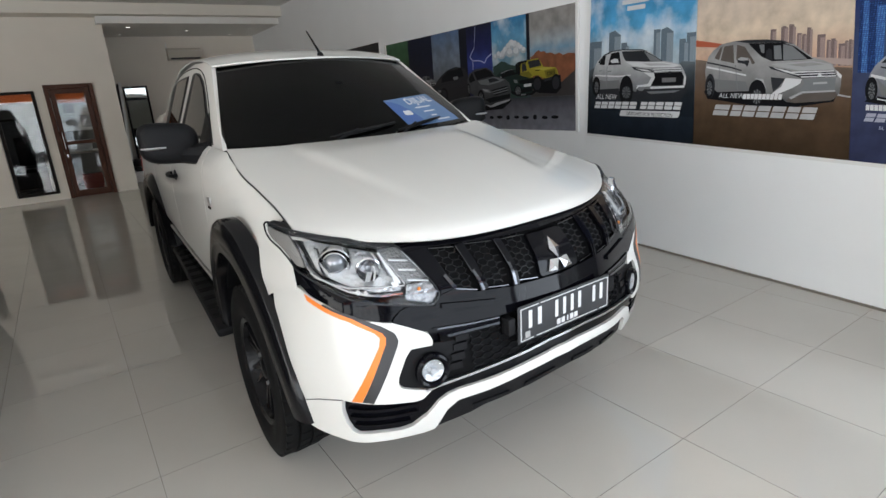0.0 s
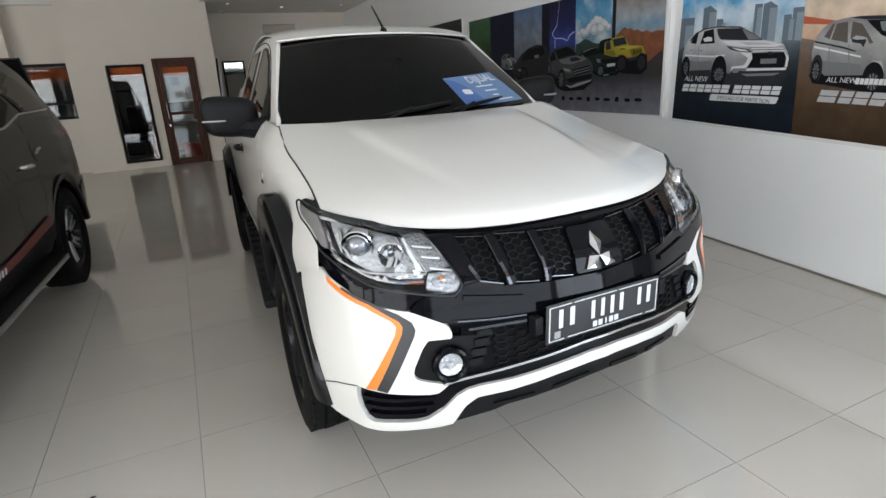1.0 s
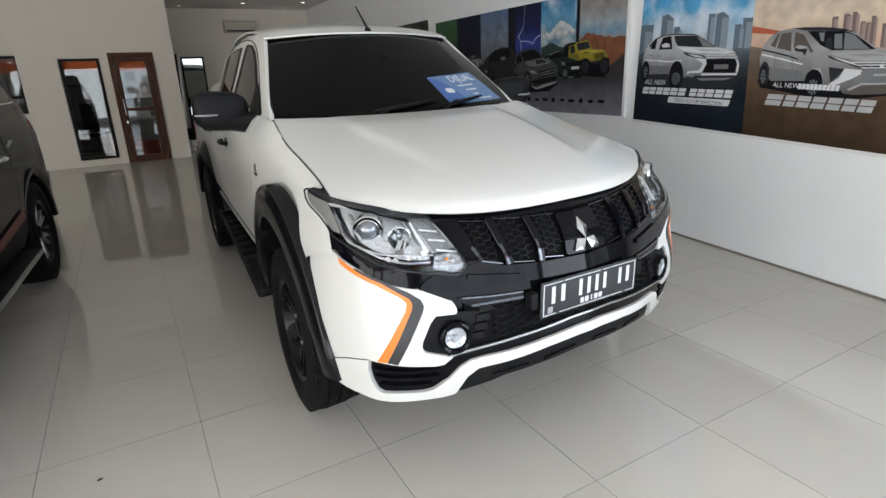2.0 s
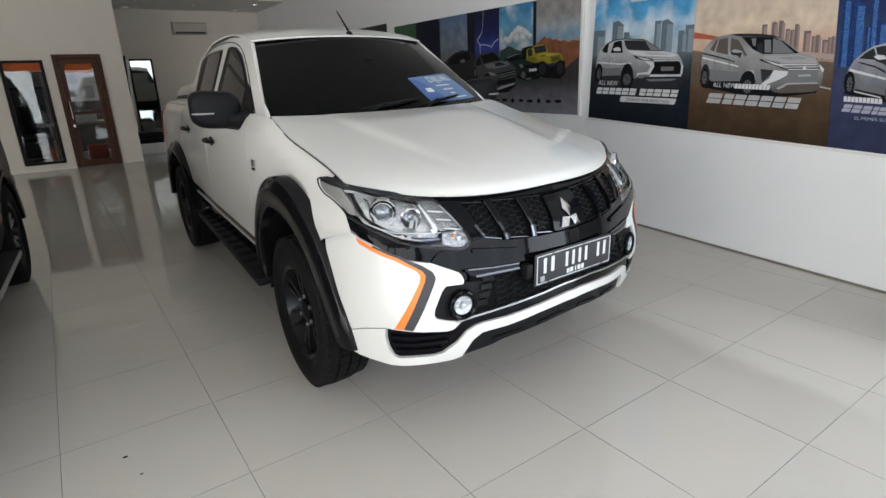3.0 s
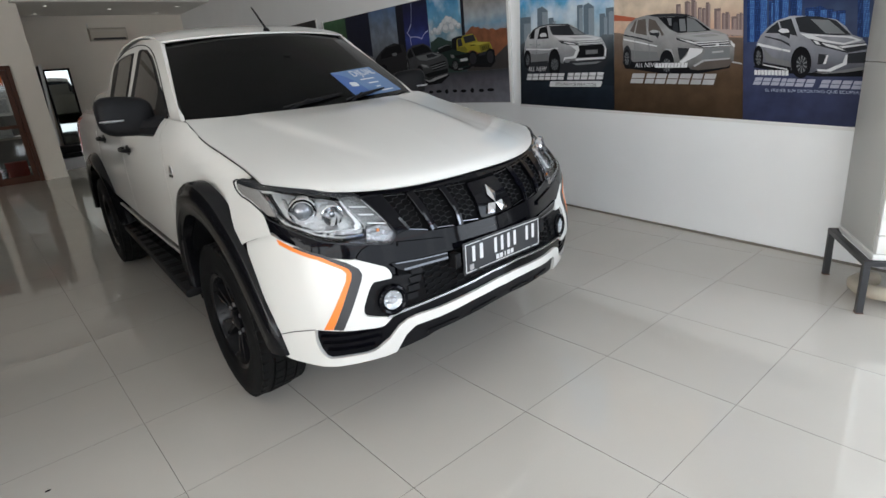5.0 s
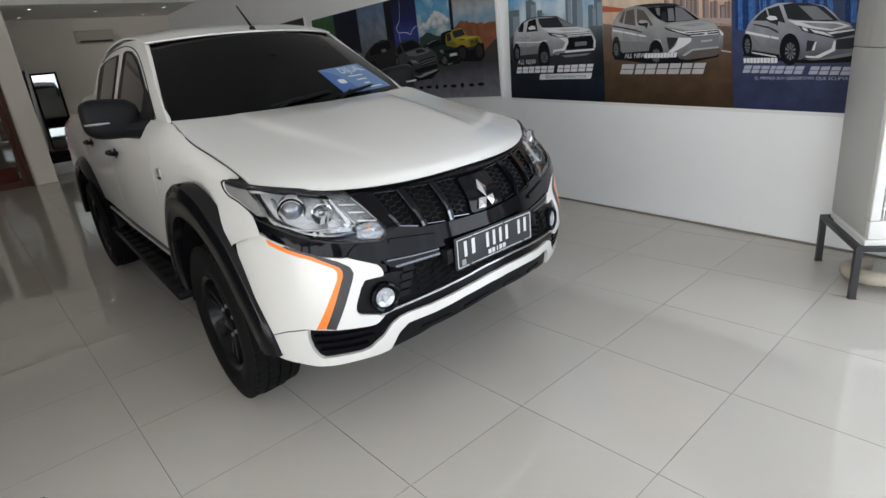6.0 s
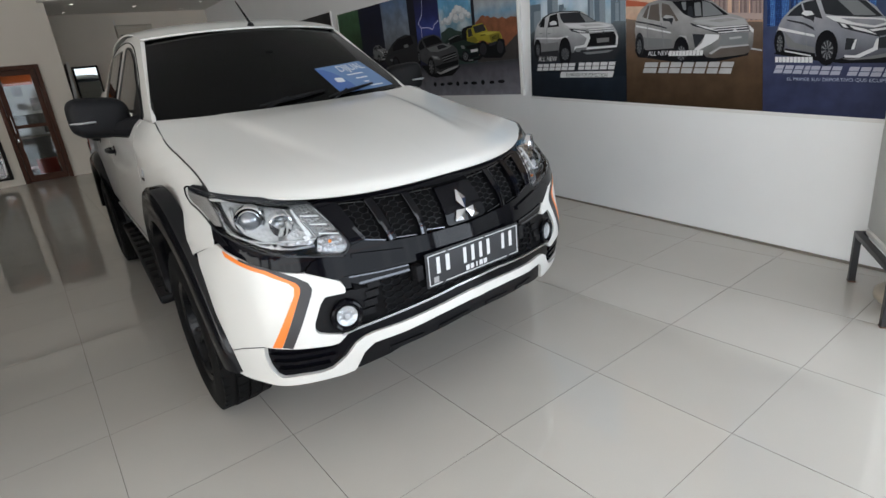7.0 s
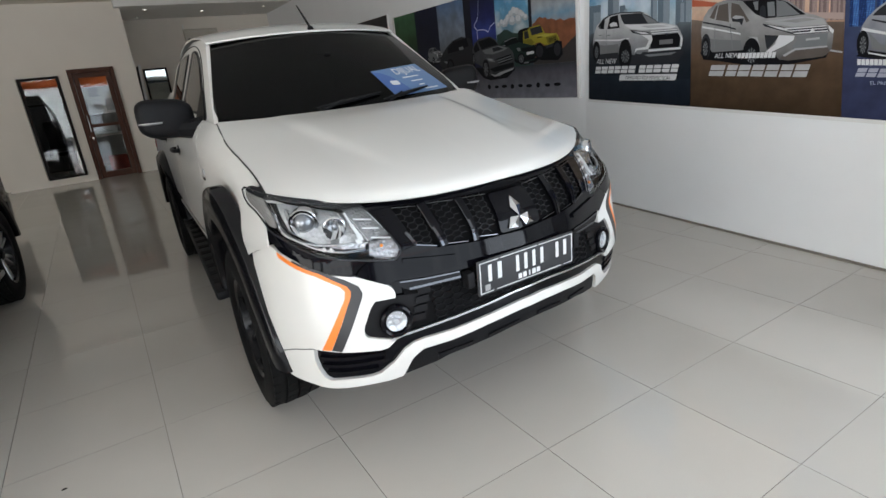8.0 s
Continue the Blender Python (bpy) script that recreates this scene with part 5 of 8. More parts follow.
def card_at(a, b, off=0.0):
    """The card lies along the glass, its corners set to fit the camera's view: a across it, b up it, both 0 to 1."""
    u = (0.306 + 0.59 * a) * (1 - b) + (0.238 + 0.546 * a) * b
    w = (0.047 - 0.003 * a) * (1 - b) + (0.368 + 0.050 * a) * b
    return screen_at(u, w) + Vector((0, -0.62, 0.78)) * (0.006 + off)


CARD_BLUE = plain("card_blue", (0.105, 0.19, 0.35), 0.5, vary=0.05)
CARD_DARK = plain("card_dark_blue", (0.05, 0.11, 0.30), 0.5)
part("card_sheet", panel([(0, 0), (1, 0), (1, 1), (0, 1)], card_at, 0.001, 0.08), CARD_BLUE, card)
part("card_field", panel([(0, 0)] + [(0.34 * math.cos(a) + 0.0, 0.95 * math.sin(a)) for a in [0.0, 0.3, 0.6, 0.9, 1.2, 1.5]] + [(0, 0.98)], lambda a, b, o: card_at(a, b, o + 0.0012), 0.0008, 0.1), CARD_DARK, card)
bm = text_mesh("DIJUAL", 0.34)
for v in bm.verts:
    v.co = card_at(0.64 + v.co.x * 0.52, 0.72 + v.co.z * 0.95, 0.0022 + v.co.y)
part("card_word", bm, M_MARK, card, "white word for sale", smooth=0)
for a0, a1, b0 in ((0.42, 0.74, 0.56), (0.50, 0.72, 0.40), (0.56, 0.66, 0.24), (0.58, 0.84, 0.08)):
    part("card_bar", panel([(a0, b0), (a1, b0), (a1, b0 + 0.038), (a0, b0 + 0.038)], lambda a, b, o: card_at(a, b, o + 0.002), 0.0008, 0.1), M_MARK, card)
part("card_logo", panel([(0.12, 0.38), (0.26, 0.36), (0.27, 0.52), (0.13, 0.54)], lambda a, b, o: card_at(a, b, o + 0.003), 0.0008, 0.1, 0.03), M_MARK, card, "plain white logo patch")
skew_to_view(card)


# ---------------------------------------------------------------- posters on the east wall
def flat_shape(bm, pts, y, index=0):
    """A printed area: a flat outline in the x-z plane, y metres off the sheet."""
    f = bm.faces.new([bm.verts.new((x, y, z)) for x, z in pts])
    f.material_index = index
    return f


def disc(cx, cz, rx, rz, n=24, a0=0.0, a1=360.0):
    return [(cx + rx * math.cos(radians(a0 + (a1 - a0) * i / n)), cz + rz * math.sin(radians(a0 + (a1 - a0) * i / n))) for i in range(n)]


INK = plain("ink_black", (0.007, 0.007, 0.009), 0.4, spec=0.1)
INK_WHITE = gradient("ink_white", [(0, (0.10, 0.105, 0.115)), (0.4, (0.34, 0.35, 0.37)), (1, (0.60, 0.61, 0.63))], "Z", 0.36, 0.68)
INK_PALE = plain("ink_pale_grey", (0.36, 0.365, 0.38), 0.4, vary=0.12, vscale=8, spec=0.16)
INK_SHADE = plain("ink_shade_grey", (0.16, 0.163, 0.17), 0.4, vary=0.2, vscale=5, spec=0.16)
INK_SILVER = gradient("ink_silver", [(0, (0.11, 0.11, 0.11)), (0.45, (0.30, 0.30, 0.305)), (0.75, (0.38, 0.38, 0.385)), (1, (0.26, 0.26, 0.265))], "Z", 0.33, 0.70)
INK_MID = plain("ink_mid_grey", (0.17, 0.18, 0.19), 0.4, vary=0.2, vscale=6, spec=0.16)
INK_DARK = plain("ink_dark_grey", (0.026, 0.028, 0.033), 0.4, vary=0.3, vscale=6, spec=0.1)
INK_LIGHT = plain("ink_light", (0.62, 0.63, 0.65), 0.4, spec=0.16)


def printed_car(name, parent, x, z, w, h, paint, y0, label):
    """A car seen from its front corner, printed flat: body, glass, wheels, lamps and grille in layers."""
    inks = (paint, INK, INK_DARK, INK_PALE, INK_MID, INK_LIGHT, INK_SHADE)
    names = ("printed_body", "printed_shade", "printed_glass", "printed_bonnet", "printed_trim", "printed_lamp", "printed_panel")
    root = []

    def lay(pts, k, i):
        bm = bmesh.new()
        flat_shape(bm, [(x + a * w, z + b * h) for a, b in pts], y0 - 0.0007 * k)
        if not root:
            root.append(part(name, bm, inks[i], parent, label, smooth=0))
        else:
            part(names[i], bm, inks[i], root[0], smooth=0)

    lay([(0.0, 0.24), (0.35, 0.06), (0.60, 0.12), (0.98, 0.20), (0.99, 0.30), (0.5, 0.32), (0.05, 0.36)], 0, 1)
    lay([(0.02, 0.62), (0.06, 0.81), (0.16, 0.95), (0.27, 1.0), (0.42, 1.0), (0.54, 0.98), (0.65, 0.87), (0.73, 0.80), (0.84, 0.76), (0.91, 0.715), (0.955, 0.64), (0.99, 0.49), (0.99, 0.35), (0.935, 0.25), (0.61, 0.20), (0.44, 0.20), (0.30, 0.23), (0.10, 0.31), (0.02, 0.42)], 1, 0)
    lay([(0.095, 0.755), (0.16, 0.895), (0.27, 0.955), (0.305, 0.95), (0.315, 0.795)], 2, 2)
    lay([(0.335, 0.925), (0.54, 0.955), (0.685, 0.815), (0.56, 0.79), (0.36, 0.795)], 2, 2)
    lay([(0.37, 0.90), (0.45, 0.93), (0.42, 0.82), (0.385, 0.82)], 3, 4)
    lay([(0.19, 0.92), (0.205, 0.925), (0.225, 0.775), (0.208, 0.772)], 3, 0)
    lay([(0.36, 0.785), (0.56, 0.78), (0.70, 0.805), (0.90, 0.71), (0.66, 0.665), (0.43, 0.69)], 2, 3)
    lay([(0.52, 0.745), (0.70, 0.775), (0.87, 0.715), (0.68, 0.69)], 3, 0)
    lay([(0.04, 0.635), (0.36, 0.685), (0.36, 0.67), (0.04, 0.615)], 3, 4)
    lay([(0.205, 0.75), (0.212, 0.75), (0.222, 0.30), (0.214, 0.30)], 3, 4)
    lay([(0.315, 0.79), (0.322, 0.79), (0.30, 0.52), (0.293, 0.52)], 3, 4)
    lay([(0.255, 0.80), (0.31, 0.825), (0.335, 0.80), (0.32, 0.735), (0.265, 0.73)], 4, 1)
    lay([(0.26, 0.81), (0.31, 0.83), (0.332, 0.805), (0.262, 0.775)], 5, 0)
    lay([(0.10, 0.285), (0.30, 0.205), (0.30, 0.225), (0.10, 0.305)], 4, 1)
    lay([(0.655, 0.665), (0.945, 0.655), (0.965, 0.41), (0.82, 0.36), (0.66, 0.40)], 3, 1)
    for b in (0.635, 0.595):
        lay([(0.665, b), (0.945, b - 0.004), (0.95, b - 0.018), (0.665, b - 0.016)], 4, 5)
    lay([(0.60, 0.64), (0.655, 0.65), (0.70, 0.42), (0.672, 0.40)], 4, 5)
    lay([(0.935, 0.64), (0.965, 0.60), (0.955, 0.42), (0.935, 0.42)], 4, 5)
    lay([(0.72, 0.515), (0.89, 0.51), (0.895, 0.455), (0.72, 0.455)], 5, 4)
    lay([(0.425, 0.695), (0.63, 0.665), (0.645, 0.60), (0.54, 0.615)], 3, 2)
    lay([(0.455, 0.682), (0.60, 0.655), (0.61, 0.625), (0.54, 0.635)], 4, 5)
    lay([(0.50, 0.40), (0.66, 0.375), (0.80, 0.34), (0.97, 0.37), (0.94, 0.25), (0.61, 0.22), (0.50, 0.30)], 3, 2)
    lay([(0.54, 0.375), (0.585, 0.37), (0.58, 0.32), (0.545, 0.33)], 4, 5)
    lay([(0.52, 0.29), (0.80, 0.275), (0.97, 0.315), (0.94, 0.245), (0.61, 0.205)], 4, 3)
    for cx, cz, rx, rz in ((0.052, 0.405, 0.036, 0.15), (0.385, 0.29, 0.068, 0.17)):
        lay(disc(cx - 0.006, cz + 0.015, rx * 1.22, rz * 1.22), 4, 1)
        lay(disc(cx, cz, rx * 0.74, rz * 0.74), 5, 2)
        for k in range(7):
            a = 360 / 7 * k + 20
            lay([(cx, cz), (cx + rx * 0.72 * math.cos(radians(a - 11)), cz + rz * 0.72 * math.sin(radians(a - 11))), (cx + rx * 0.72 * math.cos(radians(a + 11)), cz + rz * 0.72 * math.sin(radians(a + 11)))], 6, 3)
        lay(disc(cx, cz, rx * 0.14, rz * 0.14, 12), 7, 4)
    return root[0]


INK_BROWN = plain("ink_warm_glass", (0.10, 0.086, 0.077), 0.4, vary=0.25, vscale=9, spec=0.16)


def printed_wheel(lay, cx, cz, rx, rz, k):
    lay("printed_tyre", INK, k, disc(cx, cz, rx, rz))
    lay("printed_rim", INK_DARK, k + 1, disc(cx, cz, rx * 0.74, rz * 0.74))
    for i in range(10):
        a, b = radians(36 * i + 8), radians(36 * i + 22)
        lay("printed_spoke", INK_MID, k + 2, [(cx, cz), (cx + rx * 0.7 * math.cos(a), cz + rz * 0.7 * math.sin(a)), (cx + rx * 0.7 * math.cos(b), cz + rz * 0.7 * math.sin(b))])
    lay("printed_hub", INK_DARK, k + 3, disc(cx, cz, rx * 0.14, rz * 0.14, 10))


def printer(parent, y0, label):
    """Lays one flat shape over another; the first one carries the rest."""
    root = []

    def lay(name, colour, k, pts):
        bm = bmesh.new()
        flat_shape(bm, pts, y0 - 0.0007 * k)
        root.append(part(name, bm, colour, root[0] if root else parent, "" if root else label, smooth=0))

    return lay


def printed_offroader(parent, paint, y0, label):
    """A tall off-roader seen from its front corner."""
    lay = printer(parent, y0, label)
    lay("printed_car", INK_DARK, 0, [(0.011, 0.47), (0.074, 0.547), (1.099, 0.489), (1.103, 0.385), (1.046, 0.324), (0.568, 0.305), (0.083, 0.356)])
    lay("body", paint, 1, [(0.056, 0.469), (0.061, 0.53), (0.078, 0.59), (0.111, 0.64), (0.189, 0.688), (0.279, 0.714), (0.405, 0.725), (0.643, 0.714), (0.712, 0.697), (0.846, 0.62), (0.953, 0.602), (1.035, 0.585), (1.067, 0.545), (1.088, 0.511), (1.085, 0.433), (1.063, 0.407), (0.941, 0.396), (0.748, 0.381), (0.635, 0.37), (0.56, 0.387), (0.407, 0.39), (0.189, 0.388), (0.121, 0.409), (0.066, 0.435)])
    lay("printed_panel", INK_SHADE, 2, [(0.071, 0.495), (0.212, 0.469), (0.391, 0.477), (0.409, 0.407), (0.178, 0.395), (0.143, 0.461)])
    lay("printed_crease", INK_LIGHT, 3, [(0.086, 0.526), (0.389, 0.513), (0.523, 0.521), (0.526, 0.512), (0.39, 0.5), (0.087, 0.514)])
    lay("printed_rail", INK_DARK, 2, [(0.12, 0.628), (0.192, 0.69), (0.284, 0.716), (0.405, 0.725), (0.643, 0.714), (0.716, 0.694), (0.666, 0.703), (0.42, 0.717), (0.295, 0.709), (0.208, 0.682), (0.141, 0.624)])
    lay("printed_glass", INK, 3, [(0.137, 0.611), (0.187, 0.673), (0.221, 0.685), (0.206, 0.606)])
    lay("printed_glass", INK, 3, [(0.25, 0.603), (0.285, 0.698), (0.383, 0.709), (0.407, 0.604)])
    lay("printed_glass", INK_DARK, 3, [(0.413, 0.709), (0.666, 0.702), (0.757, 0.669), (0.868, 0.613), (0.67, 0.618), (0.465, 0.629), (0.434, 0.662)])
    lay("printed_glare", INK_MID, 4, [(0.666, 0.696), (0.749, 0.667), (0.851, 0.618), (0.737, 0.62)])
    lay("printed_mirror", INK_LIGHT, 5, [(0.28, 0.64), (0.328, 0.655), (0.371, 0.648), (0.382, 0.621), (0.296, 0.619)])
    lay("printed_bonnet", INK_LIGHT, 3, [(0.47, 0.621), (0.868, 0.607), (1.031, 0.581), (0.975, 0.566), (0.672, 0.575), (0.544, 0.588)])
    lay("printed_bonnet", paint, 4, [(0.648, 0.605), (0.864, 0.6), (0.974, 0.582), (0.739, 0.584)])
    lay("printed_lamp", INK_DARK, 4, [(0.532, 0.582), (0.74, 0.556), (0.781, 0.534), (0.674, 0.536), (0.569, 0.556)])
    lay("printed_lamp", INK_LIGHT, 5, [(0.575, 0.57), (0.718, 0.552), (0.754, 0.539), (0.669, 0.543)])
    lay("printed_grille", INK_MID, 4, [(0.744, 0.564), (1.044, 0.566), (1.057, 0.533), (0.781, 0.533)])
    lay("printed_bar", INK_LIGHT, 5, [(0.762, 0.561), (1.044, 0.561), (1.046, 0.554), (0.769, 0.553)])
    lay("printed_bar", INK_LIGHT, 5, [(0.776, 0.545), (1.053, 0.545), (1.055, 0.538), (0.783, 0.537)])
    lay("printed_badge", INK_DARK, 6, [(0.914, 0.528), (0.939, 0.541), (0.964, 0.527), (0.94, 0.517)])
    lay("printed_grille", INK, 4, [(0.781, 0.528), (1.049, 0.532), (1.075, 0.501), (1.062, 0.432), (0.741, 0.428), (0.787, 0.491)])
    lay("printed_plate", INK_SHADE, 5, [(0.863, 0.489), (0.999, 0.491), (0.998, 0.459), (0.864, 0.455)])
    lay("printed_blade", INK_LIGHT, 5, [(0.664, 0.537), (0.777, 0.528), (0.791, 0.494), (0.746, 0.425), (0.621, 0.421), (0.592, 0.399), (0.604, 0.434), (0.718, 0.444), (0.752, 0.494)])
    lay("printed_blade", INK_LIGHT, 5, [(1.053, 0.536), (1.095, 0.495), (1.089, 0.436), (1.073, 0.436), (1.075, 0.495)])
    lay("printed_bumper", INK_DARK, 4, [(0.601, 0.408), (0.747, 0.403), (1.074, 0.418), (1.048, 0.382), (0.681, 0.367), (0.593, 0.376)])
    lay("printed_bar", INK_LIGHT, 5, [(0.746, 0.422), (1.082, 0.431), (1.078, 0.416), (0.747, 0.406)])
    lay("printed_fog", INK_MID, 5, disc(0.643, 0.402, 0.036, 0.013))
    lay("printed_lip", INK_MID, 5, [(0.703, 0.384), (1.043, 0.398), (0.983, 0.378), (0.748, 0.367)])
    lay("printed_gap", INK_MID, 4, [(0.238, 0.598), (0.245, 0.598), (0.24, 0.418), (0.232, 0.418)])
    lay("printed_handle", INK_MID, 4, [(0.139, 0.56), (0.176, 0.561), (0.176, 0.554), (0.139, 0.553)])
    lay("printed_handle", INK_MID, 4, [(0.25, 0.555), (0.291, 0.556), (0.292, 0.549), (0.25, 0.548)])
    lay("printed_step", INK_DARK, 4, [(0.167, 0.399), (0.394, 0.409), (0.395, 0.374), (0.179, 0.381)])
    lay("printed_arch", INK, 4, disc(0.478, 0.391, 0.079, 0.123))
    lay("printed_arch", INK, 4, disc(0.107, 0.426, 0.051, 0.084))
    printed_wheel(lay, 0.483, 0.375, 0.070, 0.070, 5)
    printed_wheel(lay, 0.113, 0.417, 0.037, 0.070, 5)


def printed_carrier(parent, paint, y0, label):
    """A low family car seen from its front corner."""
    lay = printer(parent, y0, label)
    lay("printed_car", INK, 0, [(0.085, 0.387), (0.136, 0.473), (1.016, 0.398), (0.993, 0.337), (0.761, 0.299), (0.471, 0.297), (0.197, 0.331), (0.115, 0.337)])
    lay("body", paint, 1, [(0.088, 0.53), (0.095, 0.584), (0.111, 0.626), (0.15, 0.669), (0.216, 0.707), (0.319, 0.722), (0.403, 0.724), (0.548, 0.718), (0.67, 0.704), (0.745, 0.676), (0.861, 0.592), (0.916, 0.579), (0.977, 0.553), (0.998, 0.517), (1.032, 0.487), (1.03, 0.434), (1.024, 0.386), (0.992, 0.351), (0.926, 0.338), (0.76, 0.323), (0.701, 0.329), (0.67, 0.357), (0.563, 0.359), (0.45, 0.394), (0.194, 0.385), (0.157, 0.416), (0.096, 0.466)])
    lay("printed_roof", INK_DARK, 2, [(0.328, 0.719), (0.403, 0.724), (0.548, 0.718), (0.67, 0.704), (0.739, 0.678), (0.671, 0.692), (0.421, 0.703)])
    lay("printed_glass", INK_BROWN, 3, [(0.163, 0.618), (0.213, 0.689), (0.229, 0.693), (0.203, 0.602)])
    lay("printed_glass", INK_BROWN, 3, [(0.214, 0.6), (0.24, 0.691), (0.312, 0.698), (0.324, 0.578)])
    lay("printed_glass", INK_BROWN, 3, [(0.338, 0.601), (0.341, 0.698), (0.402, 0.68), (0.481, 0.575), (0.459, 0.567), (0.438, 0.605)])
    lay("printed_glass", INK, 3, [(0.426, 0.7), (0.671, 0.692), (0.745, 0.664), (0.864, 0.585), (0.777, 0.583), (0.6, 0.581), (0.524, 0.613), (0.475, 0.656)])
    lay("printed_glare", INK_MID, 4, [(0.671, 0.683), (0.73, 0.667), (0.828, 0.588), (0.675, 0.585)])
    lay("printed_seat", INK_DARK, 4, [(0.559, 0.65), (0.575, 0.661), (0.594, 0.654), (0.604, 0.587), (0.553, 0.601)])
    lay("printed_pane", INK_MID, 4, [(0.505, 0.687), (0.543, 0.688), (0.544, 0.634), (0.523, 0.639)])
    lay("printed_pane", INK_MID, 4, [(0.608, 0.676), (0.656, 0.676), (0.666, 0.591), (0.615, 0.592)])
    lay("printed_belt", INK_DARK, 4, [(0.102, 0.595), (0.186, 0.58), (0.31, 0.554), (0.385, 0.531), (0.379, 0.525), (0.31, 0.543), (0.186, 0.569), (0.102, 0.585)])
    lay("printed_mirror", INK_DARK, 5, [(0.345, 0.602), (0.375, 0.616), (0.428, 0.608), (0.439, 0.585), (0.424, 0.55), (0.407, 0.571), (0.353, 0.58)])
    lay("printed_mirror", INK_PALE, 6, [(0.347, 0.603), (0.375, 0.617), (0.428, 0.608), (0.434, 0.594), (0.376, 0.593)])
    lay("printed_bonnet", INK_PALE, 3, [(0.586, 0.565), (0.862, 0.574), (0.97, 0.552), (0.991, 0.52), (0.78, 0.519), (0.692, 0.539)])
    lay("printed_bonnet", paint, 4, [(0.691, 0.557), (0.857, 0.566), (0.933, 0.552), (0.807, 0.542)])
    lay("printed_panel", INK_SHADE, 2, [(0.136, 0.487), (0.191, 0.473), (0.418, 0.456), (0.437, 0.396), (0.198, 0.388), (0.16, 0.442)])
    lay("printed_crease", INK_LIGHT, 3, [(0.099, 0.566), (0.241, 0.539), (0.416, 0.502), (0.417, 0.492), (0.242, 0.527), (0.1, 0.553)])
    lay("printed_crease", INK_PALE, 3, [(0.479, 0.478), (0.543, 0.471), (0.564, 0.412), (0.553, 0.412), (0.531, 0.458)])
    lay("printed_lamp", INK_DARK, 4, [(0.574, 0.552), (0.707, 0.527), (0.813, 0.485), (0.808, 0.47), (0.694, 0.506), (0.596, 0.533)])
    lay("printed_lamp", INK_LIGHT, 5, [(0.602, 0.544), (0.708, 0.521), (0.789, 0.488), (0.693, 0.512)])
    lay("printed_grille", INK_DARK, 4, [(0.72, 0.514), (0.988, 0.517), (1.01, 0.479), (0.799, 0.473)])
    lay("printed_bar", INK_LIGHT, 5, [(0.726, 0.514), (0.988, 0.516), (0.99, 0.51), (0.738, 0.506)])
    lay("printed_bar", INK_LIGHT, 5, [(0.758, 0.499), (0.993, 0.503), (0.996, 0.497), (0.77, 0.493)])
    lay("printed_bar", INK_LIGHT, 5, [(0.787, 0.484), (1.002, 0.488), (1.005, 0.482), (0.799, 0.477)])
    lay("printed_badge", INK_LIGHT, 6, [(0.893, 0.482), (0.908, 0.509), (0.926, 0.482), (0.909, 0.487)])
    lay("printed_grille", INK_MID, 4, [(0.802, 0.468), (1.002, 0.474), (0.996, 0.405), (0.785, 0.4), (0.815, 0.443)])
    lay("printed_plate", INK_PALE, 5, [(0.87, 0.448), (0.953, 0.453), (0.954, 0.441), (0.87, 0.436)])
    lay("printed_fog_pod", INK_DARK, 4, [(0.595, 0.482), (0.695, 0.473), (0.655, 0.425), (0.615, 0.39), (0.604, 0.43)])
    lay("printed_blade", INK_LIGHT, 5, [(0.695, 0.476), (0.799, 0.468), (0.792, 0.443), (0.741, 0.415), (0.64, 0.374), (0.606, 0.38), (0.668, 0.422)])
    lay("printed_blade", INK_LIGHT, 5, [(1.003, 0.517), (1.035, 0.487), (1.031, 0.467), (1.01, 0.486)])
    lay("printed_skirt", INK_BROWN, 4, [(0.701, 0.337), (0.8, 0.393), (0.998, 0.402), (1.015, 0.374), (0.979, 0.344), (0.76, 0.323)])
    lay("printed_bar", INK_PALE, 5, [(0.722, 0.356), (0.803, 0.395), (1.0, 0.404), (1.001, 0.395), (0.806, 0.383), (0.737, 0.346)])
    lay("printed_gap", INK_MID, 4, [(0.33, 0.568), (0.337, 0.567), (0.361, 0.401), (0.354, 0.401)])
    lay("printed_gap", INK_MID, 4, [(0.207, 0.581), (0.213, 0.581), (0.211, 0.41), (0.206, 0.41)])
    lay("printed_arch", INK, 4, disc(0.502, 0.385, 0.062, 0.083))
    lay("printed_arch", INK_DARK, 4, disc(0.135, 0.428, 0.041, 0.084))
    printed_wheel(lay, 0.504, 0.358, 0.053, 0.067, 5)
    printed_wheel(lay, 0.133, 0.413, 0.031, 0.071, 5)


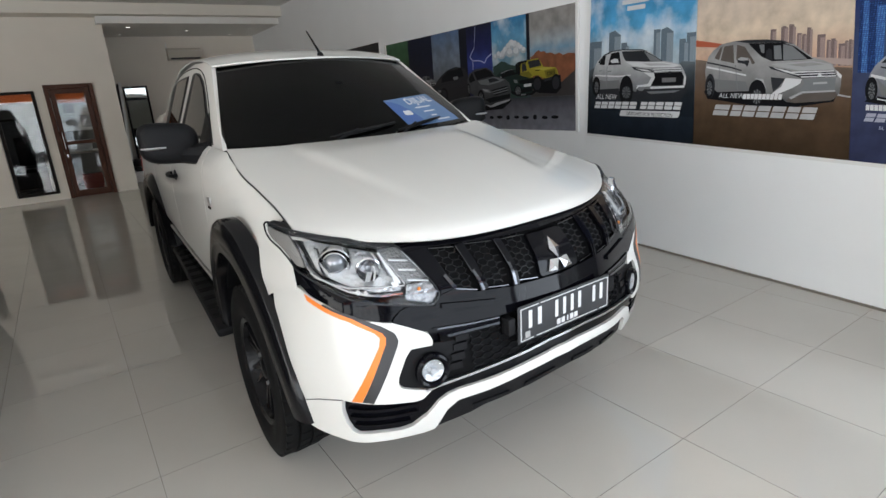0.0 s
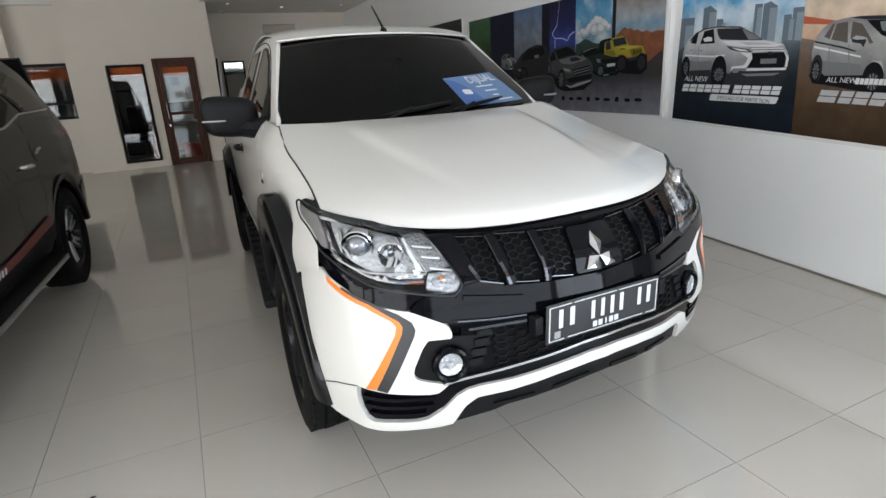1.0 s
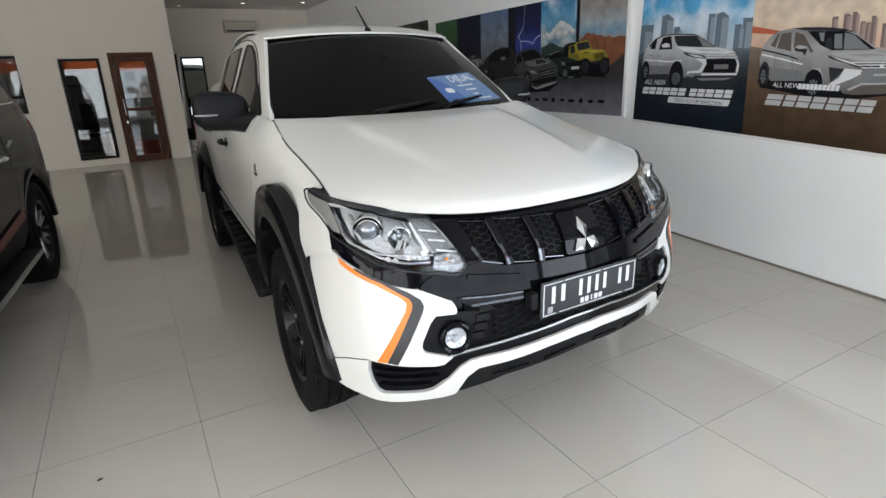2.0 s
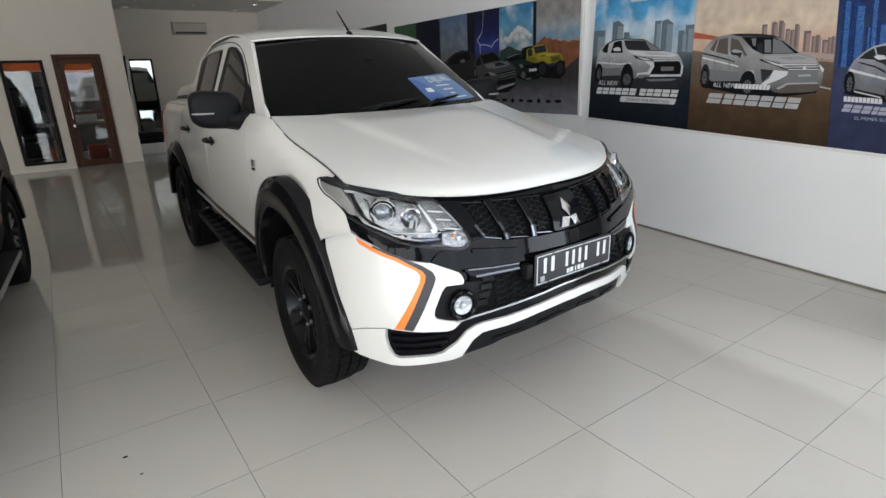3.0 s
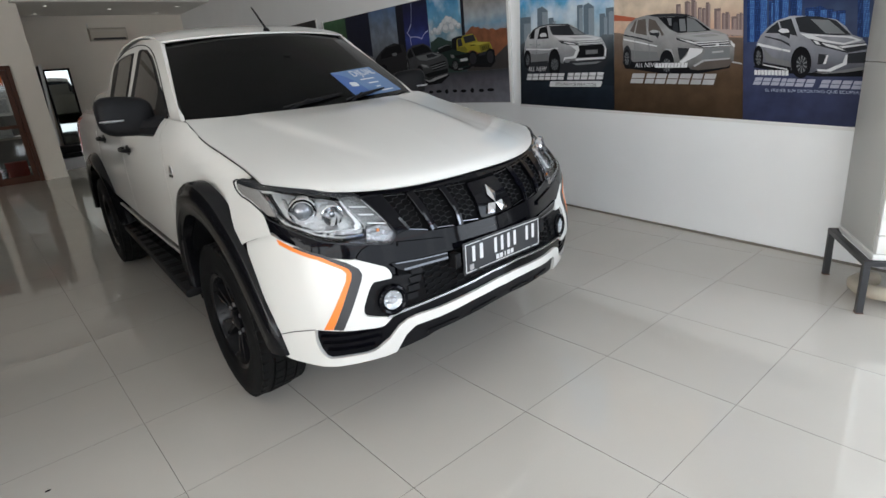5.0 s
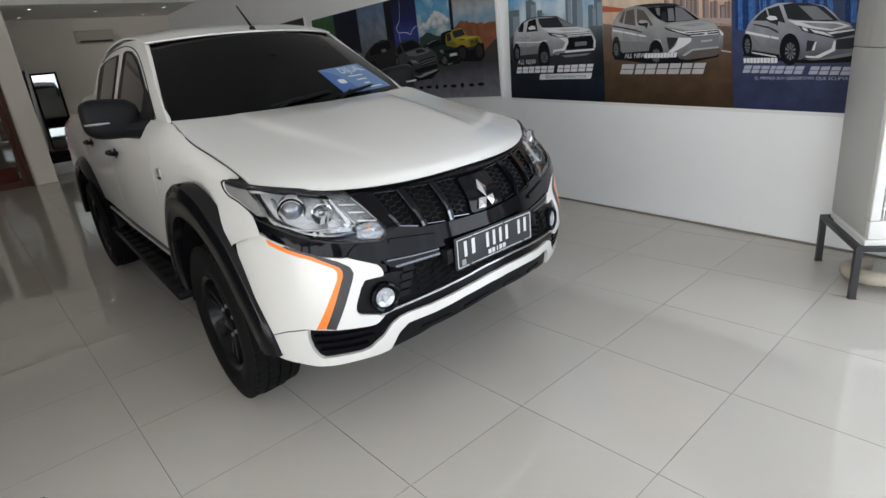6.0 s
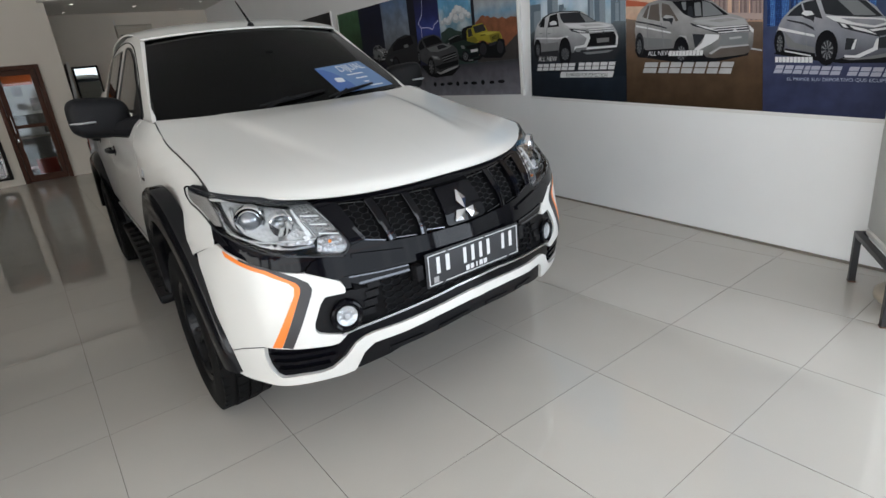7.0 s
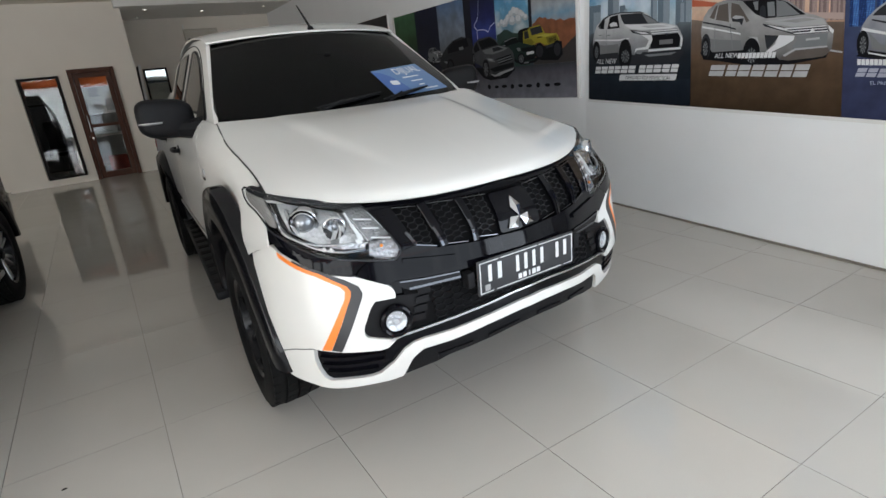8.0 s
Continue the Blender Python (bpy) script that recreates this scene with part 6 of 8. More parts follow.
def printed_crossover(parent, paint, y0, label):
    """A sports crossover with a fast roof, seen from its front corner."""
    lay = printer(parent, y0, label)
    lay("printed_car", INK, 0, [(0.069, 0.341), (0.113, 0.377), (0.631, 0.334), (0.73, 0.337), (0.724, 0.287), (0.448, 0.285), (0.31, 0.302)])
    lay("body", paint, 1, [(0.074, 0.364), (0.074, 0.417), (0.085, 0.463), (0.096, 0.498), (0.118, 0.537), (0.163, 0.581), (0.219, 0.618), (0.295, 0.639), (0.328, 0.64), (0.402, 0.633), (0.483, 0.623), (0.563, 0.602), (0.612, 0.563), (0.646, 0.517), (0.697, 0.496), (0.721, 0.461), (0.726, 0.387), (0.713, 0.327), (0.613, 0.311), (0.517, 0.312), (0.467, 0.321), (0.428, 0.306), (0.309, 0.324), (0.137, 0.363), (0.09, 0.353)])
    lay("printed_glass", INK_DARK, 3, [(0.148, 0.55), (0.186, 0.585), (0.23, 0.612), (0.309, 0.626), (0.346, 0.522), (0.3, 0.536), (0.229, 0.544)])
    lay("printed_glass", INK_DARK, 3, [(0.332, 0.629), (0.402, 0.633), (0.483, 0.623), (0.563, 0.597), (0.643, 0.515), (0.566, 0.516), (0.406, 0.536), (0.36, 0.547)])
    lay("printed_glare", INK_MID, 4, [(0.423, 0.615), (0.524, 0.603), (0.613, 0.522), (0.507, 0.53)])
    lay("printed_pillar", paint, 4, [(0.228, 0.61), (0.237, 0.613), (0.258, 0.543), (0.249, 0.543)])
    lay("printed_mirror", INK_DARK, 5, [(0.228, 0.557), (0.249, 0.572), (0.288, 0.567), (0.305, 0.542), (0.299, 0.507), (0.285, 0.521), (0.245, 0.535)])
    lay("printed_mirror", INK_LIGHT, 6, [(0.23, 0.559), (0.25, 0.572), (0.288, 0.567), (0.302, 0.547), (0.258, 0.543)])
    lay("printed_bonnet", INK_LIGHT, 3, [(0.36, 0.537), (0.642, 0.507), (0.701, 0.484), (0.607, 0.462), (0.479, 0.486), (0.407, 0.508)])
    lay("printed_bonnet", paint, 4, [(0.438, 0.52), (0.624, 0.501), (0.67, 0.487), (0.606, 0.472), (0.509, 0.493)])
    lay("printed_belt", INK_DARK, 4, [(0.147, 0.532), (0.246, 0.508), (0.298, 0.481), (0.305, 0.463), (0.246, 0.497), (0.147, 0.525)])
    lay("printed_crease", INK_LIGHT, 3, [(0.099, 0.492), (0.214, 0.463), (0.304, 0.441), (0.305, 0.429), (0.215, 0.449), (0.097, 0.475)])
    lay("printed_panel", INK_SHADE, 2, [(0.133, 0.463), (0.194, 0.401), (0.303, 0.374), (0.308, 0.341), (0.154, 0.377)])
    lay("printed_sill", INK, 3, [(0.135, 0.372), (0.308, 0.34), (0.309, 0.318), (0.138, 0.359)])
    lay("printed_sill", INK_LIGHT, 4, [(0.135, 0.361), (0.287, 0.331), (0.287, 0.324), (0.135, 0.354)])
    lay("printed_lamp", INK_DARK, 4, [(0.42, 0.504), (0.469, 0.488), (0.569, 0.462), (0.636, 0.43), (0.629, 0.416), (0.491, 0.455), (0.446, 0.47)])
    lay("printed_lamp", INK_LIGHT, 5, [(0.437, 0.495), (0.465, 0.486), (0.48, 0.467), (0.456, 0.472)])
    lay("printed_lamp", INK_LIGHT, 5, [(0.485, 0.48), (0.565, 0.458), (0.619, 0.428), (0.51, 0.459)])
    lay("printed_grille", INK_DARK, 4, [(0.569, 0.459), (0.716, 0.471), (0.724, 0.435), (0.638, 0.42)])
    lay("printed_bar", INK_LIGHT, 5, [(0.578, 0.455), (0.718, 0.466), (0.72, 0.458), (0.598, 0.444)])
    lay("printed_vent", INK_DARK, 4, [(0.47, 0.417), (0.524, 0.409), (0.515, 0.36), (0.463, 0.355)])
    lay("printed_blade", INK_LIGHT, 5, [(0.513, 0.407), (0.524, 0.409), (0.511, 0.358), (0.495, 0.358)])
    lay("printed_grille", INK_DARK, 4, [(0.629, 0.414), (0.725, 0.423), (0.724, 0.361), (0.611, 0.36)])
    lay("printed_blade", INK_LIGHT, 5, [(0.46, 0.329), (0.516, 0.326), (0.601, 0.364), (0.616, 0.408), (0.626, 0.408), (0.622, 0.354), (0.536, 0.314), (0.467, 0.316)])
    lay("printed_lip", INK_SHADE, 4, [(0.447, 0.311), (0.536, 0.312), (0.721, 0.345), (0.711, 0.324), (0.613, 0.309), (0.497, 0.302)])
    lay("printed_gap", INK_MID, 4, [(0.246, 0.513), (0.249, 0.512), (0.266, 0.357), (0.262, 0.357)])
    lay("printed_arch", INK, 4, disc(0.369, 0.368, 0.060, 0.094))
    lay("printed_arch", INK, 4, disc(0.104, 0.406, 0.032, 0.070))
    printed_wheel(lay, 0.374, 0.357, 0.044, 0.072, 5)
    printed_wheel(lay, 0.107, 0.4, 0.024, 0.065, 5)


INK_SHADE_YELLOW = plain("ink_shade_yellow", (0.17, 0.145, 0.018), 0.4, vary=0.2, vscale=9, spec=0.16)
INK_PALE_YELLOW = plain("ink_pale_yellow", (0.42, 0.37, 0.06), 0.4, spec=0.16)


def printed_saloon(parent, x, z, w, h, paint, y0, label):
    """A saloon nose on, printed flat in layers."""
    ink = {"black": INK, "dark": INK_DARK, "mid": INK_MID, "shade": INK_SHADE, "pale": INK_PALE, "light": INK_LIGHT, "brown": INK_BROWN}
    root = []

    def lay(name, colour, k, pts):
        bm = bmesh.new()
        flat_shape(bm, [(x + a * w, z + b * h) for a, b in pts], y0 - 0.0007 * k)
        root.append(part(name, bm, colour, root[0] if root else parent, "" if root else label, smooth=0))

    lay("printed_car", ink["black"], 0, [(0.066, 0.317), (0.242, 0.073), (0.419, 0.0), (0.815, 0.034), (1.013, 0.22), (0.595, 0.268)])
    lay("printed_body", paint, 1, [(0.009, 0.746), (0.066, 0.893), (0.22, 0.985), (0.463, 1.0), (0.595, 0.922), (0.674, 0.78), (0.881, 0.707), (0.969, 0.61), (1.0, 0.439), (0.982, 0.244), (0.595, 0.112), (0.374, 0.098), (0.264, 0.307), (0.066, 0.439), (0.022, 0.537)])
    lay("printed_glass", ink["black"], 2, [(0.181, 0.922), (0.463, 0.976), (0.577, 0.893), (0.648, 0.79), (0.419, 0.766), (0.251, 0.727)])
    lay("printed_glass", ink["black"], 2, [(0.048, 0.776), (0.137, 0.912), (0.207, 0.722), (0.075, 0.678)])
    lay("printed_bonnet", ink["mid"], 2, [(0.26, 0.707), (0.661, 0.766), (0.868, 0.688), (0.771, 0.639), (0.507, 0.59), (0.339, 0.62)])
    lay("printed_bonnet", ink["dark"], 3, [(0.507, 0.727), (0.648, 0.746), (0.771, 0.678), (0.542, 0.639)])
    lay("printed_grille", ink["black"], 2, [(0.577, 0.473), (0.93, 0.551), (0.956, 0.424), (0.648, 0.346)])
    lay("printed_bar", ink["mid"], 3, [(0.595, 0.444), (0.934, 0.517), (0.938, 0.498), (0.604, 0.42)])
    lay("printed_bar", ink["mid"], 3, [(0.617, 0.395), (0.947, 0.468), (0.952, 0.449), (0.63, 0.371)])
    lay("printed_lamp", ink["mid"], 2, [(0.348, 0.522), (0.515, 0.493), (0.568, 0.405), (0.419, 0.434)])
    lay("printed_lamp", ink["pale"], 3, [(0.374, 0.507), (0.489, 0.483), (0.515, 0.444), (0.427, 0.459)])
    lay("printed_vent", ink["black"], 2, [(0.419, 0.259), (0.595, 0.307), (0.974, 0.366), (0.974, 0.278), (0.529, 0.18)])
    lay("printed_lip", ink["pale"], 3, [(0.419, 0.151), (0.542, 0.117), (0.683, 0.18), (0.974, 0.249), (0.956, 0.21), (0.648, 0.098), (0.529, 0.073)])
    for cx, cz, rx, rz in ((0.33, 0.259, 0.084, 0.234), (0.04, 0.522, 0.035, 0.146)):
        lay("printed_tyre", INK, 5, disc(cx, cz, rx, rz))
        lay("printed_rim", INK_DARK, 6, disc(cx, cz, rx * 0.72, rz * 0.72))
        for k in range(10):
            a, b = radians(36 * k + 8), radians(36 * k + 24)
            lay("printed_spoke", INK_SHADE, 7, [(cx, cz), (cx + rx * 0.7 * math.cos(a), cz + rz * 0.7 * math.sin(a)), (cx + rx * 0.7 * math.cos(b), cz + rz * 0.7 * math.sin(b))])
        lay("printed_hub", INK_MID, 8, disc(cx, cz, rx * 0.14, rz * 0.14, 10))
    return root[0]


def printed_small_car(parent, x, z, w, h, paint, y0, label):
    """A small rounded car, printed flat in layers."""
    ink = {"black": INK, "dark": INK_DARK, "mid": INK_MID, "shade": INK_SHADE, "pale": INK_PALE, "light": INK_LIGHT, "brown": INK_BROWN}
    root = []

    def lay(name, colour, k, pts):
        bm = bmesh.new()
        flat_shape(bm, [(x + a * w, z + b * h) for a, b in pts], y0 - 0.0007 * k)
        root.append(part(name, bm, colour, root[0] if root else parent, "" if root else label, smooth=0))

    lay("printed_car", ink["black"], 0, [(0.174, 0.469), (0.45, 0.081), (0.633, 0.0), (0.908, 0.044), (1.0, 0.156), (0.633, 0.281)])
    lay("printed_body", paint, 1, [(0.014, 0.669), (0.06, 0.794), (0.151, 0.906), (0.358, 0.988), (0.505, 0.969), (0.587, 0.794), (0.734, 0.694), (0.885, 0.625), (0.936, 0.344), (0.894, 0.125), (0.587, 0.044), (0.427, 0.219), (0.174, 0.456), (0.018, 0.556)])
    lay("printed_glass", ink["black"], 2, [(0.174, 0.831), (0.289, 0.919), (0.45, 0.956), (0.55, 0.781), (0.358, 0.744), (0.183, 0.688)])
    lay("printed_roof_line", ink["mid"], 3, [(0.156, 0.881), (0.358, 0.969), (0.505, 0.956), (0.358, 0.938), (0.174, 0.844)])
    lay("printed_mirror", ink["pale"], 3, [(0.124, 0.731), (0.161, 0.75), (0.188, 0.706), (0.174, 0.656), (0.128, 0.656)])
    lay("printed_grille", ink["black"], 2, [(0.587, 0.556), (0.89, 0.581), (0.908, 0.456), (0.615, 0.431)])
    lay("printed_lamp", ink["mid"], 2, [(0.468, 0.606), (0.56, 0.581), (0.569, 0.469), (0.495, 0.481)])
    lay("printed_plate", ink["light"], 3, [(0.711, 0.412), (0.894, 0.431), (0.894, 0.338), (0.711, 0.319)])
    lay("printed_vent", ink["black"], 2, [(0.615, 0.269), (0.908, 0.294), (0.89, 0.156), (0.633, 0.106)])
    lay("printed_lip", ink["mid"], 3, [(0.633, 0.081), (0.761, 0.081), (0.761, 0.044), (0.642, 0.031)])
    for cx, cz, rx, rz in ((0.578, 0.206, 0.092, 0.2),):
        lay("printed_tyre", INK, 5, disc(cx, cz, rx, rz))
        lay("printed_rim", INK_DARK, 6, disc(cx, cz, rx * 0.72, rz * 0.72))
        for k in range(10):
            a, b = radians(36 * k + 8), radians(36 * k + 24)
            lay("printed_spoke", INK_SHADE, 7, [(cx, cz), (cx + rx * 0.7 * math.cos(a), cz + rz * 0.7 * math.sin(a)), (cx + rx * 0.7 * math.cos(b), cz + rz * 0.7 * math.sin(b))])
        lay("printed_hub", INK_MID, 8, disc(cx, cz, rx * 0.14, rz * 0.14, 10))
    return root[0]


def printed_open_off_roader(parent, x, z, w, h, paint, y0, label):
    """A boxy open-topped off-roader, printed flat in layers."""
    ink = {"black": INK, "dark": INK_DARK, "mid": INK_MID, "shade": INK_SHADE, "pale": INK_PALE, "light": INK_LIGHT, "shade_yellow": INK_SHADE_YELLOW, "pale_yellow": INK_PALE_YELLOW}
    root = []

    def lay(name, colour, k, pts):
        bm = bmesh.new()
        flat_shape(bm, [(x + a * w, z + b * h) for a, b in pts], y0 - 0.0007 * k)
        root.append(part(name, bm, colour, root[0] if root else parent, "" if root else label, smooth=0))

    lay("printed_car", ink["black"], 0, [(0.354, 0.507), (0.646, 0.419), (0.988, 0.507), (1.0, 0.172), (0.896, 0.034), (0.521, 0.074), (0.371, 0.271)])
    lay("printed_body", paint, 1, [(0.121, 0.882), (0.154, 0.931), (0.292, 0.961), (0.521, 0.99), (0.571, 0.911), (0.613, 0.813), (0.637, 0.749), (0.896, 0.704), (0.946, 0.557), (0.929, 0.488), (0.688, 0.429), (0.629, 0.507), (0.521, 0.567), (0.404, 0.547), (0.338, 0.488), (0.113, 0.586)])
    lay("printed_soft_top", ink["black"], 2, [(0.013, 0.901), (0.062, 0.941), (0.188, 0.966), (0.283, 0.97), (0.275, 0.916), (0.138, 0.882), (0.121, 0.586), (0.008, 0.635)])
    lay("printed_glass", ink["dark"], 2, [(0.296, 0.931), (0.546, 0.956), (0.596, 0.783), (0.463, 0.764), (0.338, 0.744)])
    lay("printed_glass", ink["dark"], 2, [(0.154, 0.877), (0.246, 0.897), (0.275, 0.695), (0.163, 0.67)])
    lay("printed_door", ink["shade_yellow"], 2, [(0.129, 0.655), (0.321, 0.665), (0.388, 0.557), (0.329, 0.498), (0.121, 0.596)])
    lay("printed_bonnet", ink["pale_yellow"], 2, [(0.362, 0.724), (0.637, 0.739), (0.871, 0.7), (0.654, 0.655)])
    lay("printed_decal", ink["black"], 3, [(0.463, 0.685), (0.571, 0.685), (0.571, 0.66), (0.463, 0.66)])
    lay("printed_grille", ink["shade_yellow"], 2, [(0.662, 0.645), (0.887, 0.675), (0.921, 0.557), (0.896, 0.498), (0.696, 0.458)])
    lay("printed_slot", ink["black"], 3, [(0.721, 0.616), (0.733, 0.616), (0.738, 0.507), (0.725, 0.507)])
    lay("printed_slot", ink["black"], 3, [(0.748, 0.619), (0.76, 0.619), (0.765, 0.512), (0.752, 0.512)])
    lay("printed_slot", ink["black"], 3, [(0.775, 0.623), (0.787, 0.623), (0.792, 0.517), (0.779, 0.517)])
    lay("printed_slot", ink["black"], 3, [(0.802, 0.626), (0.815, 0.626), (0.819, 0.522), (0.806, 0.522)])
    lay("printed_slot", ink["black"], 3, [(0.829, 0.63), (0.842, 0.63), (0.846, 0.527), (0.833, 0.527)])
    lay("printed_slot", ink["black"], 3, [(0.856, 0.633), (0.869, 0.633), (0.873, 0.532), (0.86, 0.532)])
    lay("printed_bumper", ink["dark"], 4, [(0.637, 0.438), (0.958, 0.507), (0.971, 0.438), (0.654, 0.36)])
    lay("printed_wheel_arch", paint, 4, [(0.371, 0.507), (0.421, 0.576), (0.529, 0.586), (0.654, 0.488), (0.654, 0.438), (0.529, 0.537), (0.429, 0.537), (0.388, 0.478)])
    for cx, cz, rx, rz in ((0.504, 0.31, 0.117, 0.217), (0.896, 0.31, 0.1, 0.227)):
        lay("printed_tyre", INK, 5, disc(cx, cz, rx, rz))
        lay("printed_rim", INK_DARK, 6, disc(cx, cz, rx * 0.72, rz * 0.72))
        for k in range(10):
            a, b = radians(36 * k + 8), radians(36 * k + 24)
            lay("printed_spoke", INK_DARK, 7, [(cx, cz), (cx + rx * 0.7 * math.cos(a), cz + rz * 0.7 * math.sin(a)), (cx + rx * 0.7 * math.cos(b), cz + rz * 0.7 * math.sin(b))])
        lay("printed_hub", INK_DARK, 8, disc(cx, cz, rx * 0.14, rz * 0.14, 10))
    return root[0]


def printed_coupe(parent, x, z, w, h, paint, y0, label):
    """A dark car half lost in shadow, printed flat in layers."""
    ink = {"black": INK, "dark": INK_DARK, "mid": INK_MID, "shade": INK_SHADE, "pale": INK_PALE, "light": INK_LIGHT, "brown": INK_BROWN}
    root = []

    def lay(name, colour, k, pts):
        bm = bmesh.new()
        flat_shape(bm, [(x + a * w, z + b * h) for a, b in pts], y0 - 0.0007 * k)
        root.append(part(name, bm, colour, root[0] if root else parent, "" if root else label, smooth=0))

    lay("printed_car", ink["black"], 0, [(0.049, 0.212), (0.244, 0.03), (0.732, 0.0), (1.024, 0.182), (0.488, 0.242)])
    lay("printed_body", paint, 1, [(0.01, 0.352), (0.073, 0.485), (0.156, 0.642), (0.268, 0.776), (0.449, 0.933), (0.683, 1.0), (0.917, 0.921), (0.976, 0.697), (1.0, 0.364), (0.927, 0.091), (0.537, 0.048), (0.244, 0.097), (0.073, 0.212)])
    lay("printed_glass", ink["black"], 2, [(0.302, 0.739), (0.468, 0.897), (0.82, 0.945), (0.868, 0.727), (0.585, 0.63), (0.283, 0.594)])
    lay("printed_roof_line", ink["dark"], 3, [(0.263, 0.764), (0.449, 0.927), (0.683, 0.994), (0.907, 0.921), (0.683, 0.964), (0.468, 0.897), (0.293, 0.727)])
    lay("printed_crease", ink["dark"], 3, [(0.098, 0.473), (0.293, 0.558), (0.634, 0.594), (0.927, 0.667), (0.634, 0.558), (0.302, 0.509), (0.107, 0.424)])
    lay("printed_mirror", ink["mid"], 4, [(0.605, 0.721), (0.712, 0.739), (0.737, 0.679), (0.702, 0.642), (0.615, 0.648)])
    lay("printed_lamp", ink["mid"], 3, [(0.156, 0.388), (0.293, 0.364), (0.322, 0.291), (0.205, 0.315)])
    for cx, cz, rx, rz in ((0.341, 0.23, 0.098, 0.206),):
        lay("printed_tyre", INK, 5, disc(cx, cz, rx, rz))
        lay("printed_rim", INK_DARK, 6, disc(cx, cz, rx * 0.72, rz * 0.72))
        for k in range(10):
            a, b = radians(36 * k + 8), radians(36 * k + 24)
            lay("printed_spoke", INK_DARK, 7, [(cx, cz), (cx + rx * 0.7 * math.cos(a), cz + rz * 0.7 * math.sin(a)), (cx + rx * 0.7 * math.cos(b), cz + rz * 0.7 * math.sin(b))])
        lay("printed_hub", INK_DARK, 8, disc(cx, cz, rx * 0.14, rz * 0.14, 10))
    return root[0]


def skyline(parent, base, towers, y0, material, pale):
    """Printed towers, each with a paler lit face; some end in a stepped or pointed top."""
    for i, (a, b, t) in enumerate(towers):
        m, c = a + (b - a) * (0.38 + 0.1 * (i % 3)), b - a
        top = [[(b, t), (a, t)], [(b, t - 0.3 * c), (m, t), (a, t - 0.12 * c)], [(b, t - 0.35 * c), (b - 0.25 * c, t - 0.3 * c), (b - 0.3 * c, t), (a, t)]][i % 3]
        for k, (x0, x1, ink, cap) in enumerate(((a, b, material, top), (m, b, pale, [(b, t - 0.36 * c), (m, t - 0.36 * c)]))):
            bm = bmesh.new()
            flat_shape(bm, [(x0, base), (x1, base)] + cap, y0 - 0.0001 * (i % 4) - 0.00045 * k)
            part("printed_tower", bm, ink, parent, smooth=0)


def slanted_row(parent, x0, x1, z, h, widths, y0, material, lean=0.25, rise=0.0):
    """Plain slanted blocks in the rhythm of a product title."""
    total = sum(abs(w) for w in widths)
    at = x0
    for w in widths:
        d = abs(w) / total * (x1 - x0)
        if w > 0:
            for b0, b1 in ((0, 1),) if h < 0.04 else ((0, 0.46), (0.54, 1)):
                z0 = z + rise * (at - x0) / (x1 - x0)
                bm = bmesh.new()
                flat_shape(bm, [(at + d * f + h * lean * b, z0 + h * b) for f, b in ((0, b0), (0.86, b0), (0.86, b1), (0, b1))], y0)
                part("title_block", bm, material, parent, smooth=0)
        at += d


def lettering(parent, body, x, z, size, y0, material, shear=0.0, squeeze=1.0):
    bm = text_mesh(body, size, 0.0, shear)
    for v in bm.verts:
        v.co = Vector((x + v.co.x * squeeze, y0, z + v.co.z))
    return part("lettering", bm, material, parent, smooth=0)


def on_wall(y, z, tilt=0.0, gap=0.012):
    """A pose on the front part of the east wall: x to the right along it, y into it."""
    return Matrix.Translation((wall_x(y) - gap, y, z)) @ pose(0, 0, 0, 0, 0, -97.13 if y < 3.75 else -91.2) @ pose(0, 0, 0, 0, tilt, 0)


H = 1.50
frame_rail = plain("white_poster_edge", (0.75, 0.75, 0.74), 0.5)
TILT = 2.2
base = on_wall(3.69, 0.962, TILT)

# white sport-utility poster
p1 = thing("poster", base, "printed poster of a white off-roader before a city", "poster", "car posters")
part("sheet", box((0, -0.003, 0), (1.168, 0.009, H)), gradient("print_city_sky", [(0, (0.010, 0.014, 0.022)), (0.18, (0.016, 0.024, 0.036)), (0.30, (0.10, 0.15, 0.20)), (0.45, (0.50, 0.62, 0.70)), (0.6, (0.10, 0.40, 0.70)), (1, (0.02, 0.22, 0.55))], "Z", 0, H, cloud=0.75, cloud_rgb=(0.75, 0.80, 0.84), cscale=3.2), p1, smooth=0)
part("edge_strip", box((-0.004, -0.006, -0.022), (1.172, 0.009, 0.0)), frame_rail, p1, smooth=0)
skyline(p1, 0.45, [(0.0, 0.158, 0.805), (0.251, 0.393, 0.881), (0.402, 0.495, 0.776), (0.761, 0.829, 0.853), (0.836, 0.958, 0.862), (1.017, 1.10, 0.767), (1.085, 1.168, 0.806)], -0.0036, city_ink("ink_city_shade", (0.13, 0.17, 0.21), (0.155, 0.20, 0.245), (0.11, 0.15, 0.19)), city_ink("ink_city_lit", (0.24, 0.29, 0.335), (0.28, 0.335, 0.38), (0.21, 0.26, 0.305)))
bm = bmesh.new()
flat_shape(bm, [(0, 0.56), (0.07, 0.585), (0.20, 0.54), (0.60, 0.54), (0.95, 0.55), (1.05, 0.607), (1.168, 0.60), (1.168, 0.20), (0, 0.22)], -0.0044)
part("printed_road", bm, gradient("ink_city_road", [(0, (0.010, 0.015, 0.023)), (0.4, (0.016, 0.021, 0.028)), (0.7, (0.04, 0.05, 0.06)), (1, (0.12, 0.145, 0.165))], "Z", 0.21, 0.60), p1, smooth=0)
printed_offroader(p1, INK_WHITE, -0.005, "printed white off-roader")
lettering(p1, "ALL NEW", 0.243, 0.318, 0.060, -0.0110, INK_LIGHT, 0.2)
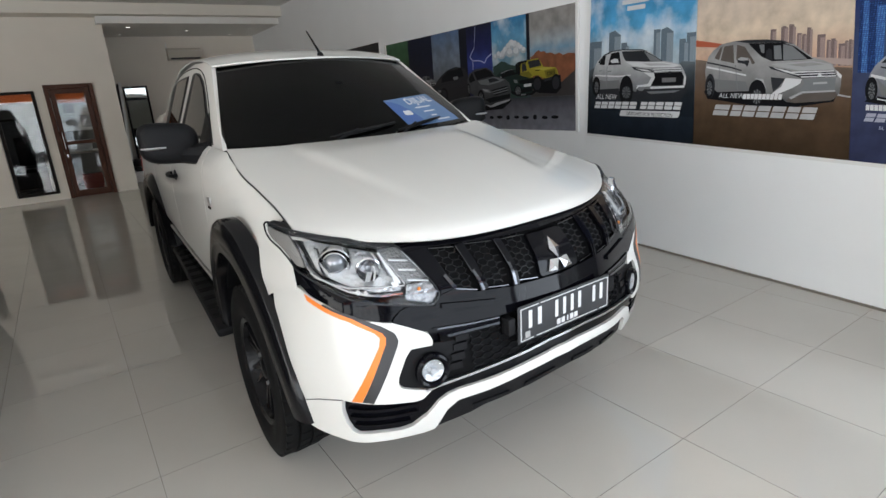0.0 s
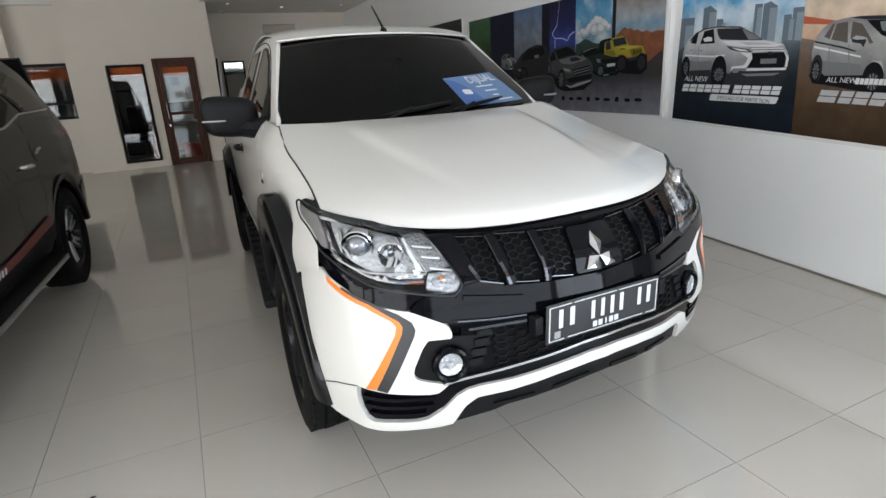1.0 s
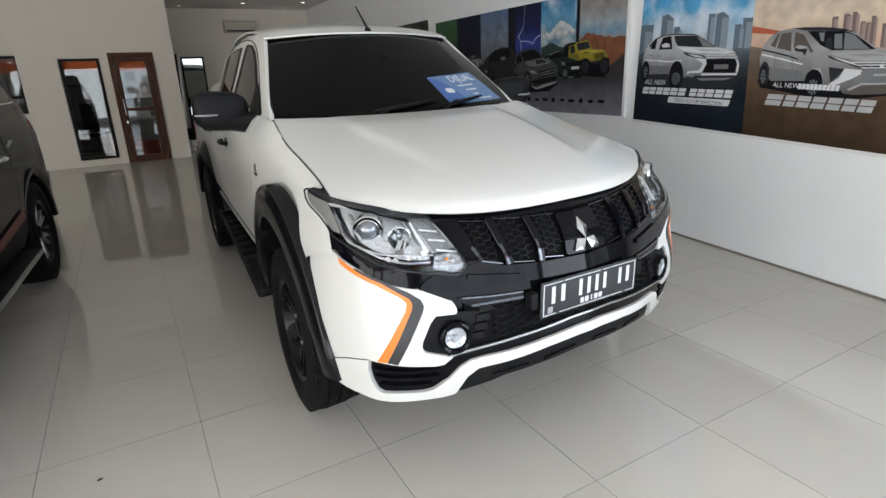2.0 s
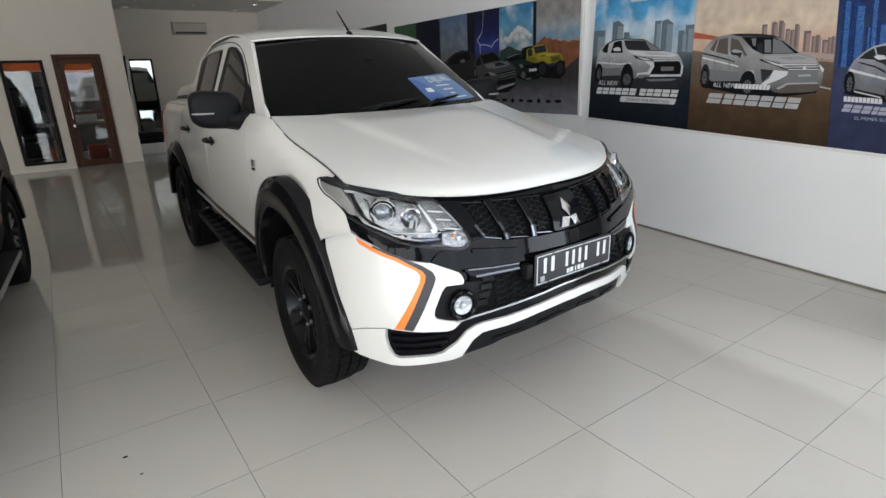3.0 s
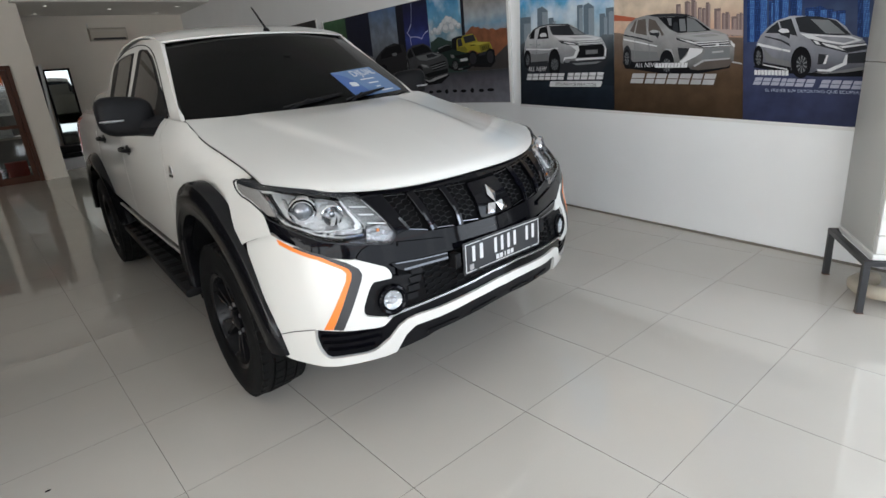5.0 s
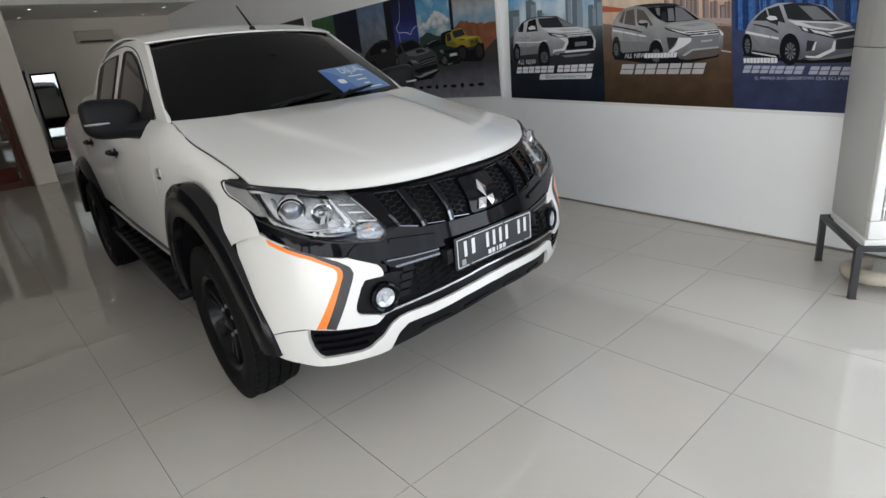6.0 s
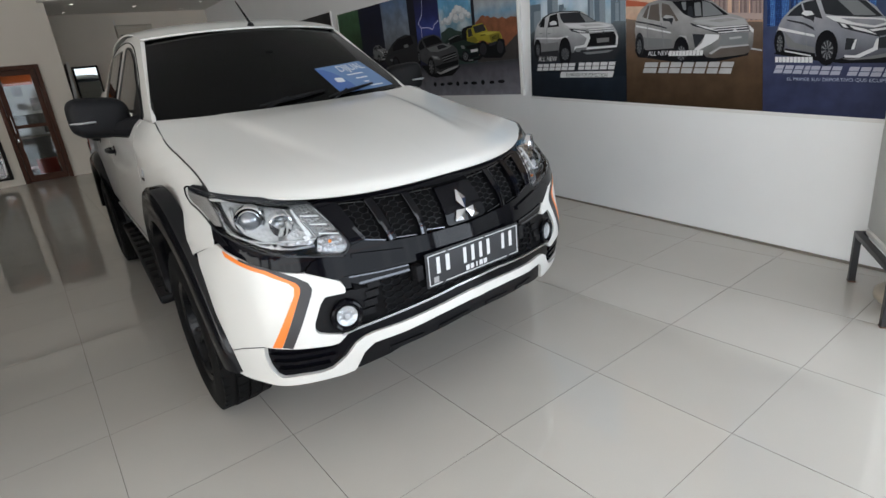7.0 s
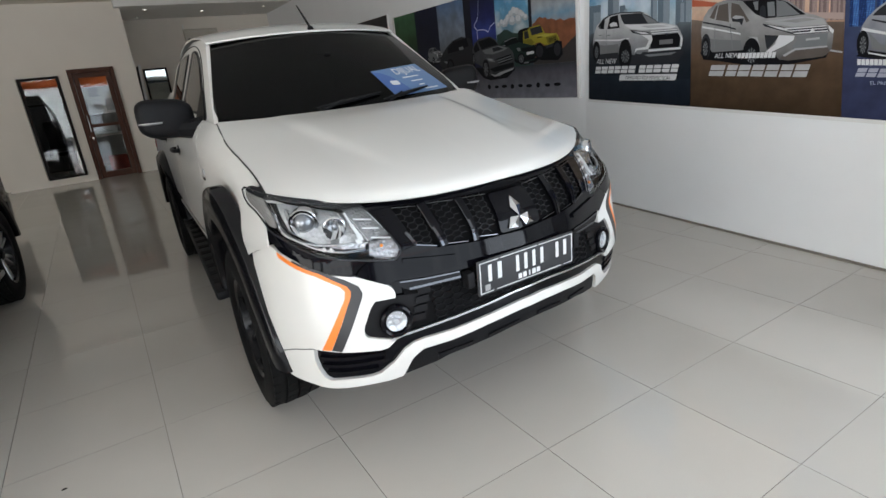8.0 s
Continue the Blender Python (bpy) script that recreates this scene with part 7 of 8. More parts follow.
slanted_row(p1, 0.095, 1.062, 0.235, 0.058, [1, 1.1, 1, 1, 1.1, 1.1, -0.4, 1, 1, 1.1, 1.1, 1], -0.0112, INK_LIGHT, 0.3, 0.017)
bm = bmesh.new()
flat_shape(bm, rounded([(0.411, 0.178), (1.032, 0.190), (1.052, 0.238), (0.424, 0.227)], 0.012), -0.0108)
part("title_plate", bm, INK_LIGHT, p1, smooth=0)
lettering(p1, "DESIGNED FOR PERFECTION", 0.735, 0.191, 0.040, -0.0118, INK_DARK, 0.15, 0.94)
for k, (a, b, w) in enumerate(((0.40, 1.07, 0.30), (0.46, 1.02, 0.20))):
    bm = bmesh.new()
    flat_shape(bm, [(a, b), (a + w, b), (a + w, b + 0.034), (a, b + 0.034)], -0.0045)
    part("title_block", bm, INK_LIGHT, p1, smooth=0)

# silver people-carrier poster
p2 = thing("poster", base @ pose(1.172, 0, 0), "printed poster of a silver family car at dusk", "poster", "car posters")
part("sheet", box((0, -0.003, 0), (1.088, 0.009, H)), gradient("print_dusk", [(0, (0.055, 0.034, 0.020)), (0.2, (0.095, 0.06, 0.036)), (0.32, (0.20, 0.13, 0.09)), (0.38, (0.62, 0.38, 0.27)), (0.52, (0.76, 0.62, 0.48)), (1, (0.40, 0.36, 0.36))], "Z", 0, H, cloud=0.6, cloud_rgb=(0.60, 0.50, 0.42), cscale=2.2), p2, smooth=0)
part("edge_strip", box((0.0, -0.006, -0.022), (1.090, 0.009, 0.0)), frame_rail, p2, smooth=0)
skyline(p2, 0.54, [(0.579, 0.619, 0.776), (0.651, 0.699, 0.791), (0.703, 0.748, 0.795), (0.756, 0.785, 0.74), (0.788, 0.819, 0.735), (0.818, 0.853, 0.768), (0.882, 0.93, 0.723), (0.938, 0.964, 0.691), (0.964, 0.998, 0.695), (1.007, 1.043, 0.664), (1.042, 1.064, 0.68), (1.064, 1.088, 0.684)], -0.0036, city_ink("ink_dusk_shade", (0.19, 0.14, 0.14), (0.23, 0.17, 0.16), (0.16, 0.12, 0.12)), city_ink("ink_dusk_lit", (0.32, 0.24, 0.225), (0.37, 0.28, 0.25), (0.28, 0.21, 0.20)))
bm = bmesh.new()
flat_shape(bm, [(0, 0.748), (0.225, 0.709), (0.181, 0.688), (0, 0.702)], -0.0038)
part("printed_barrier", bm, plain("ink_rust", (0.42, 0.11, 0.06), 0.4, spec=0.16), p2, smooth=0)
bm = bmesh.new()
flat_shape(bm, [(0, 0.615), (0.10, 0.60), (1.088, 0.528), (1.088, 0.36), (0, 0.36)], -0.0046)
part("printed_road", bm, gradient("ink_brown_road", [(0, (0.12, 0.078, 0.05)), (0.6, (0.15, 0.11, 0.085)), (1, (0.22, 0.17, 0.14))], "Z", 0.36, 0.60), p2, smooth=0)
bm = bmesh.new()
flat_shape(bm, [(0.84, 0.569), (1.088, 0.541), (1.088, 0.577), (0.84, 0.598)], -0.0049)
part("printed_embankment", bm, plain("ink_pale_bank", (0.40, 0.31, 0.28), 0.4, vary=0.15, vscale=7, spec=0.16), p2, smooth=0)
bm = bmesh.new()
flat_shape(bm, [(0.95, 0.394), (1.085, 0.369), (1.085, 0.360), (0.95, 0.382)], -0.0049)
part("printed_road_line", bm, INK_PALE, p2, smooth=0)
printed_carrier(p2, INK_SILVER, -0.0055, "printed silver family car")
lettering(p2, "ALL NEW", 0.310, 0.347, 0.046, -0.0110, INK_LIGHT, 0.2)
slanted_row(p2, 0.40, 0.678, 0.342, 0.034, [1] * 10, -0.0112, INK_LIGHT, 0.2)
slanted_row(p2, 0.165, 0.895, 0.226, 0.074, [1.5, 1, 1.1, 1.1, 1.1, 1, 1.1], -0.0112, plain("ink_title_silver", (0.40, 0.40, 0.41), 0.35, vary=0.25, vscale=14, spec=0.16), 0.35)

# night-city poster
p3 = thing("poster", base @ pose(2.262, 0, 0), "printed poster of a white sports car in a blue night city", "poster", "car posters")
part("sheet", box((0, -0.003, 0), (0.98, 0.009, H)), gradient("print_night", [(0, (0.035, 0.042, 0.095)), (0.25, (0.05, 0.062, 0.13)), (0.45, (0.05, 0.075, 0.15)), (0.6, (0.02, 0.035, 0.13)), (1, (0.008, 0.01, 0.03))], "Z", 0, H, cloud=0.7, cloud_rgb=(0.02, 0.03, 0.10), cscale=3.5), p3, smooth=0)
part("edge_strip", box((0.0, -0.006, -0.022), (0.982, 0.009, 0.0)), frame_rail, p3, smooth=0)
skyline(p3, 0.50, [(0.026, 0.075, 0.9), (0.075, 0.158, 0.88), (0.168, 0.196, 0.735), (0.192, 0.231, 1.02), (0.22, 0.29, 0.764), (0.301, 0.37, 0.758), (0.389, 0.441, 0.679), (0.441, 0.511, 0.685), (0.513, 0.56, 0.662), (0.56, 0.61, 0.65), (0.672, 0.732, 0.78), (0.752, 0.812, 0.9), (0.832, 0.902, 0.74)], -0.0036, city_ink("ink_night_shade", (0.014, 0.04, 0.15), (0.03, 0.09, 0.28), (0.010, 0.024, 0.09)), city_ink("ink_night_lit", (0.05, 0.14, 0.38), (0.11, 0.27, 0.58), (0.03, 0.08, 0.24)))
printed_crossover(p3, gradient("ink_cool_white", [(0, (0.10, 0.105, 0.13)), (0.4, (0.25, 0.26, 0.30)), (1, (0.44, 0.45, 0.49))], "Z", 0.32, 0.64), -0.005, "printed white sports car")
slanted_row(p3, 0.081, 0.300, 0.294, 0.031, [1] * 10, -0.0110, INK_LIGHT, 0.0, -0.004)
slanted_row(p3, 0.071, 0.760, 0.232, 0.046, [1, 1, 1, 0.6, 1, 1, 1, -0.5, 1, 1, 1, 1, 1], -0.0112, plain("ink_pale_lilac", (0.36, 0.37, 0.46), 0.4, spec=0.16), 0.4, -0.018)
lettering(p3, "EL PRIMER SUV DEPORTIVO QUE ECLIPSA", 0.42, 0.190, 0.026, -0.0110, plain("ink_pale_blue", (0.36, 0.40, 0.52), 0.4, spec=0.16), 0.0, 1.12)

# the three sheets are narrowed towards the top to fit the camera's view
for sheet_at, poster in ((0.0, p1), (1.172, p2), (2.262, p3)):
    for ob in poster.children_recursive:
        for v in ob.data.vertices:
            v.co.x -= 0.055 * (sheet_at + v.co.x) * v.co.z

# long line-up board
WB = 3.83
bb = thing("banner_board", on_wall(3.80, 0.98) @ pose(-WB, 0, 0), "long printed board with a row of cars under changing skies", "banner")
strips = [
    (0.10, "print_forest", [(0, (0.01, 0.015, 0.012)), (0.6, (0.02, 0.05, 0.02)), (1, (0.04, 0.10, 0.05))], 0.5, (0.05, 0.13, 0.06)),
    (0.72, "print_deep_navy", [(0, (0.006, 0.007, 0.015)), (1, (0.004, 0.006, 0.02))], 0.0, (0, 0, 0)),
    (1.32, "print_grey_sky", [(0, (0.03, 0.03, 0.035)), (0.35, (0.10, 0.11, 0.13)), (0.6, (0.15, 0.18, 0.23)), (1, (0.07, 0.12, 0.22))], 0.75, (0.10, 0.11, 0.13)),
    (1.93, "print_storm", [(0, (0.01, 0.01, 0.02)), (0.35, (0.018, 0.026, 0.13)), (0.5, (0.03, 0.045, 0.21)), (0.68, (0.012, 0.016, 0.075)), (1, (0.006, 0.007, 0.02))], 0.4, (0.01, 0.012, 0.05)),
    (2.55, "print_summer_sky", [(0, (0.03, 0.04, 0.05)), (0.45, (0.12, 0.20, 0.25)), (0.75, (0.09, 0.24, 0.38)), (1, (0.03, 0.15, 0.30))], 0.95, (0.66, 0.70, 0.72)),
    (3.16, "print_canyon", [(0, (0.05, 0.05, 0.06)), (0.42, (0.2, 0.18, 0.17)), (0.56, (0.13, 0.23, 0.32)), (0.66, (0.24, 0.27, 0.30)), (0.8, (0.17, 0.165, 0.16)), (1, (0.20, 0.19, 0.185))], 0.9, (0.36, 0.35, 0.34)),
]
edges = [s[0] for s in strips] + [WB - 0.03]
HB = 1.15
for (x0, nm, stops, cl, crgb), x1 in zip(strips, edges[1:]):
    part("print_strip", box((x0, -0.003, 0.33), (x1, 0.008, HB)), gradient(nm, stops, "Z", 0.33, HB, cloud=cl, cloud_rgb=crgb, cscale=2.8, gain=1.25), bb, smooth=0)
part("print_floor", box((0.10, -0.003, 0.0), (WB - 0.03, 0.008, 0.33)), gradient("print_studio_floor", [(0, (0.17, 0.17, 0.20)), (0.6, (0.10, 0.10, 0.12)), (1, (0.035, 0.035, 0.042))], "Z", 0.0, 0.33, gain=1.2), bb, smooth=0)
for x in (0.07, WB - 0.03):
    part("edge_post", box((x, -0.02, -0.01), (x + 0.03, 0.01, HB + 0.01), 0.003), frame_rail, bb, "white edge post", smooth=0)
bm = bmesh.new()
flat_shape(bm, [(3.17, 0.34), (3.17, 0.725), (3.21, 0.74), (3.25, 0.77), (3.29, 0.785), (3.33, 0.765), (3.37, 0.77), (3.41, 0.745), (3.46, 0.75), (3.52, 0.725), (3.58, 0.735), (3.63, 0.71), (3.70, 0.725), (3.80, 0.71), (3.80, 0.34)], -0.0036)
part("printed_cliff", bm, plain("ink_red_rock", (0.20, 0.078, 0.04), 0.4, vary=0.75, vscale=11, spec=0.16), bb, smooth=0)
bm = bmesh.new()
flat_shape(bm, [(3.17, 0.335), (3.17, 0.40), (3.45, 0.42), (3.62, 0.47), (3.72, 0.53), (3.80, 0.575), (3.80, 0.335)], -0.0041)
part("printed_slope", bm, plain("ink_dark_slope", (0.045, 0.04, 0.04), 0.4, vary=0.4, vscale=8, spec=0.16), bb, smooth=0)
bm = bmesh.new()
flat_shape(bm, [(2.56, 0.335), (2.56, 0.68), (2.63, 0.695), (2.70, 0.725), (2.76, 0.715), (2.84, 0.68), (2.95, 0.66), (3.11, 0.64), (3.11, 0.335)], -0.0037)
part("printed_hill", bm, plain("ink_green_hill", (0.030, 0.055, 0.048), 0.4, vary=0.4, vscale=9, spec=0.16), bb, smooth=0)
for k, (cx, cz, puffs) in enumerate(((2.90, 0.80, ((-0.20, -0.02, 0.04), (-0.16, 0.0, 0.05), (-0.12, 0.03, 0.05), (-0.07, 0.06, 0.05), (-0.02, 0.085, 0.055), (0.03, 0.07, 0.055), (0.08, 0.05, 0.05), (0.12, 0.03, 0.045), (0.17, 0.005, 0.04), (-0.05, 0.0, 0.06), (0.05, 0.0, 0.06))), (2.66, 0.775, ((-0.06, 0.0, 0.035), (0.0, 0.02, 0.045), (0.07, 0.0, 0.035))))):
    for j, (dx, dz, r) in enumerate(puffs):
        for q, (ink, rgb, f, lift) in enumerate((("ink_cloud_shade", (0.36, 0.39, 0.42), 1.0, 0.0), ("ink_cloud_lit", (0.56, 0.57, 0.585), 0.66, 0.014))):
            bm = bmesh.new()
            flat_shape(bm, [(cx + dx + r * f * (1 + 0.05 * math.sin(3 * a + k + j)) * math.cos(a), cz + dz + lift + r * f * (0.80 + 0.06 * math.sin(2 * a + j)) * math.sin(a)) for a in [2 * math.pi * i / 22 for i in range(22)]], -0.0038 - 0.00005 * j - 0.0006 * q)
            part("printed_cloud", bm, bpy.data.materials[ink] if ink in bpy.data.materials else plain(ink, rgb, 0.4, vary=0.35, vscale=14, spec=0.16), bb, smooth=0)
bolt = [(2.185, 0.67), (2.185, 0.77), (2.13, 0.82), (2.22, 0.905), (2.24, 1.0), (2.26, 1.14), (2.185, 0.77), (2.29, 0.765), (2.35, 0.755), (2.405, 0.73), (2.45, 0.78), (2.53, 0.815)]
bm = bmesh.new()
for (a, b), (c, d) in zip(bolt, bolt[1:]):
    if b - d > 0.3:
        continue
    n = Vector((d - b, a - c)).normalized() * (0.0045 if b < 0.85 else 0.0022)
    flat_shape(bm, [(a - n.x, b - n.y), (c - n.x, d - n.y), (c + n.x, d + n.y), (a + n.x, b + n.y)], -0.0036)
part("printed_lightning", bm, plain("ink_lightning", (0.55, 0.58, 0.85), 0.4, spec=0.16), bb, smooth=0)
printed_car("printed_car", bb, 0.98, 0.42, 0.40, 0.24, INK_MID, -0.0044, "printed grey car far back")
printed_coupe(bb, 1.27, 0.31, 0.84, 0.42, plain("ink_coupe_black", (0.022, 0.022, 0.026), 0.4, vary=0.3, vscale=7, spec=0.16), -0.0105, "printed black car")
printed_small_car(bb, 2.58, 0.345, 0.68, 0.295, plain("ink_dark_green", (0.010, 0.024, 0.020), 0.4, vary=0.3, vscale=8, spec=0.16), -0.0052, "printed dark green small car")
printed_open_off_roader(bb, 2.94, 0.345, 0.67, 0.37, plain("ink_yellow", (0.30, 0.255, 0.025), 0.4, vary=0.2, vscale=9, spec=0.16), -0.0120, "printed yellow off-roader")
printed_saloon(bb, 2.07, 0.205, 0.80, 0.475, gradient("ink_gunmetal", [(0, (0.03, 0.031, 0.034)), (0.5, (0.078, 0.08, 0.087)), (1, (0.05, 0.052, 0.058))], "Z", 0.22, 0.68), -0.0180, "printed grey saloon")
for x0, x1, zl in ((1.93, 2.08, 0.33), (3.115, 3.165, 0.50)):
    bm = bmesh.new()
    flat_shape(bm, [(x0, zl), (x1, zl), (x1, HB), (x0, HB)], -0.0038)
    part("printed_divider", bm, plain("ink_divider", (0.008, 0.009, 0.016), 0.4, spec=0.16) if x0 < 2 else bpy.data.materials["ink_divider"], bb, smooth=0)
for k in range(9):
    cx = 2.35 + 0.145 * k
    bm = bmesh.new()
    flat_shape(bm, disc(cx, 0.13 - 0.004 * (k % 2), 0.030 + 0.011 * (k % 3), 0.017 + 0.009 * ((k * 2) % 3 == 0), 16), -0.0042)
    part("logo_shape", bm, INK, bb, smooth=0)
b2 = thing("dark_board", on_wall(7.72, 0.98) @ pose(-2.45, 0, 0), "plain black board on the white wall", "board")
part("board_face", box((0, -0.006, 0), (2.42, 0.008, 1.22), 0.002), plain("board_black", (0.012, 0.012, 0.014), 0.45, vary=0.2), b2, smooth=0)
part("board_edge", box((2.42, -0.012, -0.005), (2.44, 0.008, 1.225), 0.002), frame_rail, b2, smooth=0)

# ---------------------------------------------------------------- standing air conditioner on its steel stand
AC_DIR = math.degrees(math.atan2(0.28, 0.475))
ac_at = pose(3.255, 0.49, 0, 0, 0, AC_DIR)  # local x runs back from the front leg, local -y across the front
D, W = 0.55, 0.52
stand = thing("steel_stand", ac_at, "black square-tube steel stand on the tiles", "stand")
for x, y in ((0, 0), (D, 0), (0, -W), (D, -W)):
    lg = part("leg", box((x - 0.016, y - 0.016, 0), (x + 0.016, y + 0.016, 0.262), 0.002), M_STEEL, stand, smooth=0)
    part("foot_pad", box((x - 0.018, y - 0.018, 0), (x + 0.018, y + 0.018, 0.006)), plain("brown_pad", (0.10, 0.05, 0.03), 0.8) if (x, y) == (0, 0) else bpy.data.materials["brown_pad"], lg, smooth=0)
for lo, hi in (((-0.016, -0.016, 0.262), (D + 0.016, 0.016, 0.29)), ((-0.016, -W - 0.016, 0.262), (D + 0.016, -W + 0.016, 0.29)), ((-0.016, -W + 0.016, 0.262), (0.016, -0.016, 0.29)), ((D - 0.016, -W + 0.016, 0.262), (D + 0.016, -0.016, 0.29))):
    part("top_rail", box(lo, hi, 0.002), M_STEEL, stand, smooth=0)
ac = thing("floor_air_conditioner", ac_at @ pose(0, 0, 0.29), "tall white floor-standing air conditioner on a steel stand", "air conditioner")
part("base_tray", box((0.0, -W + 0.01, 0.0), (D - 0.04, -0.02, 0.03), 0.006), M_ACWHITE, ac)
part("side_panel", box((0.05, -0.045, 0.03), (D - 0.02, -0.03, 0.94), 0.003), M_ACGREY, ac, "pale grey side panel")
part("side_panel", box((0.05, -0.045, 0.943), (D - 0.02, -0.03, 1.62), 0.003), M_ACGREY, ac, "pale grey side panel")
part("side_panel", box((0.05, -W + 0.03, 0.03), (D - 0.02, -W + 0.045, 1.62), 0.003), M_ACGREY, ac)
part("back_panel", box((D - 0.035, -W + 0.045, 0.03), (D - 0.02, -0.045, 1.62)), M_ACGREY, ac, smooth=0)
part("top_panel", box((0.0, -W + 0.03, 1.62), (D - 0.02, -0.03, 1.65), 0.008), M_ACWHITE, ac)
part("front_panel", box((0.0, -W + 0.03, 0.03), (0.05, -0.03, 0.13), 0.012), M_ACWHITE, ac)
part("front_panel", box((0.0, -W + 0.03, 0.72), (0.05, -0.03, 1.62), 0.012), M_ACWHITE, ac)
part("front_stile", box((0.0, -0.075, 0.13), (0.05, -0.03, 0.72), 0.008), M_ACWHITE, ac)
part("front_stile", box((0.0, -W + 0.03, 0.13), (0.05, -W + 0.075, 0.72), 0.008), M_ACWHITE, ac)
part("grille_back", box((0.03, -W + 0.075, 0.13), (0.04, -0.075, 0.72)), M_MATT, ac, smooth=0)
for k in range(24):
    y = -0.085 - 0.0148 * k
    part("grille_slat", box((0.006, y - 0.004, 0.13), (0.026, y + 0.002, 0.72)), M_ACWHITE, ac, smooth=0)
for k in range(7):
    part("grille_bar", box((0.004, -W + 0.075, 0.19 + 0.075 * k), (0.012, -0.075, 0.195 + 0.075 * k)), M_ACWHITE, ac, smooth=0)
bm = bmesh.new()
for cx, cz, r in ((0.20, 1.26, 0.032), (0.20, 1.20, 0.012), (0.235, 1.195, 0.010), (0.165, 1.195, 0.010), (0.255, 1.225, 0.008), (0.150, 1.222, 0.008)):
    f = bm.faces.new([bm.verts.new((cx + r * 0.7 * math.cos(a), -0.0285, cz + r * 1.15 * math.sin(a))) for a in [2 * math.pi * i / 18 for i in range(18)]])
part("sticker", bm, INK, ac, "black oval sticker with dots", smooth=0)
hose = thing("drain_hose", ac_at @ pose(0.22, -0.20, 0), "curled beige drain hose on the floor", "hose")
part("hose_coil", tube([(0.16 * math.cos(a), 0.15 * math.sin(a), 0.045 + 0.012 * a) for a in [0.35 * i for i in range(17)]], 0.038, 12), plain("beige_hose", (0.46, 0.41, 0.33), 0.6, vary=0.12, vscale=12), hose)
bag = thing("white_pipe_bend", ac_at @ pose(0.02, -0.30, 0), "short white plastic pipe bend under the stand", "pipe")
part("pipe", tube([(0, 0, 0.0), (0, 0, 0.10), (0.03, 0.0, 0.17), (0.10, 0.0, 0.20)], 0.045, 14), M_ACWHITE, bag)

# ---------------------------------------------------------------- recess at the back
split = thing("wall_air_conditioner", pose(2.95, 14.28, 2.515), "white split air conditioner high on the back wall", "air conditioner")
bm = bmesh.new()
prof = [(0, 0), (-0.15, 0.0), (-0.20, 0.04), (-0.21, 0.12), (-0.20, 0.22), (-0.17, 0.25), (0, 0.26)]
rows = [[(x, y, z) for y, z in prof] for x in (-0.355, 0.355)]
vs = grid_faces(bm, rows)
bm.faces.new(vs[0]), bm.faces.new(list(reversed(vs[1])))
part("casing", bm, M_ACCREAM, split)
part("outlet_flap", box((-0.31, -0.208, 0.012), (0.31, -0.168, 0.05), 0.004, pose(0, 0, 0, 0)), M_STRIPE, split)
part("intake_line", box((-0.33, -0.212, 0.185), (0.33, -0.19, 0.192)), M_ACGREY, split, smooth=0)
part("pipe_stub", tube([(-0.34, -0.03, 0.26), (-0.34, -0.03, 0.36)], 0.012), M_ACWHITE, split)

mirror_m = pose(1.80, 14.10, 0.22, 1, 0, -3)
tall = thing("standing_mirror", mirror_m, "tall mirror in a thin black frame against the wall", "mirror")
for lo, hi in (((-0.24, -0.02, 0), (-0.20, 0.02, 1.78)), ((0.20, -0.02, 0), (0.24, 0.02, 1.78)), ((-0.20, -0.02, 0), (0.20, 0.02, 0.05)), ((-0.20, -0.02, 1.74), (0.20, 0.02, 1.78))):
    part("frame_bar", box(lo, hi, 0.003), M_BLACKFRAME, tall, smooth=0)
part("mirror_glass", box((-0.20, -0.006, 0.05), (0.20, 0.004, 1.74)), M_MIRROR, tall, smooth=0)
plinth = thing("white_plinth", pose(1.78, 13.88, 0), "low white plinth block on the tiles", "plinth")
part("block", box((-0.42, -0.25, 0), (0.42, 0.36, 0.22), 0.006), M_WALL, plinth)
seat = thing("black_armchair", pose(1.62, 13.72, 0.22), "black padded chair on a low white plinth", "chair")
part("seat_cushion", box((-0.22, -0.08, 0.10), (0.42, 0.42, 0.24), 0.04), M_MATT, seat)
part("backrest", box((-0.30, -0.08, 0.10), (-0.20, 0.42, 0.62), 0.035, pose(0, 0, 0, 0, -14, 0)), M_MATT, seat)
part("seat_base", box((-0.18, -0.04, 0.0), (0.38, 0.38, 0.10), 0.01), M_MATT, seat)
board = thing("leaning_board", pose(1.30, 13.05, 0.0, 0, 3.0, 0), "narrow dark board with a white edge leaning by the wall", "board")
part("board_face", box((-0.02, -0.28, 0.55), (0.02, 0.28, 2.02), 0.003), M_BLACKFRAME, board, smooth=0)
part("board_edge", box((-0.024, -0.30, 0.55), (0.024, -0.282, 2.04), 0.002), frame_rail, board, smooth=0)
part("board_leg", box((-0.02, -0.2, 0), (0.02, 0.2, 0.55), 0.003), M_BLACKFRAME, board, smooth=0)

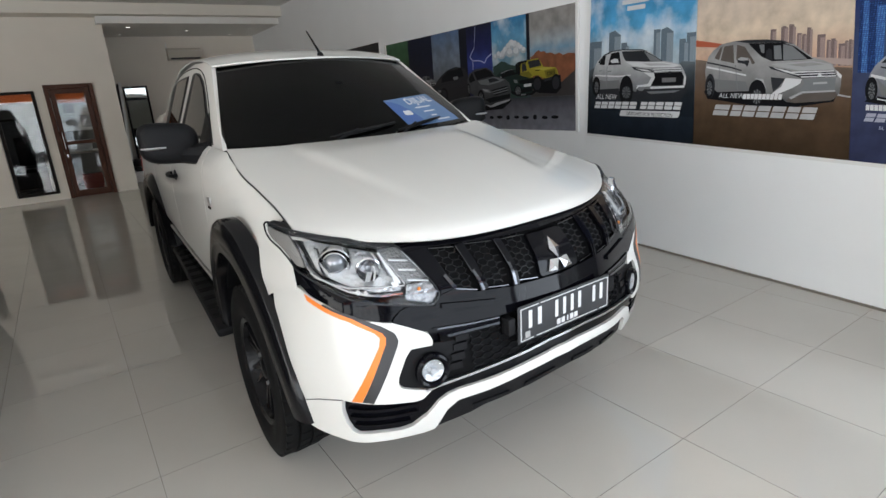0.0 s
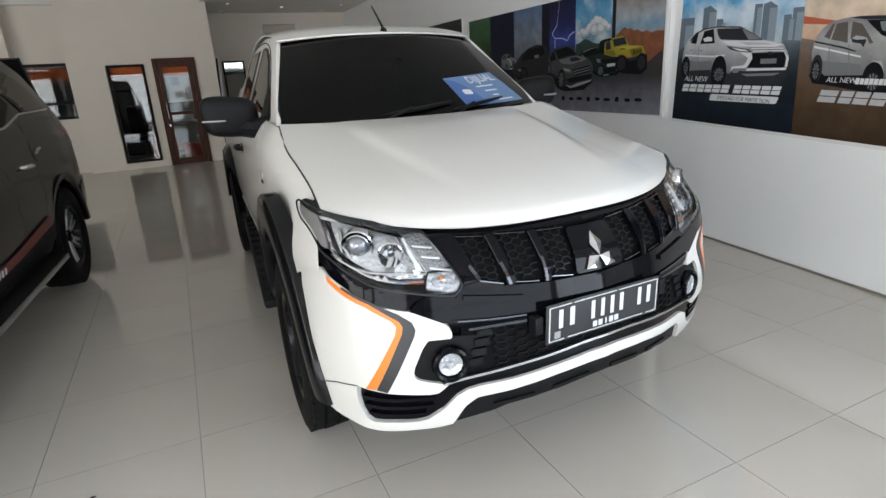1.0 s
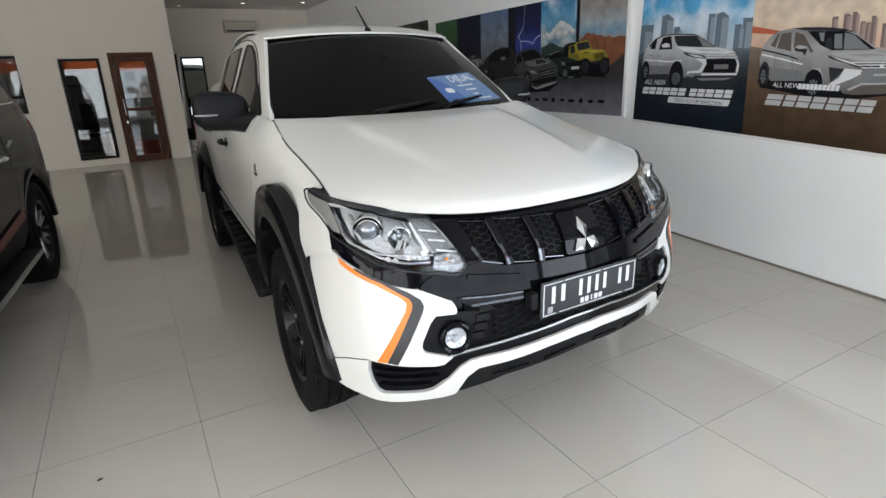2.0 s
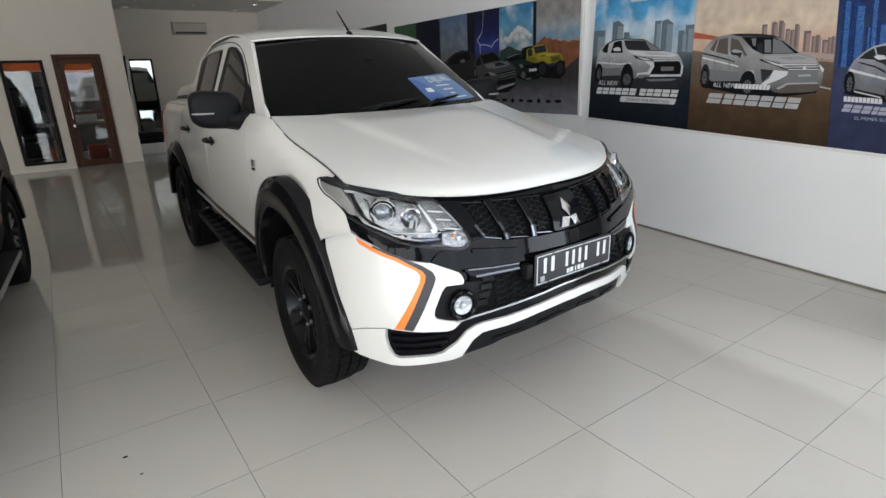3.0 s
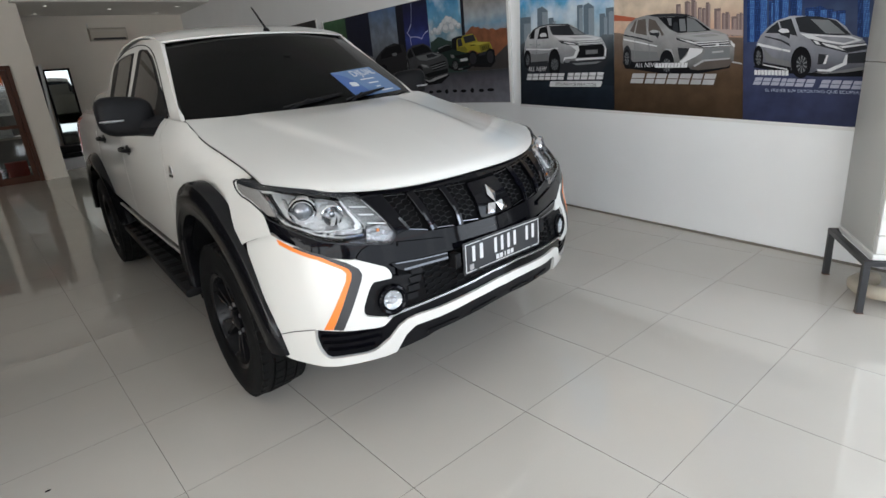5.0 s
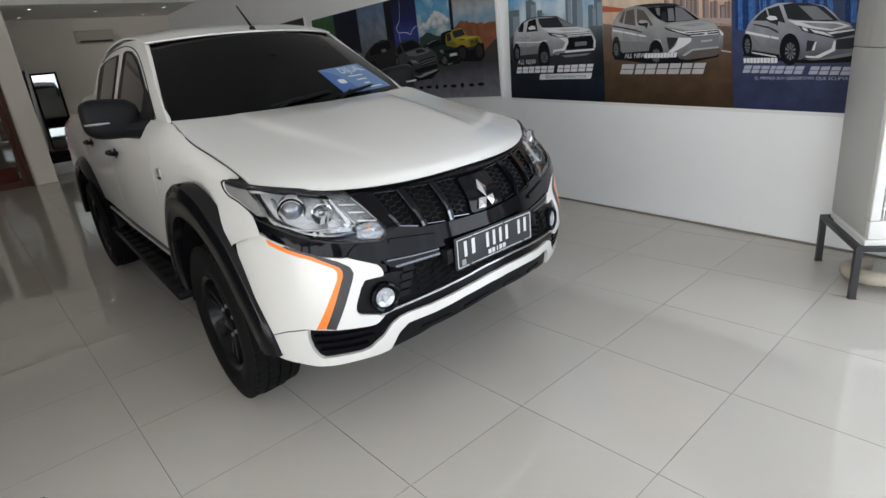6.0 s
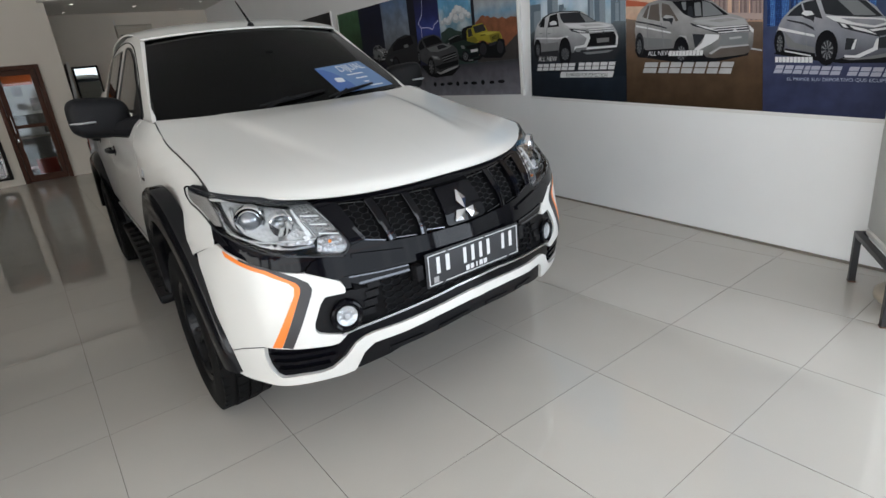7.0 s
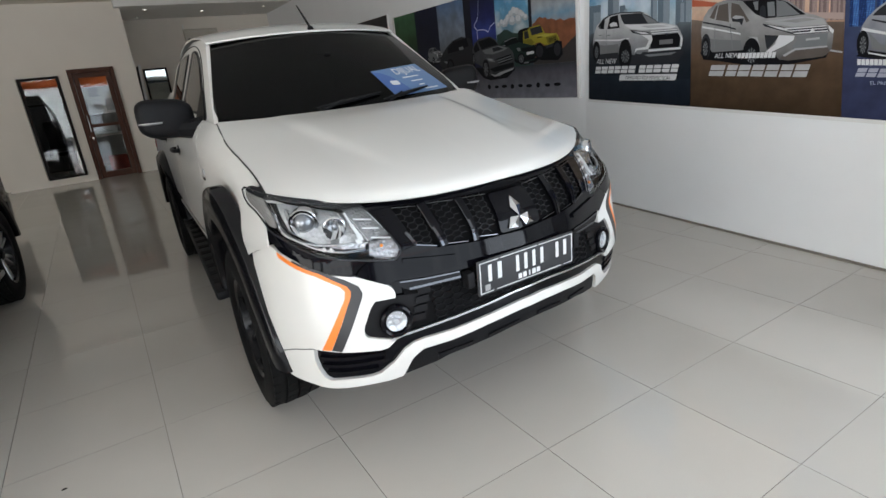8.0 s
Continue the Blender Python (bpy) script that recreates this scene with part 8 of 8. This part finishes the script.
# office behind the glass
desk = thing("office_desk", pose(0.45, 14.4, 0), "pale office desk behind the glazed door", "desk")
part("desktop", box((-0.6, -0.35, 0.71), (0.6, 0.35, 0.75), 0.004), plain("pale_laminate", (0.42, 0.38, 0.33), 0.5, vary=0.06), desk)
for x in (-0.56, 0.52):
    part("desk_side", box((x, -0.33, 0), (x + 0.04, 0.33, 0.71), 0.002), bpy.data.materials["pale_laminate"], desk)
prn = thing("printer", pose(0.55, 14.35, 0.75), "white office printer on the desk", "printer")
part("printer_body", box((-0.22, -0.18, 0), (0.22, 0.18, 0.22), 0.02), M_ACWHITE, prn)
part("paper_tray", box((-0.15, -0.26, 0.05), (0.15, -0.18, 0.065), 0.003), M_ACGREY, prn)
rb = thing("red_box", pose(0.62, 13.4, 0), "red cardboard box on the office floor", "box")
part("carton", box((-0.17, -0.14, 0), (0.17, 0.14, 0.32), 0.006), plain("red_card", (0.45, 0.06, 0.04), 0.6, vary=0.1), rb)
oc = thing("office_chair", pose(-0.32, 13.9, 0), "black office swivel chair behind the window", "chair")
part("seat", box((-0.24, -0.24, 0.44), (0.24, 0.24, 0.52), 0.04), M_MATT, oc)
part("backrest", box((-0.23, 0.18, 0.56), (0.23, 0.26, 1.15), 0.05), M_MATT, oc)
part("gas_post", tube([(0, 0, 0.06), (0, 0, 0.44)], 0.025), M_STEEL, oc)
for k in range(5):
    a = 2 * math.pi * k / 5
    part("star_leg", tube([(0, 0, 0.08), (0.28 * math.cos(a), 0.28 * math.sin(a), 0.05)], [0.022, 0.014]), M_STEEL, oc)
cab = thing("dark_cabinet", pose(-0.30, 15.3, 0), "dark cabinet at the back of the office", "cabinet")
part("carcass", box((-0.45, -0.22, 0), (0.45, 0.22, 1.5), 0.004), M_BLACKFRAME, cab)
part("cabinet_door", box((-0.44, -0.235, 0.04), (-0.01, -0.222, 1.46), 0.002), M_STEEL, cab)
part("cabinet_door", box((0.01, -0.235, 0.04), (0.44, -0.222, 1.46), 0.002), M_STEEL, cab)

# orange sheets added behind the panes imitate an orange reflection in the glass
for x0, x1, nm in ((-0.56, -0.02, "window"), (0.33, 0.77, "door")):
    bl = thing("orange_blind", pose(0, YD + 0.152, 0), "orange sheet added behind the office glass in place of a reflection", "blind", "office blinds")
    part("blind_cloth", box((x0, 0, 1.70 if nm == "door" else 1.76), (x1, 0.006, 1.99 if nm == "window" else 2.08), 0.001), M_ORANGEBOARD, bl, smooth=0)
    part("blind_rail", tube([(x0, 0.003, 1.70 if nm == "door" else 1.76), (x1, 0.003, 1.70 if nm == "door" else 1.76)], 0.008), M_ALU, bl)
# pale board and papers added to imitate bright reflections in the door
nb = thing("notice_board", pose(0.56, 15.66, 1.15), "pale board with papers, added in place of whitish reflections in the door glass", "board")
part("board_face", box((-0.45, -0.02, 0), (0.45, 0.02, 0.75), 0.004), plain("pale_board_white", (0.62, 0.62, 0.60), 0.6, vary=0.12, vscale=5), nb, smooth=0)
for k in range(6):
    part("paper", box((-0.40 + 0.28 * (k % 3), -0.024, 0.06 + 0.34 * (k // 3)), (-0.20 + 0.28 * (k % 3), -0.021, 0.34 + 0.34 * (k // 3))), INK_LIGHT if k % 2 else INK_PALE, nb, smooth=0)
# unseen glowing panel, added to brighten the things behind the office glass
ol = thing("office_ceiling_light", pose(-0.2, 14.2, 3.14), "glowing panel added out of view to brighten the office", "ceiling light")
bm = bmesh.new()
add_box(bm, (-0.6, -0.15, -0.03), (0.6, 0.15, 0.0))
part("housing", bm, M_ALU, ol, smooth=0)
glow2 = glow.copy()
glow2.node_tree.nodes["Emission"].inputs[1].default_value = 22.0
part("diffuser", box((-0.57, -0.12, -0.034), (0.57, 0.12, -0.031)), glow2, ol, "glowing face of the added panel", smooth=0)

# ---------------------------------------------------------------- grey off-roader beside the truck
SUV_AT = (-1.64, 1.56, 0.0, 0, 0, -3.9)
SUV_FLANK = smooth_table([(0.35, 0.86), (0.5, 0.905), (0.7, 0.925), (0.95, 0.925), (1.1, 0.91), (1.2, 0.885), (1.28, 0.855)])
SUV_TAPER = smooth_table([(0.0, 0.78), (0.3, 0.93), (0.8, 1.0), (3.6, 1.0), (4.3, 0.975), (4.65, 0.90), (4.75, 0.84)])


def suv_flank(v, z, off=0.0):
    return Vector((lerp_table(SUV_FLANK, z) * lerp_table(SUV_TAPER, v) + off, v, z))


def suv_glasshouse(v, z, off=0.0):
    return Vector(((0.86 - 0.42 * (z - 1.26)) * lerp_table(SUV_TAPER, v) + off, v, z))


def build_suv():
    suv = thing("grey_suv", pose(*SUV_AT), "dark grey off-roader with red side trim beside the truck", "car")
    ax = 3.66
    for f in (-1, 1):
        low = [(0.25, 1.0), (1.2, 1.12), (1.4, 1.2), (2.4, 1.235), (3.2, 1.26), (3.9, 1.29), (4.45, 1.30), (4.62, 1.15), (4.70, 0.8), (4.70, 0.5), (4.35, 0.45)] + arc(ax, 0.385, 0.46, 8, 172) + [(3.0, 0.45), (1.5, 0.45)] + arc(0.93, 0.385, 0.46, 8, 172) + [(0.35, 0.42), (0.1, 0.6)]
        part("body_side", panel(low, suv_flank, 0.02, 0.06, 0, f), M_GREYPAINT, suv, "dark grey metallic body side")
        part("cab_side", panel([(1.42, 1.21), (2.05, 1.66), (2.5, 1.74), (3.4, 1.75), (3.95, 1.72), (4.2, 1.62), (4.48, 1.29)], suv_glasshouse, 0.02, 0.08, 0, f), M_GREYPAINT, suv)
        for o in ([(1.62, 1.25), (2.1, 1.58), (2.42, 1.66), (2.46, 1.26)], [(2.52, 1.26), (2.50, 1.665), (3.05, 1.67), (3.32, 1.52), (3.36, 1.40), (3.02, 1.28)], [(3.20, 1.665), (3.75, 1.64), (4.0, 1.55), (4.20, 1.36), (3.52, 1.345), (3.44, 1.44)]):
            part("side_window", panel(o, lambda a, b, q: suv_glasshouse(a, b, q + 0.005), 0.005, 0.08, 0.015, f), M_SCREEN, suv, "dark tinted window")
        bm = bmesh.new()
        chrome = [(1.6, 1.238), (2.5, 1.25), (2.98, 1.266), (3.42, 1.335), (4.22, 1.345)]
        for a, b in zip(chrome, chrome[1:]):
            strip(bm, lambda p, q, o: suv_glasshouse(p, q, o + 0.004), a, b, 0.010, 0.004, f, 4)
        part("chrome_line", bm, M_SATIN, suv)
        seam = [(2.55, 1.24), (2.62, 0.9), (2.60, 0.5)], [(3.30, 1.30), (3.16, 1.05), (3.20, 0.80), (3.06, 0.62), (3.02, 0.48)]
        for line in seam:
            bm = bmesh.new()
            for a, b in zip(line, line[1:]):
                strip(bm, suv_flank, a, b, 0.006, 0.001, f, 3)
            part("door_gap", bm, M_GAP, suv)
        for hv, hz in ((2.95, 1.02), (1.98, 1.0)):
            p = [suv_flank(hv + d, hz, o) for d, o in ((-0.09, 0.0), (-0.07, 0.03), (0.07, 0.03), (0.09, 0.0))]
            part("door_handle", tube([(q.x * f, q.y, q.z) for q in catmull(p, 9)], 0.013), M_CHROME, suv, "chrome door handle")
        lid = part("fuel_lid", panel(disc(3.27, 1.09, 0.085, 0.075), lambda a, b, o: suv_flank(a, b, o + 0.003), 0.004, 0.04, 0, f), M_GREYPAINT, suv)
        p = suv_flank(3.29, 1.09, 0.012)
        part("lid_glint", tube([(p.x * f, p.y - 0.05, p.z - 0.012), (p.x * f, p.y, p.z + 0.008), (p.x * f, p.y + 0.05, p.z + 0.012)], 0.010), M_SATIN, lid)
        part("arch_trim", flare_mesh(ax, 0.385, f, 4, 176, 0.945, 0.44, 0.50), M_FLARE, suv)
        part("arch_trim", flare_mesh(0.93, 0.385, f, 4, 176, 0.945, 0.44, 0.50), M_FLARE, suv)
        part("cladding", panel([(1.45, 0.62), (2.3, 0.58), (3.16, 0.66), (3.2, 0.50), (3.1, 0.42), (1.45, 0.42)], lambda a, b, o: suv_flank(a, b, o + 0.012), 0.02, 0.08, 0.01, f), M_MATT, suv, "black sill cladding")
        part("red_trim", panel([(1.9, 0.575), (2.4, 0.60), (3.12, 0.665), (3.16, 0.60), (2.4, 0.545), (1.95, 0.535)], lambda a, b, o: suv_flank(a, b, o + 0.016), 0.004, 0.06, 0.01, f), M_RED, suv, "red sill stripe")
        bm = bmesh.new()
        for k in range(3):
            strip(bm, lambda p, q, o: suv_flank(p, q, o + 0.017), (2.05 + 0.05 * k, 0.54), (2.05 + 0.05 * k, 0.575), 0.022, 0.002, f, 2)
        part("sill_mark", bm, M_MARK, suv)
        st = part("side_step", box((min(0.82 * f, 1.0 * f), 1.35, 0.36), (max(0.82 * f, 1.0 * f), 3.05, 0.405), 0.015), M_MATT, suv, "black running board")
        part("step_edge", box((min(0.99 * f, 1.006 * f), 1.36, 0.366), (max(0.99 * f, 1.006 * f), 3.04, 0.398), 0.006), M_SATIN, st, "silver step edge")
        wheel(suv, 0.81 * f, ax, 0.385, 0.385, 0.25, 0.235, 6, M_SATIN)
        wheel(suv, 0.81 * f, 0.93, 0.385, 0.385, 0.25, 0.235, 6, M_SATIN)
        part("tail_lamp", panel([(4.30, 1.20), (4.60, 1.17), (4.64, 1.02), (4.52, 1.04), (4.34, 1.12)], lambda a, b, o: suv_flank(a, b, o + 0.006), 0.02, 0.05, 0.015, f), bpy.data.materials["red_lamp"], suv, "red tail lamp")
        part("bumper_corner", panel([(4.18, 0.70), (4.62, 0.74), (4.72, 0.62), (4.70, 0.42), (4.30, 0.40), (4.18, 0.52)], lambda a, b, o: suv_flank(a, b, o + 0.014), 0.02, 0.05, 0.02, f), M_GREYPAINT, suv)
    part("roof", patch(lambda u, w: Vector((u * (0.67 - 0.06 * w), 2.05 + 2.0 * w, 1.745 + 0.06 * (1 - u * u) - 0.05 * w * w)), 20, 14, -0.02), M_GREYPAINT, suv)
    for f in (-1, 1):
        part("roof_rail", tube([(f * 0.60, 2.3, 1.78), (f * 0.60, 2.45, 1.83), (f * 0.585, 3.6, 1.82), (f * 0.58, 3.8, 1.755)], 0.016), M_SATIN, suv)
    part("windscreen", patch(lambda u, w: Vector((u * (0.80 - 0.14 * w), 1.35 + 0.75 * w + 0.08 * u * u, 1.21 + 0.54 * w)), 12, 8, -0.008), M_SCREEN, suv)
    part("bonnet", patch(lambda u, w: Vector((u * 0.80, 0.22 + 1.2 * w + 0.18 * u * u * (1 - w), 1.0 + 0.2 * w + 0.05 * (1 - u * u))), 12, 10, -0.02), M_GREYPAINT, suv)
    part("tailgate", patch(lambda u, w: Vector((u * (0.78 - 0.12 * w), 4.72 - 0.55 * max(0, w - 0.5) ** 1.3 - 0.08 * u * u, 0.55 + 1.2 * w)), 14, 12, -0.03), M_GREYPAINT, suv)
    part("nose", patch(lambda u, w: Vector((u * 0.78, 0.02 + 0.25 * u * u + 0.14 * w, 0.35 + 0.68 * w)), 12, 8, -0.03), M_GREYPAINT, suv)
    part("interior", box((-0.68, 1.5, 0.5), (0.68, 4.3, 1.2), 0.03), M_DARKIN, suv)
    part("underbody", box((-0.66, 0.35, 0.28), (0.66, 4.6, 0.52), 0.02), M_DARKIN, suv)
    return suv


build_suv()

# orange fascia board inside the shop front, seen in the glass
ob = thing("orange_fascia", pose(-1.2, -2.49, 2.15), "orange fascia board hung across the open shop front", "fascia board")
part("board_face", box((-5.6, -0.02, 0), (4.7, 0.02, 0.30), 0.004), M_ORANGEBOARD, ob, smooth=0)
for x in (-5.2, -2.0, 1.2, 4.4):
    part("hanger", box((x - 0.02, -0.125, 0.18), (x + 0.02, -0.02, 0.80), 0.003), M_ALU, ob, smooth=0)
# building across the street
st = thing("street_building", pose(-2, -24, -0.12), "pale shop building with an orange front across the street", "building")
part("building_wall", box((-16, -4, 0), (16, 0, 6.0)), plain("street_wall", (0.5, 0.49, 0.46), 0.8, vary=0.1, vscale=0.5), st, smooth=0)
part("building_fascia", box((-16, 0.0, 2.7), (16, 0.15, 3.5)), M_ORANGEBOARD, st, smooth=0)
for k in range(8):
    part("shop_opening", box((-15 + 4 * k, 0.0, 0.1), (-12.2 + 4 * k, 0.05, 2.5)), INK_DARK, st, smooth=0)


# two crumbs of dirt on the tiles
for x, y, r in ((-0.123, 2.22, 0.008), (-0.083, 2.066, 0.005)):
    crumb = thing("dirt_crumb", pose(x, y, 0.0015), "tiny dark crumb of dirt on the tiles", "dirt", "floor crumbs")
    bm = bmesh.new()
    bmesh.ops.create_icosphere(bm, subdivisions=2, radius=r)
    for v in bm.verts:
        v.co = Vector((v.co.x * 1.3, v.co.y * 0.7, max(0.0, v.co.z * 0.5))) * random.uniform(0.85, 1.1)
    part("crumb", bm, M_RUBBER, crumb)


# ---------------------------------------------------------------- floor tiles
floor = solid("floor", box((-7.0, -2.6, -0.12), (4.6, 15.7, -0.004)), M_GROUT, "polished cream porcelain tiles with thin dark joints")
TILE, JOINT, CROSS, X0, Y0 = 0.6, 0.0017, 0.0012, 1.46, 1.21


def tile_mesh(nx, ny):
    bm = bmesh.new()
    for i in range(nx):
        for j in range(ny):
            x0, y0 = i * TILE + JOINT / 2, j * TILE + CROSS / 2
            x1, y1, b = x0 + TILE - JOINT, y0 + TILE - CROSS, 0.0003
            lo = [bm.verts.new(p) for p in ((x0, y0, -0.004), (x1, y0, -0.004), (x1, y1, -0.004), (x0, y1, -0.004))]
            md = [bm.verts.new(p) for p in ((x0, y0, -b), (x1, y0, -b), (x1, y1, -b), (x0, y1, -b))]
            hi = [bm.verts.new(p) for p in ((x0 + b, y0 + b, 0), (x1 - b, y0 + b, 0), (x1 - b, y1 - b, 0), (x0 + b, y1 - b, 0))]
            bm.faces.new(hi)
            for k in range(4):
                for edge in ((lo[k], lo[(k + 1) % 4], md[(k + 1) % 4], md[k]), (md[k], md[(k + 1) % 4], hi[(k + 1) % 4], hi[k])):
                    bm.faces.new(edge).material_index = 1
    me = bpy.data.meshes.new("tile")
    bm.to_mesh(me)
    bm.free()
    me.materials.append(M_TILE)
    me.materials.append(M_GROUT)
    return me


one = tile_mesh(1, 1)
near = set()
for i in range(-5, 5):
    for j in range(-6, 20):
        if len(near) < 290:
            near.add((i, j))
            ob = new("tile", one)
            ob.parent = floor
            ob.location = (X0 + i * TILE, Y0 + j * TILE, 0.0)
rest = bmesh.new()
for i in range(-15, 6):
    for j in range(-10, 23):
        if (i, j) in near:
            continue
        x0, y0 = X0 + i * TILE, Y0 + j * TILE
        if x0 < -7.0 or y0 < -2.9 or x0 > 4.5:
            continue
        q = [rest.verts.new(p) for p in ((x0 + JOINT, y0 + CROSS, 0), (x0 + TILE, y0 + CROSS, 0), (x0 + TILE, y0 + TILE, 0), (x0 + JOINT, y0 + TILE, 0))]
        rest.faces.new(q)
part("outer_tiles", rest, M_TILE, floor, smooth=0, kind="stuff")
